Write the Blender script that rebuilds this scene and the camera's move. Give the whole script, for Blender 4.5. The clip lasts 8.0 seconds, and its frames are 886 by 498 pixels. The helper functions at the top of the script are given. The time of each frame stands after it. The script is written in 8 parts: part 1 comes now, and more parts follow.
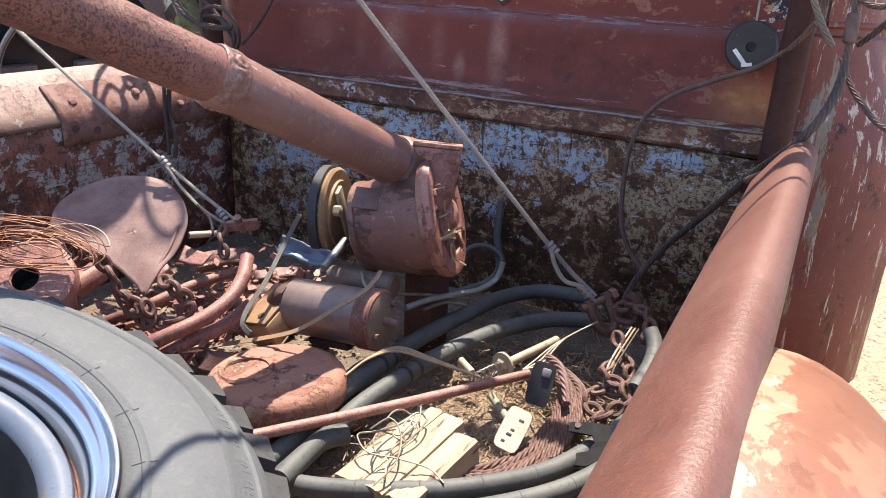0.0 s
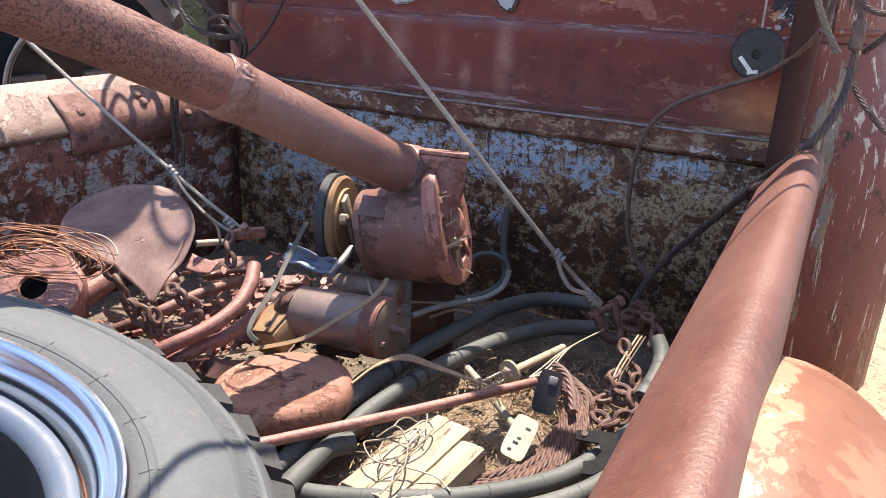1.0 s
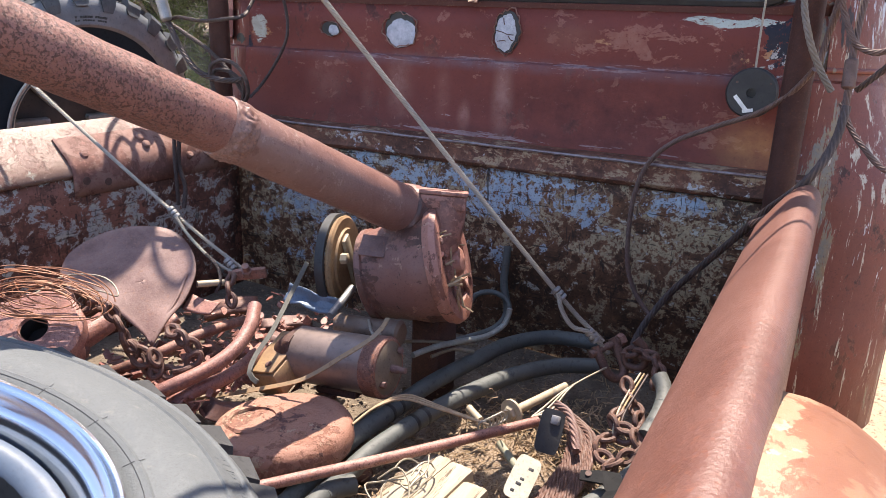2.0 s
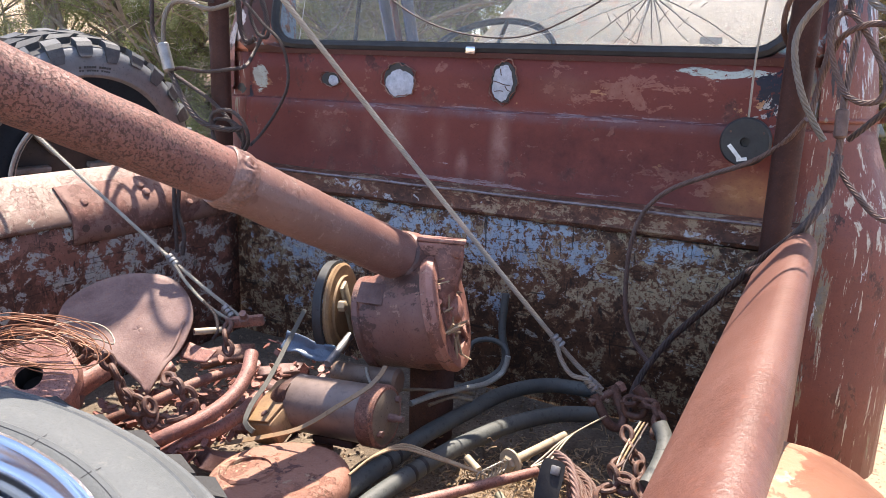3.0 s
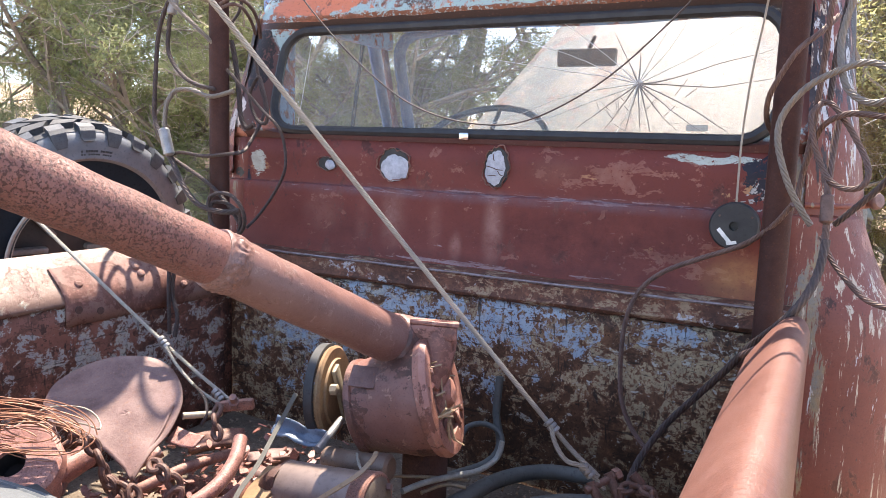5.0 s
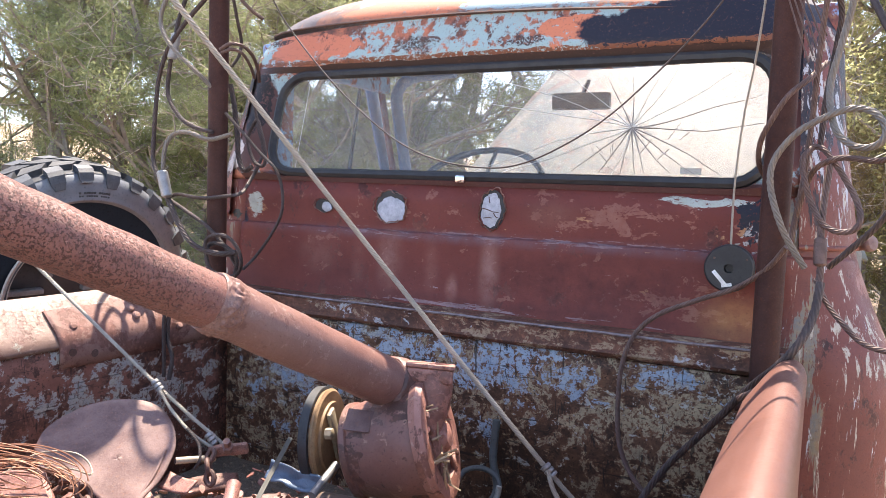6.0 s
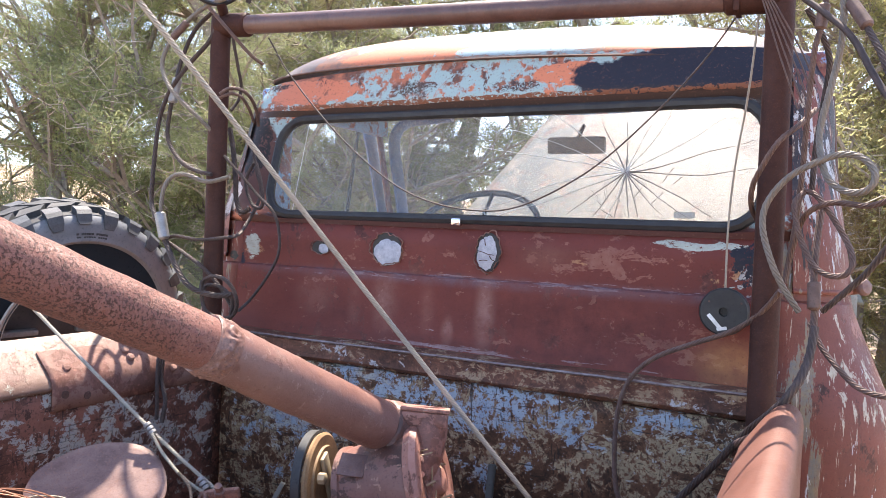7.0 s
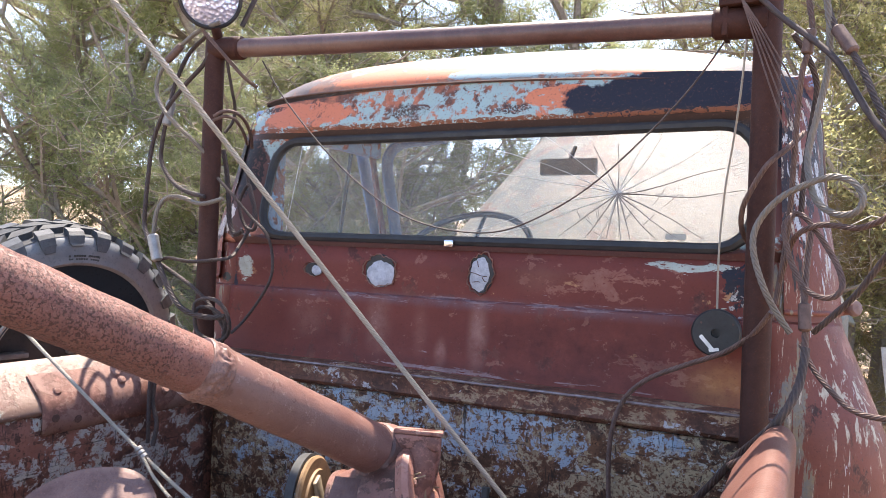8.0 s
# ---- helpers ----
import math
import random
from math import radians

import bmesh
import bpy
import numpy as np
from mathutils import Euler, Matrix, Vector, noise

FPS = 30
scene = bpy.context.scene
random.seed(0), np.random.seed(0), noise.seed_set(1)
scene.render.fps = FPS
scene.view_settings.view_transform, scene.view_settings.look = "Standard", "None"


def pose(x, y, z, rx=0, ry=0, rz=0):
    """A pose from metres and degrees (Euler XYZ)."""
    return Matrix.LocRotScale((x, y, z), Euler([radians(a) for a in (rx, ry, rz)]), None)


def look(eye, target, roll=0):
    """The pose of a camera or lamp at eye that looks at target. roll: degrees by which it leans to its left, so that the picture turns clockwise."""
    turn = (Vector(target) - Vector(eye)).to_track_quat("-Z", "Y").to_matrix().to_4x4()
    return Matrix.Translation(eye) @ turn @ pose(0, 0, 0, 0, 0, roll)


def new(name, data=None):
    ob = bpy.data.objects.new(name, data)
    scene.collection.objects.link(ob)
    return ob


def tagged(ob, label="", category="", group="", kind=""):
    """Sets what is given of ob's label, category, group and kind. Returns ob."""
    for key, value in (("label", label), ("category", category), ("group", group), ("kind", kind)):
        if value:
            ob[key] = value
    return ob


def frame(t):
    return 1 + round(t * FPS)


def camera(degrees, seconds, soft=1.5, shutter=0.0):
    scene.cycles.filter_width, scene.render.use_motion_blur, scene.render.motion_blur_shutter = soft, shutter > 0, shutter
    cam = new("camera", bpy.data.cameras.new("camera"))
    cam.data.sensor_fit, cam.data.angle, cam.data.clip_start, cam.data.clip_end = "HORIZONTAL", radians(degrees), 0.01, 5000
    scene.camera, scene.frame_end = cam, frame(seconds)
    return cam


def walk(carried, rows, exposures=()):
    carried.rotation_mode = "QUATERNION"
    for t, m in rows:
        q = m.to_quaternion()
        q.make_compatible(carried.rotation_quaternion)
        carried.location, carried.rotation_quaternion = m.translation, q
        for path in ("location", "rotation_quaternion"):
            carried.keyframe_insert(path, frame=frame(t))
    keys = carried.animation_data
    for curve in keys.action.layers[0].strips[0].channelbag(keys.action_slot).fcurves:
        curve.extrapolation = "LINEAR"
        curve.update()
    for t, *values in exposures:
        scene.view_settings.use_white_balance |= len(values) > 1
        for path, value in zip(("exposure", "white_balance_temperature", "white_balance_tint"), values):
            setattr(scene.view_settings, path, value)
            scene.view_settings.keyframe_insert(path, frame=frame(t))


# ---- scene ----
cam = camera(61.5, 8.0, soft=0.8)
PATH = [
    (0, (-0.007, 0.002, 1.489), (-0.849, 1.67, 0.778), 2.8),
    (0.5, (-0.006, 0.002, 1.489), (-0.859, 1.671, 0.791), 2.5),
    (1, (-0.006, 0.001, 1.49), (-0.868, 1.668, 0.797), 2.5),
    (1.5, (-0.005, 0.0, 1.49), (-0.878, 1.678, 0.84), 2.2),
    (3, (-0.004, -0.003, 1.493), (-0.9, 1.721, 1.019), 2.0),
    (3.5, (-0.003, -0.003, 1.494), (-0.905, 1.734, 1.086), 2.1),
    (4, (-0.003, -0.003, 1.495), (-0.91, 1.745, 1.147), 2.3),
    (5.5, (0.006, -0.004, 1.501), (-0.909, 1.762, 1.285), 2.0),
    (6, (0.006, -0.005, 1.504), (-0.909, 1.767, 1.347), 2.1),
    (6.5, (0.01, -0.005, 1.505), (-0.908, 1.77, 1.406), 2.2),
    (7, (0.012, -0.007, 1.506), (-0.904, 1.77, 1.461), 2.3),
    (7.5, (0.012, -0.009, 1.508), (-0.898, 1.772, 1.488), 2.3),
    (8, (0.014, -0.011, 1.51), (-0.888, 1.775, 1.519), 2.2),
]
walk(cam, [(t, look(eye, target, roll)) for t, eye, target, roll in PATH],
     [(0, 1.80, 7250, 14), (1.5, 1.83, 7250, 14), (3, 1.94, 7280, 14), (3.5, 2.01, 7320, 14), (4, 2.14, 7350, 14), (5.5, 2.23, 7380, 14), (7, 2.20, 7320, 14), (8, 2.04, 7280, 14)])



# ---- light ----
SUN_FROM = Vector((-0.15, 0.435, 1.0)).normalized()
world = bpy.data.worlds.new("sky")
scene.world = world
world.use_nodes = True
_nt = world.node_tree
_sky = _nt.nodes.new("ShaderNodeTexSky")
_sky.sky_type, _sky.sun_disc = "NISHITA", False
_sky.altitude, _sky.air_density, _sky.dust_density, _sky.ozone_density = 1700, 0.8, 2.2, 0.6
_sky.sun_elevation = math.asin(SUN_FROM.z)
_sky.sun_rotation = math.atan2(SUN_FROM.x, SUN_FROM.y)
_nt.nodes["Background"].inputs[1].default_value = 0.168
_nt.links.new(_sky.outputs[0], _nt.nodes["Background"].inputs[0])
_sun = bpy.data.lights.new("sun", "SUN")
_sun.energy, _sun.angle, _sun.color = 3.7, radians(0.55), (1.0, 0.95, 0.88)
new("sun", _sun).matrix_world = look(SUN_FROM * 20, (0, 0, 0))


# ---- materials ----
class Nodes:
    """A short way to write node materials in world metres."""

    def __init__(self, name):
        self.m = bpy.data.materials.new(name)
        self.m.use_nodes = True
        self.t = self.m.node_tree
        self.b = self.t.nodes["Principled BSDF"]
        self.co = self.t.nodes.new("ShaderNodeTexCoord").outputs["Object"]

    def put(self, sock, v):
        if isinstance(v, bpy.types.NodeSocket):
            self.t.links.new(v, sock)
        elif isinstance(v, (tuple, list)) and len(v) == 3 and sock.type == "RGBA":
            sock.default_value = (*v, 1)
        else:
            sock.default_value = v

    def stretch(self, sx, sy, sz):
        n = self.t.nodes.new("ShaderNodeMapping")
        n.inputs["Scale"].default_value = (sx, sy, sz)
        self.t.links.new(self.co, n.inputs["Vector"])
        return n.outputs[0]

    def noise(self, scale, detail=6, rough=0.6, lo=0.0, hi=1.0, co=None, warp=0.0):
        n = self.t.nodes.new("ShaderNodeTexNoise")
        n.inputs["Scale"].default_value, n.inputs["Detail"].default_value = scale, detail
        n.inputs["Roughness"].default_value, n.inputs["Distortion"].default_value = rough, warp
        self.t.links.new(co or self.co, n.inputs["Vector"])
        if (lo, hi) == (0.0, 1.0):
            return n.outputs["Fac"]
        r = self.t.nodes.new("ShaderNodeMapRange")
        r.inputs["From Min"].default_value, r.inputs["From Max"].default_value = lo, hi
        self.t.links.new(n.outputs["Fac"], r.inputs["Value"])
        return r.outputs[0]

    def voronoi(self, scale, lo, hi, co=None):
        n = self.t.nodes.new("ShaderNodeTexVoronoi")
        n.inputs["Scale"].default_value = scale
        self.t.links.new(co or self.co, n.inputs["Vector"])
        r = self.t.nodes.new("ShaderNodeMapRange")
        r.inputs["From Min"].default_value, r.inputs["From Max"].default_value = lo, hi
        self.t.links.new(n.outputs["Distance"], r.inputs["Value"])
        return r.outputs[0]

    def mix(self, f, a, b):
        n = self.t.nodes.new("ShaderNodeMix")
        n.data_type = "RGBA"
        self.put(n.inputs["Factor"], f), self.put(n.inputs["A"], a), self.put(n.inputs["B"], b)
        return n.outputs["Result"]

    def mathop(self, op, a, b=0.0):
        n = self.t.nodes.new("ShaderNodeMath")
        n.operation = op
        n.use_clamp = True
        self.put(n.inputs[0], a), self.put(n.inputs[1], b)
        return n.outputs[0]

    def axis(self, i, lo, hi):
        """0 to 1 along a world axis from lo to hi."""
        n = self.t.nodes.new("ShaderNodeSeparateXYZ")
        self.t.links.new(self.co, n.inputs[0])
        r = self.t.nodes.new("ShaderNodeMapRange")
        r.inputs["From Min"].default_value, r.inputs["From Max"].default_value = lo, hi
        self.t.links.new(n.outputs[i], r.inputs["Value"])
        return r.outputs[0]

    def blob(self, at, radius, ragged=0.5, scale=14, soft=0.03):
        """1 within about radius (x, y, z) of a place, with a ragged edge."""
        n = self.t.nodes.new("ShaderNodeMapping")
        n.inputs["Scale"].default_value = tuple(1 / r for r in radius)
        n.inputs["Location"].default_value = tuple(-a / r for a, r in zip(at, radius))
        self.t.links.new(self.co, n.inputs["Vector"])
        d = self.t.nodes.new("ShaderNodeVectorMath")
        d.operation = "LENGTH"
        self.t.links.new(n.outputs[0], d.inputs[0])
        w = self.t.nodes.new("ShaderNodeMath")
        w.operation = "MULTIPLY_ADD"
        self.t.links.new(self.noise(scale, 7, 0.65), w.inputs[0])
        w.inputs[1].default_value = ragged * 3
        self.t.links.new(d.outputs["Value"], w.inputs[2])
        r = self.t.nodes.new("ShaderNodeMapRange")
        edge = 1 + ragged * 1.5
        r.inputs["From Min"].default_value, r.inputs["From Max"].default_value = edge + soft, edge - soft
        self.t.links.new(w.outputs[0], r.inputs["Value"])
        return r.outputs[0]

    def near(self, at, radius):
        """1 at a place, falling smoothly to 0 at radius (x, y, z)."""
        n = self.t.nodes.new("ShaderNodeMapping")
        n.inputs["Scale"].default_value = tuple(1 / r for r in radius)
        n.inputs["Location"].default_value = tuple(-a / r for a, r in zip(at, radius))
        self.t.links.new(self.co, n.inputs["Vector"])
        d = self.t.nodes.new("ShaderNodeVectorMath")
        d.operation = "LENGTH"
        self.t.links.new(n.outputs[0], d.inputs[0])
        return self.ramp(d.outputs["Value"], 1.0, 0.0, smooth=True)

    def ramp(self, v, lo, hi, smooth=False):
        r = self.t.nodes.new("ShaderNodeMapRange")
        if smooth:
            r.interpolation_type = "SMOOTHSTEP"
        r.inputs["From Min"].default_value, r.inputs["From Max"].default_value = lo, hi
        self.t.links.new(v, r.inputs["Value"])
        return r.outputs[0]

    def sum(self, a, b, k=1.0):
        """a + k * b, not clamped."""
        n = self.t.nodes.new("ShaderNodeMath")
        n.operation = "MULTIPLY_ADD"
        self.put(n.inputs[0], b)
        n.inputs[1].default_value = k
        self.put(n.inputs[2], a)
        return n.outputs[0]

    def bump(self, h, strength=0.3, dist=0.003):
        n = self.t.nodes.new("ShaderNodeBump")
        n.inputs["Strength"].default_value, n.inputs["Distance"].default_value = strength, dist
        self.put(n.inputs["Height"], h)
        self.t.links.new(n.outputs[0], self.b.inputs["Normal"])

    def done(self, colour, rough=0.6, metal=0.0, spec=0.5):
        self.put(self.b.inputs["Base Color"], colour), self.put(self.b.inputs["Roughness"], rough)
        self.put(self.b.inputs["Metallic"], metal), self.put(self.b.inputs["Specular IOR Level"], spec)
        return self.m


def rust_metal(name, dark=(0.075, 0.032, 0.024), mid=(0.22, 0.095, 0.068), pale=(0.38, 0.21, 0.165), paleness=0.5, rough=0.62, spec=0.4, pits=0.5, pit=(0.03, 0.016, 0.014), bump=0.35):
    """Rusted steel: slow and fast mottling, dark pits, orange specks, pale worn grains."""
    n = Nodes(name)
    c = n.mix(n.noise(9, 8, 0.72, 0.36, 0.64), dark, mid)
    c = n.mix(n.mathop("MULTIPLY", n.noise(5, 9, 0.75, 0.42, 0.60, warp=0.4), paleness * 1.6), c, pale)
    c = n.mix(n.mathop("MULTIPLY", n.noise(46, 8, 0.8, 0.48, 0.66), pits * 0.8), c, tuple(0.6 * v for v in dark))
    c = n.mix(n.mathop("MULTIPLY", n.noise(330, 5, 0.75, 0.52, 0.64), min(1, pits * 1.3)), c, pit)
    c = n.mix(n.mathop("MULTIPLY", n.noise(120, 6, 0.75, 0.55, 0.68), 0.7), c, (1.45 * mid[0], 1.2 * mid[1], 0.85 * mid[2]))
    c = n.mix(n.mathop("MULTIPLY", n.noise(420, 3, 0.7, 0.60, 0.70), 0.6), c, tuple(min(0.7, 1.35 * v) for v in pale))
    h = n.mathop("ADD", n.mathop("MULTIPLY", n.noise(190, 5, 0.7), 0.6), n.mathop("MULTIPLY", n.noise(34, 5, 0.7), 0.4))
    n.bump(h, bump, 0.003)
    return n.done(c, n.noise(30, 4, 0.6, -0.6, 1.8) if rough is None else rough, 0.0, spec)


def old_paint(name, paints, rust=(0.15, 0.065, 0.045), dark=(0.05, 0.028, 0.022), streak=1.0, rough=0.5, blobs=(), scratches=0.0, specks=1.0, gain=1.0):
    """Rust with what is left of coats of paint: paints are (colour, share, scale)."""
    def up(v):
        return tuple(min(0.8, gain * k) for k in v)

    n = Nodes(name)
    rust, dark = up(rust), up(dark)
    co = n.stretch(1, 1, 1 / streak)
    c = n.mix(n.noise(14, 6, 0.7, 0.38, 0.62), dark, rust)
    c = n.mix(n.noise(60, 4, 0.7, 0.55, 0.7), c, (0.26, 0.13, 0.085))
    for colour, share, s in paints:
        lo = 0.66 - 0.32 * share
        f = n.noise(s, 9, 0.68, lo, lo + 0.025, co=co, warp=0.6)
        g = n.noise(s * 7, 5, 0.7, 0.40, 0.47, co=co)
        c = n.mix(n.mathop("MULTIPLY", f, g), c, up(colour))
    for colour, at, radius, ragged, s, *more in blobs:
        # more: how much of the patch is left, and how strongly it covers
        left = more[0] if more else 0.85
        alpha = more[1] if len(more) > 1 else 1.0
        f = n.blob(at, radius, ragged, s, 0.03 if alpha == 1 else 0.35)
        cut = 0.66 - 0.32 * left
        f = n.mathop("MULTIPLY", f, n.noise(s * 4, 8, 0.72, cut, cut + (0.03 if alpha == 1 else 0.2), warp=0.4))
        c = n.mix(n.mathop("MULTIPLY", f, alpha), c, up(colour))
    c = n.mix(n.mathop("MULTIPLY", n.noise(190, 5, 0.75, 0.58, 0.66), 0.8 * specks), c, dark)
    c = n.mix(n.mathop("MULTIPLY", n.noise(26, 10, 0.8, 0.60, 0.66), 0.8 * specks), c, tuple(0.6 * v for v in dark))
    if scratches:
        for k, (sx, sz) in enumerate(((110, 9), (14, 120), (70, 40))):
            c = n.mix(n.mathop("MULTIPLY", n.noise(1.0, 4, 0.6, 0.62, 0.66, co=n.stretch(sx, sx * 0.6, sz), warp=0.8), scratches), c, (0.03, 0.022, 0.02))
    n.bump(n.noise(90, 8, 0.75), 0.4, 0.002)
    return n.done(c, rough, 0.0, 0.28)


def flaked(name, dark, rust, layers, rough=0.55, spec=0.2, pits=0.6, scratches=0.0, soft_tones=(), relief=0.5, chips=0.385, pit_scale=38):
    """Rust under coats of flaking paint.
    layers: (colour, second colour, share left, scale, (stretch x, y, z), [(at, radius, more or less paint)], rusty rim 0 to 1);
    soft_tones: (colour, at, radius, strength), soft."""
    n = Nodes(name)
    c = n.mix(n.noise(13, 8, 0.7, 0.38, 0.62), dark, rust)
    c = n.mix(n.mathop("MULTIPLY", n.noise(75, 7, 0.75, 0.52, 0.66), 0.75), c, tuple(1.7 * v for v in rust))
    c = n.mix(n.mathop("MULTIPLY", n.noise(4.5, 7, 0.7, 0.50, 0.66), 0.6), c, tuple(0.55 * v for v in dark))
    high = n.noise(150, 6, 0.75)
    for colour, other, share, scale, (sx, sy, sz), zones, rim in layers:
        f = n.noise(scale, 12, 0.70, co=n.stretch(sx, sy, sz), warp=0.35)
        for at, radius, k in zones:
            f = n.sum(f, n.near(at, radius), k * 0.14)
        cut = 0.62 - 0.24 * share
        if rim:
            c = n.mix(n.mathop("MULTIPLY", n.ramp(f, cut - 0.045, cut), rim), c, tuple(1.25 * v for v in rust))
        m = n.ramp(f, cut, cut + 0.012)
        m = n.mathop("MULTIPLY", m, n.noise(scale * 5, 8, 0.72, chips, chips + 0.03, co=n.stretch(sx, sy, sz)))
        tone = n.mix(n.noise(scale * 2.3, 6, 0.7, 0.36, 0.64), colour, other)
        c = n.mix(m, c, tone)
        high = n.sum(high, m, 0.5)
    for colour, at, radius, k in soft_tones:
        c = n.mix(n.mathop("MULTIPLY", n.mathop("MULTIPLY", n.near(at, radius), n.noise(16, 6, 0.7, 0.30, 0.62)), k), c, colour)
    c = n.mix(n.mathop("MULTIPLY", n.noise(210, 5, 0.75, 0.57, 0.65), pits), c, tuple(0.5 * v for v in dark))
    c = n.mix(n.mathop("MULTIPLY", n.noise(pit_scale, 9, 0.8, 0.60, 0.655), pits), c, tuple(0.7 * v for v in dark))
    if scratches:
        for sx, sz, turn in ((8, 130, 0.25), (12, 150, -0.5), (120, 12, 0.1), (90, 26, 0.6)):
            mp = n.t.nodes.new("ShaderNodeMapping")
            mp.inputs["Rotation"].default_value = (0, turn, 0)
            mp.inputs["Scale"].default_value = (sx, 0.7 * sx, sz)
            n.t.links.new(n.co, mp.inputs["Vector"])
            c = n.mix(n.mathop("MULTIPLY", n.noise(1.0, 3, 0.55, 0.655, 0.68, co=mp.outputs[0], warp=0.5), scratches), c, (0.022, 0.017, 0.015))
    n.bump(high, relief, 0.0025)
    return n.done(c, n.sum(rough - 0.1, n.noise(40, 5, 0.7), 0.2), 0.0, spec)


def plain(name, colour, other=None, scale=25, rough=0.6, metal=0.0, bump=0.15, spec=0.5):
    n = Nodes(name)
    c = n.mix(n.noise(scale, 6, 0.65, 0.35, 0.68), colour, other or tuple(0.7 * v for v in colour))
    c = n.mix(n.noise(scale * 8, 3, 0.6, 0.55, 0.75), c, tuple(0.6 * v for v in colour))
    if bump:
        n.bump(n.noise(scale * 9, 4, 0.6), bump, 0.002)
    return n.done(c, rough, metal, spec)


M_RUST = rust_metal("rusted_steel")
M_RAIL = rust_metal("rail_rust", (0.105, 0.042, 0.031), (0.150, 0.062, 0.046), (0.195, 0.095, 0.075), 0.45, 0.42, 0.55, 0.22, (0.09, 0.034, 0.027), 0.6)
M_BOOM = rust_metal("boom_rust", (0.15, 0.055, 0.042), (0.27, 0.112, 0.088), (0.37, 0.20, 0.165), 0.55, 0.5, 0.5, 0.85, (0.085, 0.030, 0.025), 0.6)
M_TUBE = flaked("boom_tube_rust", (0.135, 0.060, 0.047), (0.160, 0.073, 0.056), [
    ((0.165, 0.079, 0.064), (0.200, 0.104, 0.085), 0.95, 5, (1, 1, 1), [], 0.0), ((0.25, 0.148, 0.123), (0.22, 0.122, 0.10), 0.10, 60, (1, 1, 1), [], 0.0)], rough=0.42, spec=0.5, pits=0.45, relief=0.4, pit_scale=150, chips=0.33)
M_PITTED = flaked("pitted_tube_rust", (0.150, 0.058, 0.044), (0.175, 0.070, 0.054), [
    ((0.200, 0.080, 0.062), (0.235, 0.104, 0.082), 0.95, 30, (1, 0.8, 0.8), [], 0.0), ((0.30, 0.155, 0.125), (0.26, 0.125, 0.10), 0.16, 150, (1, 0.8, 0.8), [], 0.0),
    ((0.062, 0.023, 0.018), (0.105, 0.040, 0.030), 0.42, 300, (1, 0.8, 0.8), [((-0.738, 0.765, 1.333), (0.15, 0.13, 0.15), -0.7)], 0.0)], rough=0.42, spec=0.5, pits=0.9, relief=0.7, pit_scale=120, chips=0.33)
M_DARKRUST = rust_metal("dark_rust", (0.04, 0.022, 0.02), (0.10, 0.05, 0.04), (0.17, 0.09, 0.07), 0.3)
M_POST = rust_metal("post_rust", (0.030, 0.013, 0.011), (0.058, 0.024, 0.019), (0.085, 0.040, 0.032), 0.3, 0.6, 0.15, 0.3)
M_BLADE = rust_metal("blade_rust", (0.10, 0.052, 0.047), (0.15, 0.083, 0.073), (0.21, 0.13, 0.115), 0.6, 0.6, 0.4, 0.3, (0.07, 0.035, 0.032))
M_CHAIN = rust_metal("chain_rust", (0.05, 0.024, 0.02), (0.12, 0.06, 0.046), (0.20, 0.115, 0.09), 0.45)
M_DISC = flaked("disc_rust", (0.17, 0.075, 0.052), (0.25, 0.115, 0.080), [
    ((0.306, 0.157, 0.115), (0.272, 0.132, 0.093), 0.80, 7, (1, 1, 1), [], 0.0),
    ((0.374, 0.264, 0.187), (0.323, 0.212, 0.145), 0.0, 34, (1, 1, 1), [((-0.70, 0.70, 0.94), (0.06, 0.10, 0.1), 0.9), ((-0.60, 0.63, 0.93), (0.12, 0.05, 0.05), 0.5)], 0.0),
    # Dark scab at the centre; part of it is the boom's shadow painted in.
    ((0.089, 0.041, 0.038), (0.128, 0.061, 0.054), -0.10, 40, (1, 1, 1), [((-0.615, 0.715, 0.95), (0.075, 0.075, 0.05), 1.0)], 0.0)], rough=0.6, spec=0.3, pits=0.4, relief=0.8)
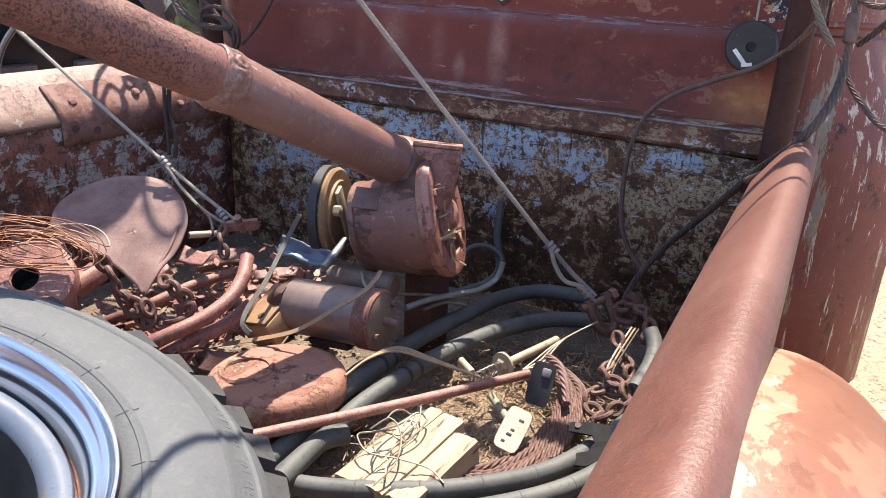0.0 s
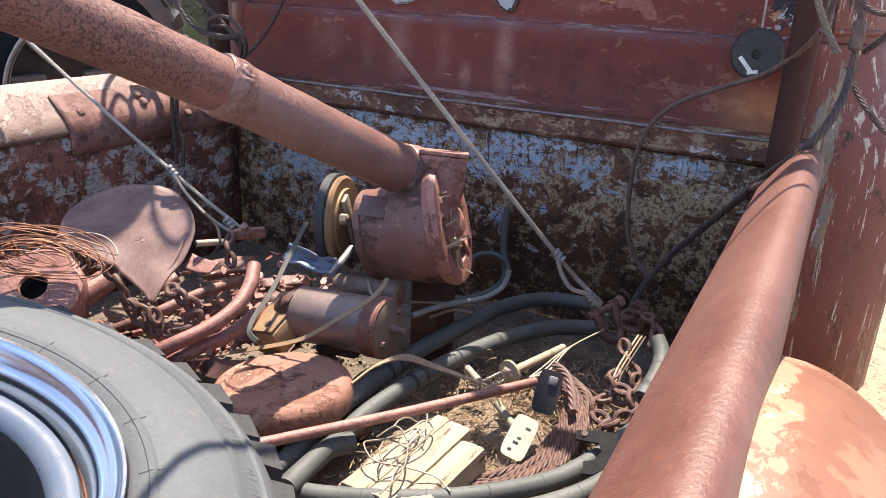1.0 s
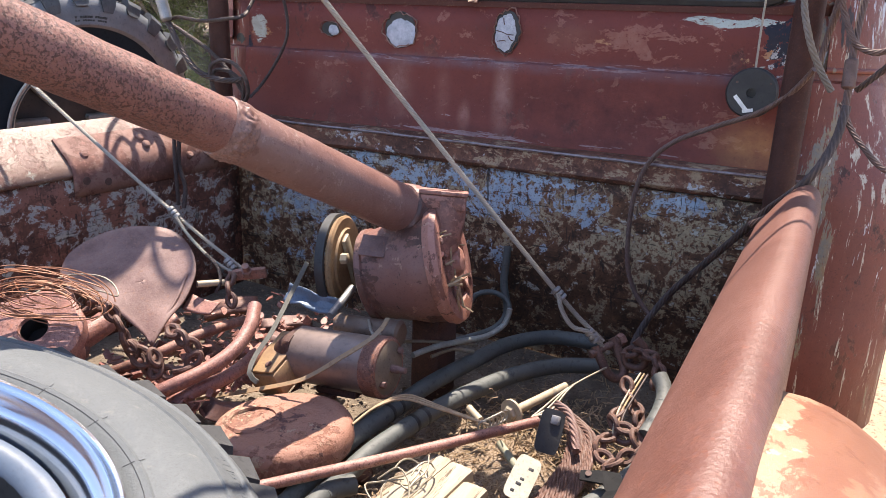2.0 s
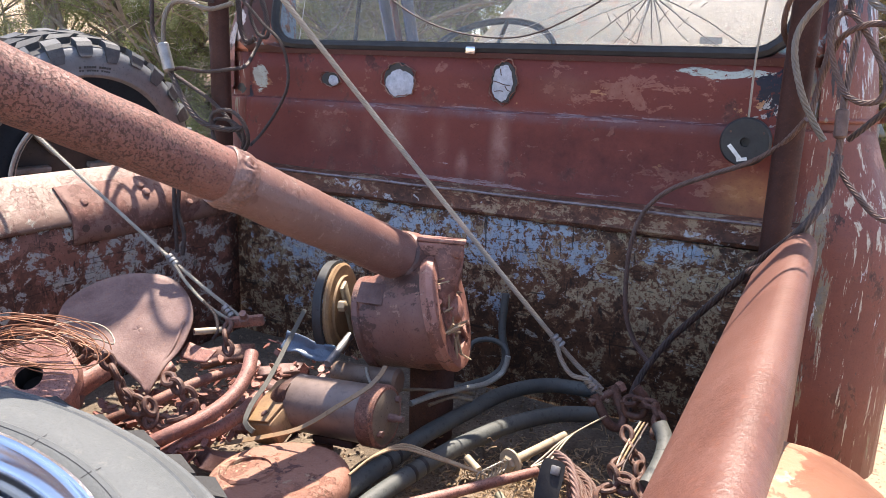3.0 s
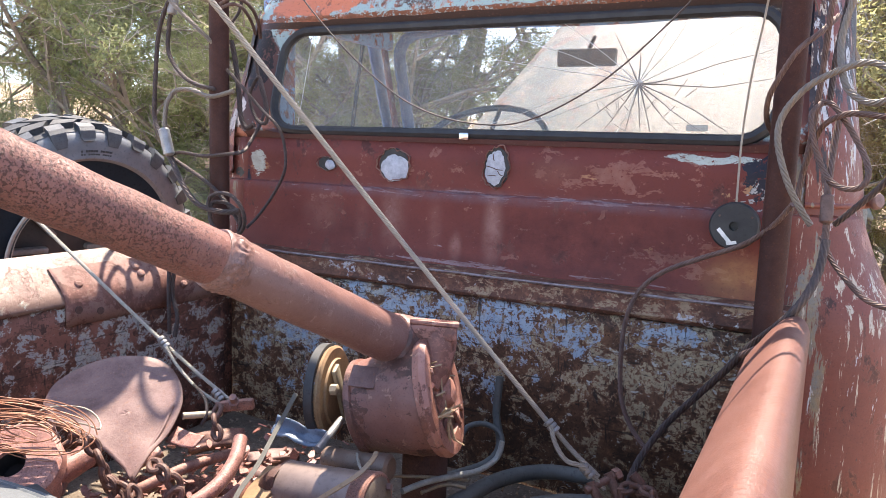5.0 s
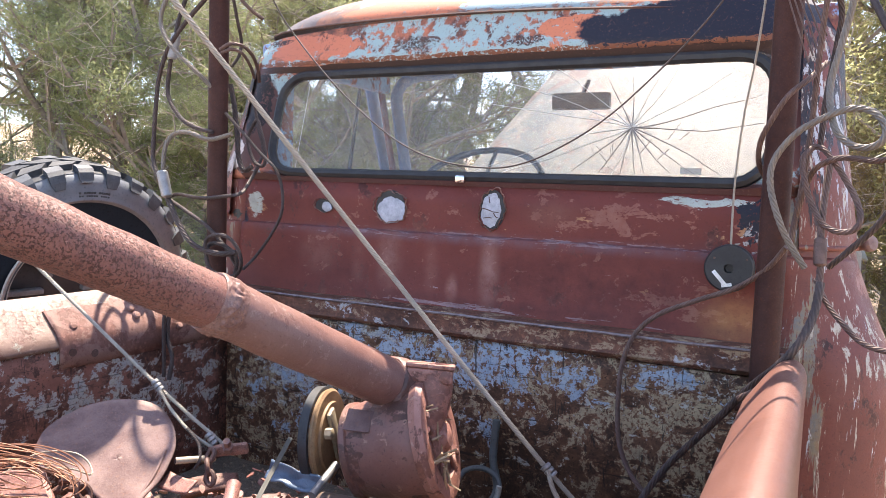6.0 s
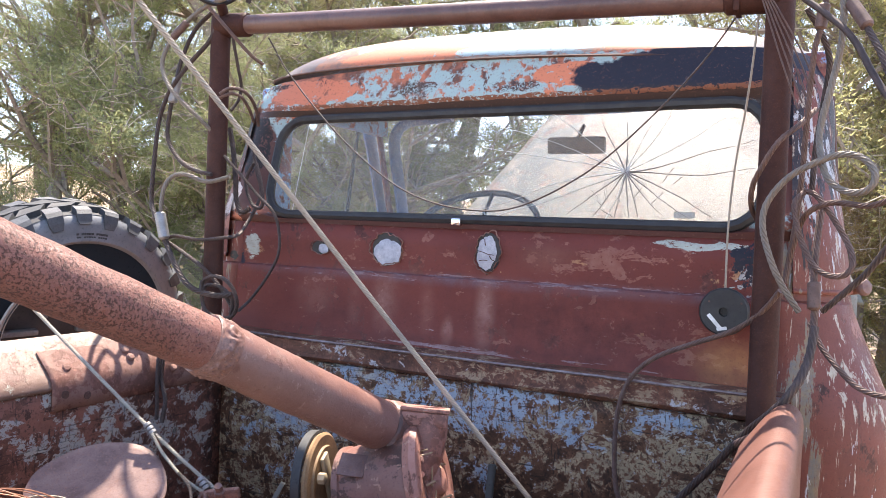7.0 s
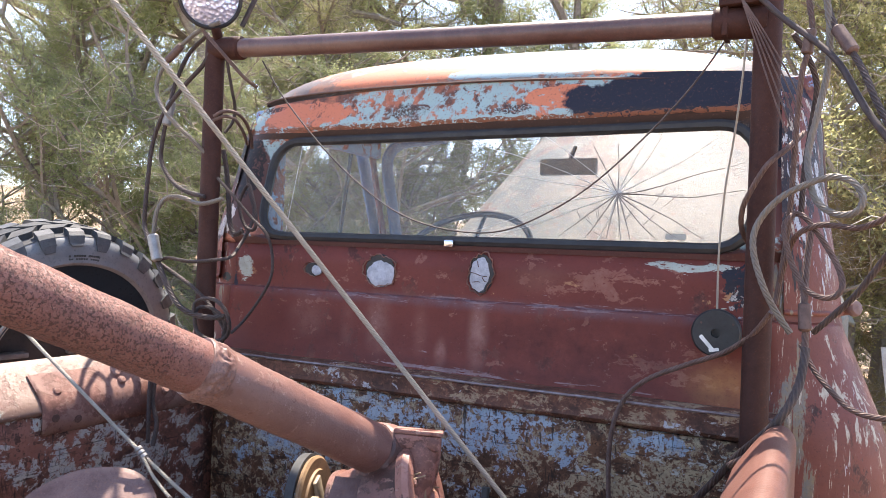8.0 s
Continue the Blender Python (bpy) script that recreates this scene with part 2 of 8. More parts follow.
M_CAB = flaked("cab_paint", (0.075, 0.030, 0.027), (0.155, 0.055, 0.043), [
    ((0.172, 0.047, 0.037), (0.140, 0.038, 0.031), 0.95, 2.2, (1, 1, 0.8), [], 0.0),
    ((0.215, 0.080, 0.062), (0.25, 0.115, 0.088), 0.06, 24, (0.8, 1, 1.2), [((-0.40, 1.5, 1.46), (0.30, 1, 0.06), 0.9), ((-0.25, 1.5, 1.30), (0.25, 1, 0.08), 0.75), ((-1.0, 1.5, 1.46), (0.3, 1, 0.05), 0.3)], 0.0),
    ((0.40, 0.22, 0.12), (0.32, 0.15, 0.085), -0.30, 26, (0.7, 1, 1.3), [((-0.44, 1.5, 1.46), (0.07, 1, 0.035), 1.3), ((-0.17, 1.5, 1.44), (0.12, 1, 0.05), 1.35), ((-0.12, 1.5, 1.28), (0.10, 1, 0.05), 0.55), ((-0.30, 1.5, 1.32), (0.12, 1, 0.03), 0.6), ((-1.33, 1.5, 1.45), (0.10, 1, 0.06), 1.2)], 0.0),
    ((0.30, 0.21, 0.22), (0.24, 0.15, 0.155), -0.22, 36, (0.25, 1, 2.2), [((-0.70, 1.5, 1.400), (0.9, 1, 0.020), 1.25), ((-0.70, 1.5, 1.248), (0.9, 1, 0.012), 1.1)], 0.0),
    ((0.42, 0.46, 0.42), (0.36, 0.38, 0.33), -0.40, 24, (0.5, 1, 1.6), [((-0.20, 1.5, 1.499), (0.16, 1, 0.022), 2.6), ((-1.335, 1.5, 1.462), (0.045, 1, 0.075), 3.0)], 0.0),
    ((0.020, 0.023, 0.034), (0.03, 0.03, 0.04), -0.45, 20, (1, 1, 1), [((-0.115, 1.5, 1.46), (0.075, 1, 0.095), 2.9), ((-1.38, 1.5, 1.415), (0.07, 1, 0.05), 2.6)], 0.0),
    ((0.40, 0.40, 0.39), (0.30, 0.30, 0.30), -0.35, 40, (1, 1, 1), [((-0.11, 1.5, 1.43), (0.08, 1, 0.07), 1.5)], 0.0)],
    rough=0.5, spec=0.15, pits=0.3, scratches=0.0, relief=0.25,
    # Pale drips, dark patches, purple along the step, dark along the bottom edge.
    soft_tones=[((0.070, 0.021, 0.020), (-0.45, 1.5, 1.32), (0.50, 1, 0.12), 0.85), ((0.080, 0.024, 0.022), (-1.05, 1.5, 1.31), (0.25, 1, 0.09), 0.7), ((0.085, 0.026, 0.023), (-0.60, 1.5, 1.47), (0.30, 1, 0.05), 0.5), ((0.085, 0.026, 0.023), (-1.25, 1.5, 1.46), (0.20, 1, 0.05), 0.5), ((0.135, 0.085, 0.10), (-0.7, 1.5, 1.398), (1.4, 1, 0.022), 0.75), ((0.30, 0.14, 0.115), (-0.80, 1.5, 1.33), (0.03, 1, 0.09), 0.4), ((0.27, 0.12, 0.10), (-1.0, 1.5, 1.33), (0.03, 1, 0.08), 0.4), ((0.26, 0.12, 0.09), (-0.52, 1.5, 1.46), (0.10, 1, 0.05), 0.35), ((0.36, 0.20, 0.165), (-0.915, 1.5, 1.34), (0.05, 1, 0.11), 0.55), ((0.38, 0.22, 0.185), (-0.655, 1.5, 1.32), (0.035, 1, 0.13), 0.6), ((0.30, 0.15, 0.12), (-1.12, 1.5, 1.34), (0.08, 1, 0.07), 0.5), ((0.33, 0.17, 0.14), (-0.745, 1.5, 1.28), (0.022, 1, 0.05), 0.7), ((0.42, 0.20, 0.08), (-0.14, 1.5, 1.27), (0.11, 1, 0.10), 0.6), ((0.060, 0.022, 0.022), (-0.7, 1.5, 1.255), (1.0, 1, 0.022), 0.5)])
M_BEDWALL = flaked("bed_paint", (0.030, 0.019, 0.014), (0.135, 0.066, 0.038), [
    ((0.403, 0.323, 0.207), (0.256, 0.201, 0.134), 0.48, 24, (1, 1, 1), [((-0.62, 1.46, 0.93), (0.5, 1, 0.14), -0.6), ((-0.25, 1.46, 1.06), (0.3, 1, 0.18), 0.2)], 0.7),
    ((0.250, 0.336, 0.433), (0.354, 0.415, 0.470), -0.02, 15, (1, 1, 1), [((-0.80, 1.46, 1.16), (0.42, 1, 0.12), 1.30), ((-0.50, 1.46, 1.14), (0.26, 1, 0.11), 1.05), ((-1.15, 1.46, 1.00), (0.3, 1, 0.20), 0.95), ((-0.68, 1.46, 1.04), (0.25, 1, 0.10), 0.9), ((-0.22, 1.46, 1.15), (0.25, 1, 0.06), 0.85)], 0.5),
    ((0.451, 0.439, 0.378), (0.329, 0.342, 0.329), 0.08, 28, (1, 1, 1.4), [((-0.22, 1.46, 1.12), (0.30, 1, 0.10), 0.45), ((-0.95, 1.46, 1.17), (0.3, 1, 0.05), 0.6), ((-1.15, 1.46, 1.05), (0.3, 1, 0.16), 0.6)], 0.4)],
    # Wall gets darker and loses cream towards the bottom.
    rough=0.42, scratches=0.8, chips=0.45, pits=0.95, soft_tones=[((0.030, 0.023, 0.016), (-0.55, 1.46, 0.86), (0.7, 1, 0.18), 0.6)])
M_SILL = flaked("sill_paint", (0.055, 0.028, 0.022), (0.160, 0.070, 0.046), [
    ((0.34, 0.25, 0.165), (0.25, 0.17, 0.115), 0.24, 28, (0.8, 1, 1.2), [((-0.25, 1.45, 1.21), (0.25, 1, 0.05), 0.45), ((-0.6, 1.45, 1.21), (0.2, 1, 0.05), 0.25)], 0.5),
    ((0.46, 0.46, 0.48), (0.36, 0.36, 0.38), -0.12, 34, (0.8, 1, 1.2), [((-0.95, 1.45, 1.21), (0.22, 1, 0.05), 1.0), ((-0.20, 1.45, 1.20), (0.12, 1, 0.03), 0.8)], 0.3)], scratches=0.3, chips=0.43)
M_LEFTWALL = flaked("side_paint", (0.055, 0.030, 0.024), (0.17, 0.072, 0.050), [
    ((0.27, 0.115, 0.082), (0.20, 0.085, 0.06), 0.40, 9, (1, 1, 1), [], 0.0),
    ((0.42, 0.38, 0.32), (0.32, 0.31, 0.31), 0.26, 22, (1, 1, 1.2), [((-1.38, 0.98, 1.06), (1, 0.35, 0.12), 0.5), ((-1.38, 1.30, 1.0), (1, 0.2, 0.2), 0.4)], 0.5)], scratches=0.6, chips=0.43)
M_LEFTRAIL = flaked("side_rail_paint", (0.117, 0.055, 0.043), (0.159, 0.079, 0.062), [
    ((0.200, 0.128, 0.100), (0.172, 0.100, 0.077), 0.62, 6, (1, 1, 1), [], 0.0),
    ((0.262, 0.207, 0.165), (0.234, 0.172, 0.138), 0.22, 16, (1, 0.6, 1), [], 0.3),
    ((0.344, 0.365, 0.317), (0.303, 0.317, 0.276), 0.0, 18, (1, 0.8, 1), [((-1.45, 1.28, 1.23), (1, 0.16, 0.06), 1.3)], 0.2)], pits=0.35, spec=0.4, rough=0.45)
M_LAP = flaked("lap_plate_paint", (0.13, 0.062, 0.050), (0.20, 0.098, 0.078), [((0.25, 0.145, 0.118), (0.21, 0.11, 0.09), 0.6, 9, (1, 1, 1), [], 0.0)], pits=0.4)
M_ROOF = old_paint("roof_paint", [((0.235, 0.212, 0.188), 0.60, 6), ((0.42, 0.17, 0.10), 0.36, 5), ((0.26, 0.36, 0.38), 0.24, 7)], (0.46, 0.19, 0.10), (0.14, 0.10, 0.09), blobs=[
    ((0.25, 0.232, 0.210), (-0.30, 2.0, 2.05), (0.60, 0.42, 0.09), 0.4, 7), ((0.50, 0.18, 0.10), (-0.95, 1.63, 1.945), (0.17, 0.2, 0.028), 0.5, 12), ((0.30, 0.42, 0.45), (-0.60, 1.62, 1.94), (0.20, 0.2, 0.02), 0.5, 12), ((0.50, 0.18, 0.11), (-0.32, 1.62, 1.925), (0.10, 0.2, 0.014), 0.5, 16), ((0.15, 0.13, 0.13), (-1.40, 1.68, 1.96), (0.17, 0.3, 0.09), 0.5, 14), ((0.12, 0.11, 0.11), (-0.08, 1.62, 1.91), (0.14, 0.2, 0.03), 0.6, 18)])
M_EAVE = old_paint("eave_paint", gain=1.3, paints=[((0.235, 0.340, 0.355), 0.66, 6), ((0.08, 0.045, 0.04), 0.22, 16)], rust=(0.44, 0.15, 0.085), dark=(0.10, 0.05, 0.04), blobs=[
    ((0.46, 0.155, 0.09), (-1.20, 1.55, 1.86), (0.16, 1, 0.035), 0.6, 12), ((0.46, 0.16, 0.09), (-0.50, 1.55, 1.865), (0.09, 1, 0.028), 0.6, 14), ((0.012, 0.013, 0.023), (-0.13, 1.55, 1.856), (0.38, 1, 0.066), 0.22, 14, 1.2), ((0.030, 0.018, 0.016), (-0.10, 1.55, 1.80), (0.40, 1, 0.022), 0.4, 20, 1.1), ((0.05, 0.035, 0.03), (-0.90, 1.55, 1.855), (0.04, 1, 0.018), 1.3, 60, 0.6), ((0.05, 0.03, 0.028), (-0.62, 1.55, 1.845), (0.05, 1, 0.012), 1.3, 60, 0.6), ((0.04, 0.025, 0.022), (-1.36, 1.55, 1.88), (0.06, 1, 0.012), 0.9, 24, 0.6),
    ((0.15, 0.06, 0.035), (-0.70, 1.55, 1.820), (0.80, 1, 0.007), 0.9, 30, 0.7), ((0.04, 0.024, 0.02), (-0.70, 1.55, 1.805), (0.80, 1, 0.011), 0.3, 20, 1.15), ((0.055, 0.020, 0.017), (-0.70, 1.5, 1.44), (1.2, 1, 0.115), 0.08, 20, 1.2), ((0.075, 0.035, 0.03), (-1.42, 1.5, 1.67), (0.125, 1, 0.145), 0.15, 20, 1.0), ((0.015, 0.013, 0.014), (-1.37, 1.5, 1.72), (0.04, 1, 0.08), 0.7, 16, 0.8), ((0.11, 0.042, 0.035), (0.04, 1.5, 1.68), (0.15, 1, 0.16), 0.3, 20, 1.1), ((0.45, 0.46, 0.42), (0.02, 1.6, 1.66), (0.03, 1, 0.12), 1.0, 24, 0.45), ((0.02, 0.02, 0.03), (-0.03, 1.5, 1.74), (0.06, 1, 0.06), 0.5, 20), ((0.46, 0.42, 0.40), (-1.412, 1.5, 1.575), (0.028, 1, 0.045), 0.7, 26, 0.9), ((0.38, 0.16, 0.11), (-1.412, 1.5, 1.515), (0.03, 1, 0.03), 0.6, 26, 0.9), ((0.5, 0.5, 0.46), (-1.44, 1.5, 1.66), (0.03, 1, 0.06), 1.0, 30, 0.4)])
M_FENDER = flaked("fender_paint", (0.165, 0.066, 0.040), (0.215, 0.088, 0.053), [
    ((0.232, 0.104, 0.064), (0.200, 0.084, 0.053), 0.85, 4, (1, 0.7, 1), [], 0.0),
    ((0.285, 0.155, 0.092), (0.255, 0.128, 0.077), 0.28, 6, (1, 0.8, 1), [((0.06, 0.42, 1.2), (0.12, 0.30, 1), 0.8)], 0.2),
    ((0.335, 0.225, 0.145), (0.310, 0.190, 0.118), 0.04, 10, (1, 0.6, 1), [((-0.02, 0.52, 1.22), (0.060, 0.40, 1), 1.5)], 0.25),
    ((0.42, 0.35, 0.26), (0.37, 0.28, 0.20), -0.15, 26, (1, 0.6, 1), [((-0.02, 0.50, 1.22), (0.055, 0.30, 1), 1.7)], 0.0)], rough=0.38, spec=0.45, pits=0.15, relief=0.2)
_STREAK = (1, 1, 0.13)
M_CABSIDE = flaked("cab_side_paint", (0.055, 0.024, 0.021), (0.150, 0.054, 0.040), [
    ((0.175, 0.055, 0.042), (0.135, 0.043, 0.034), 0.95, 4, (1, 1, 0.5), [], 0.0),
    # Pink zone paints the sunlight on the flare near z 1.36.
    ((0.34, 0.165, 0.13), (0.26, 0.11, 0.086), -0.25, 5, (1, 1, 0.4), [((0.09, 1.70, 1.36), (0.10, 0.35, 0.09), 1.9)], 0.0),
    ((0.24, 0.185, 0.11), (0.15, 0.15, 0.15), 0.0, 18, _STREAK, [((-0.03, 1.51, 1.25), (0.06, 0.10, 0.16), 1.4), ((0.01, 1.52, 1.1), (0.06, 0.10, 0.25), 0.8)], 0.3),
    ((0.018, 0.017, 0.021), (0.05, 0.04, 0.045), -0.12, 22, (1, 1, 0.16), [((-0.02, 1.6, 1.70), (0.3, 0.5, 0.30), 1.5), ((-1.46, 1.6, 1.70), (0.3, 0.5, 0.32), 1.2)], 0.0),
    ((0.44, 0.40, 0.33), (0.36, 0.31, 0.25), 0.12, 62, (1, 1, 0.10), [((0.06, 1.58, 1.22), (0.10, 0.30, 0.18), 0.55)], 0.3),
    ((0.33, 0.14, 0.10), (0.27, 0.11, 0.08), -0.45, 24, (1, 1, 0.8), [((-1.42, 1.51, 1.505), (0.05, 0.1, 0.04), 3.0)], 0.0),
    ((0.44, 0.40, 0.39), (0.38, 0.31, 0.29), -0.45, 26, (1, 1, 0.7), [((-1.42, 1.51, 1.56), (0.05, 0.1, 0.05), 3.0)], 0.0),
    ((0.035, 0.042, 0.042), (0.05, 0.055, 0.052), -0.45, 20, (1, 1, 1), [((-1.40, 1.51, 1.425), (0.045, 0.1, 0.035), 3.0)], 0.0),
    ((0.47, 0.48, 0.50), (0.36, 0.38, 0.41), -0.08, 46, (1, 1, 0.11), [((0.0, 1.6, 1.66), (0.3, 0.5, 0.32), 0.75), ((-1.46, 1.6, 1.70), (0.3, 0.5, 0.35), 0.2)], 0.0)],
    rough=0.42, spec=0.3, pits=0.35, relief=0.35)
M_HOOD = flaked("hood_paint", (0.13, 0.095, 0.080), (0.19, 0.135, 0.110), [
    ((0.111, 0.129, 0.122), (0.155, 0.166, 0.151), 0.62, 4, (1, 1, 1), [((-1.0, 2.9, 1.7), (0.4, 0.8, 0.3), 0.4), ((-0.85, 3.0, 1.95), (0.2, 0.4, 0.2), -0.6)], 0.0),
    ((0.211, 0.203, 0.181), (0.174, 0.164, 0.141), 0.30, 8, (1, 1, 1), [((-0.35, 2.8, 1.7), (0.65, 0.8, 0.6), 1.1), ((-1.0, 2.9, 1.62), (0.25, 0.5, 0.2), -0.4)], 0.3)], rough=0.4, spec=0.4, pits=0.25)
M_PILLAR = old_paint("pillar_paint", [((0.20, 0.33, 0.52), 0.66, 5)], (0.33, 0.11, 0.09), (0.12, 0.05, 0.05))


def rubber_material():
    """Sun-greyed rubber: fine grain, faint scuffs and a dusting of tan."""
    n = Nodes("worn_rubber")
    c = n.mix(n.noise(5, 6, 0.6, 0.32, 0.68), (0.084, 0.094, 0.100), (0.100, 0.109, 0.114))
    c = n.mix(n.mathop("MULTIPLY", n.noise(90, 7, 0.75, 0.50, 0.68), 0.5), c, (0.128, 0.136, 0.138))
    c = n.mix(n.mathop("MULTIPLY", n.noise(420, 4, 0.7, 0.52, 0.66), 0.5), c, (0.062, 0.066, 0.068))
    c = n.mix(n.mathop("MULTIPLY", n.noise(34, 8, 0.78, 0.60, 0.68), 0.5), c, (0.17, 0.165, 0.15))
    n.bump(n.sum(n.noise(300, 5, 0.7), n.noise(60, 5, 0.7), 0.6), 0.45, 0.0018)
    return n.done(c, 0.66, 0.0, 0.3)


def chrome_material():
    """Chrome gone dull in places, with rust pinholes."""
    n = Nodes("worn_chrome")
    rust = n.noise(300, 6, 0.75, 0.66, 0.70)
    c = n.mix(rust, n.mix(n.noise(14, 6, 0.6), (0.76, 0.77, 0.79), (0.66, 0.67, 0.69)), (0.16, 0.075, 0.04))
    r = n.sum(0.12, n.noise(7, 4, 0.6, 0.35, 0.75), 0.08)
    return n.done(c, n.sum(r, rust, 0.5), n.sum(1.0, rust, -1.0))


M_RUBBER = rubber_material()
M_BLACKRUBBER = plain("black_rubber", (0.022, 0.023, 0.024), (0.05, 0.05, 0.052), 20, 0.6, 0, 0.15)
M_SEAL = plain("window_rubber", (0.012, 0.012, 0.014), (0.03, 0.03, 0.03), 30, 0.55)
M_CHROME = chrome_material()
M_DARKRIM = plain("dark_rim", (0.03, 0.03, 0.032), (0.06, 0.055, 0.05), 20, 0.6)
# Blue of this coat is partly the sky's reflection painted in.
M_RIM = flaked("rim_paint", (0.12, 0.085, 0.065), (0.19, 0.11, 0.070), [
    ((0.080, 0.108, 0.148), (0.108, 0.132, 0.168), 0.99, 6, (1, 1, 1), [], 0.6)], rough=0.3, spec=0.7, pits=0.3, relief=0.15, chips=0.30)


# ---- mesh helpers ----
def mesh_of(verts, faces, smooth=True):
    me = bpy.data.meshes.new("m")
    me.from_pydata([tuple(v) for v in verts], [], faces)
    me.validate()
    if smooth:
        me.polygons.foreach_set("use_smooth", [True] * len(me.polygons))
        me.set_sharp_from_angle(angle=radians(38))
    me.update()
    return me


class Geo:
    """Vertices and faces in world metres."""

    def __init__(self):
        self.v, self.f = [], []

    def add(self, verts, faces):
        n = len(self.v)
        self.v += [Vector(p) for p in verts]
        self.f += [tuple(i + n for i in q) for q in faces]
        return self

    def grid(self, fn, nu, nv, close_u=False, close_v=False):
        vs = [fn(i / (nu if close_u else nu - 1), j / (nv if close_v else nv - 1)) for i in range(nu) for j in range(nv)]
        fs = []
        for i in range(nu if close_u else nu - 1):
            for j in range(nv if close_v else nv - 1):
                a, b = i, (i + 1) % nu
                c, d = j, (j + 1) % nv
                fs.append((a * nv + c, b * nv + c, b * nv + d, a * nv + d))
        return self.add(vs, fs)

    def move(self, m):
        self.v = [m @ p for p in self.v]
        return self

    def box(self, lo, hi, bevel=0.0, m=None):
        bm = bmesh.new()
        bmesh.ops.create_cube(bm, size=1.0)
        lo, hi = Vector(lo), Vector(hi)
        for p in bm.verts:
            p.co = Vector([(lo[i] + hi[i]) / 2 + p.co[i] * (hi[i] - lo[i]) for i in range(3)])
        if bevel:
            bmesh.ops.bevel(bm, geom=bm.edges[:], offset=bevel, segments=2, affect="EDGES", profile=0.5)
        bm.verts.index_update()
        vs = [(m @ p.co if m else p.co.copy()) for p in bm.verts]
        self.add(vs, [tuple(p.index for p in f.verts) for f in bm.faces])
        bm.free()
        return self

    def lathe(self, profile, segs=32, m=None, closed=False, caps=True):
        """profile: (radius, height) along the local z."""
        vs, fs, k = [], [], len(profile)
        for i in range(segs):
            a = 2 * math.pi * i / segs
            vs += [Vector((r * math.cos(a), r * math.sin(a), h)) for r, h in profile]
        for i in range(segs):
            j = (i + 1) % segs
            for q in range(k if closed else k - 1):
                w = (q + 1) % k
                fs.append((i * k + q, j * k + q, j * k + w, i * k + w))
        if caps and not closed:
            for q, flip in ((0, True), (k - 1, False)):
                if profile[q][0] > 1e-5:
                    ring = [i * k + q for i in range(segs)]
                    fs.append(tuple(ring[::-1] if flip else ring))
        return self.add([m @ p if m else p for p in vs], fs)

    def sweep(self, pts, r, segs=10, taper=None, lobes=0, depth=0.18, twist=0.0, cap=True, flat=1.0):
        """A round bar along points; lobes and twist (turns a metre) make it a laid rope."""
        pts = [Vector(p) for p in pts]
        n, vs, fs = len(pts), [], []
        tan = [(pts[min(i + 1, n - 1)] - pts[max(i - 1, 0)]).normalized() for i in range(n)]
        up = Vector((0, 0, 1)) if abs(tan[0].z) < 0.9 else Vector((1, 0, 0))
        side, run = tan[0].cross(up).normalized(), 0.0
        for i in range(n):
            side = (side - tan[i] * side.dot(tan[i])).normalized()
            over = side.cross(tan[i])
            if i:
                run += (pts[i] - pts[i - 1]).length
            rr = r * (taper(i / (n - 1)) if taper else 1)
            for k in range(segs):
                a = 2 * math.pi * k / segs
                q = rr * (1 - depth + depth * abs(math.cos(lobes * a / 2)) * 1.3) if lobes else rr
                b = a + 2 * math.pi * twist * run
                vs.append(pts[i] + side * (q * math.cos(b)) + over * (q * math.sin(b) * flat))
        for i in range(n - 1):
            for k in range(segs):
                w = (k + 1) % segs
                fs.append((i * segs + k, (i + 1) * segs + k, (i + 1) * segs + w, i * segs + w))
        if cap:
            fs += [tuple(range(segs)), tuple(range((n - 1) * segs, n * segs))[::-1]]
        return self.add(vs, fs)

    def data(self, smooth=True):
        return mesh_of(self.v, self.f, smooth)


def spline(pts, step=0.02):
    """Points at about even steps on a smooth curve through pts."""
    pts = [Vector(p) for p in pts]
    if len(pts) == 2:
        k = max(2, int((pts[1] - pts[0]).length / step) + 1)
        return [pts[0].lerp(pts[1], i / (k - 1)) for i in range(k)]
    ext = [2 * pts[0] - pts[1], *pts, 2 * pts[-1] - pts[-2]]
    out = []
    for i in range(1, len(ext) - 2):
        a, b, c, d = ext[i - 1 : i + 3]
        k = max(2, int((c - b).length / step))
        for j in range(k):
            t = j / k
            out.append(0.5 * (2 * b + (c - a) * t + (2 * a - 5 * b + 4 * c - d) * t * t + (3 * b - a - 3 * c + d) * t**3))
    return out + [pts[-1]]


def thing(name, label, category, at=(0, 0, 0), group="", kind=""):
    ob = new(name)
    ob.empty_display_size = 0.1
    ob.location = at
    return tagged(ob, label, category, group, kind)


def part(name, geo, material, parent, label="", smooth=True):
    ob = new(name, geo.data(smooth) if isinstance(geo, Geo) else geo)
    ob.data.materials.append(material)
    if parent:
        ob.parent = parent
        m = Matrix.Translation(parent.location)
        if parent.parent:
            m = Matrix.Identity(4)
            p = parent
            while p:
                m = Matrix.Translation(p.location) @ p.matrix_parent_inverse @ m if p.parent else Matrix.Translation(p.location) @ m
                p = p.parent
        ob.matrix_parent_inverse = m.inverted()
    return tagged(ob, label)


def solo(name, geo, material, label, category, group="", kind="", smooth=True):
    ob = new(name, geo.data(smooth) if isinstance(geo, Geo) else geo)
    ob.data.materials.append(material)
    return tagged(ob, label, category, group, kind)


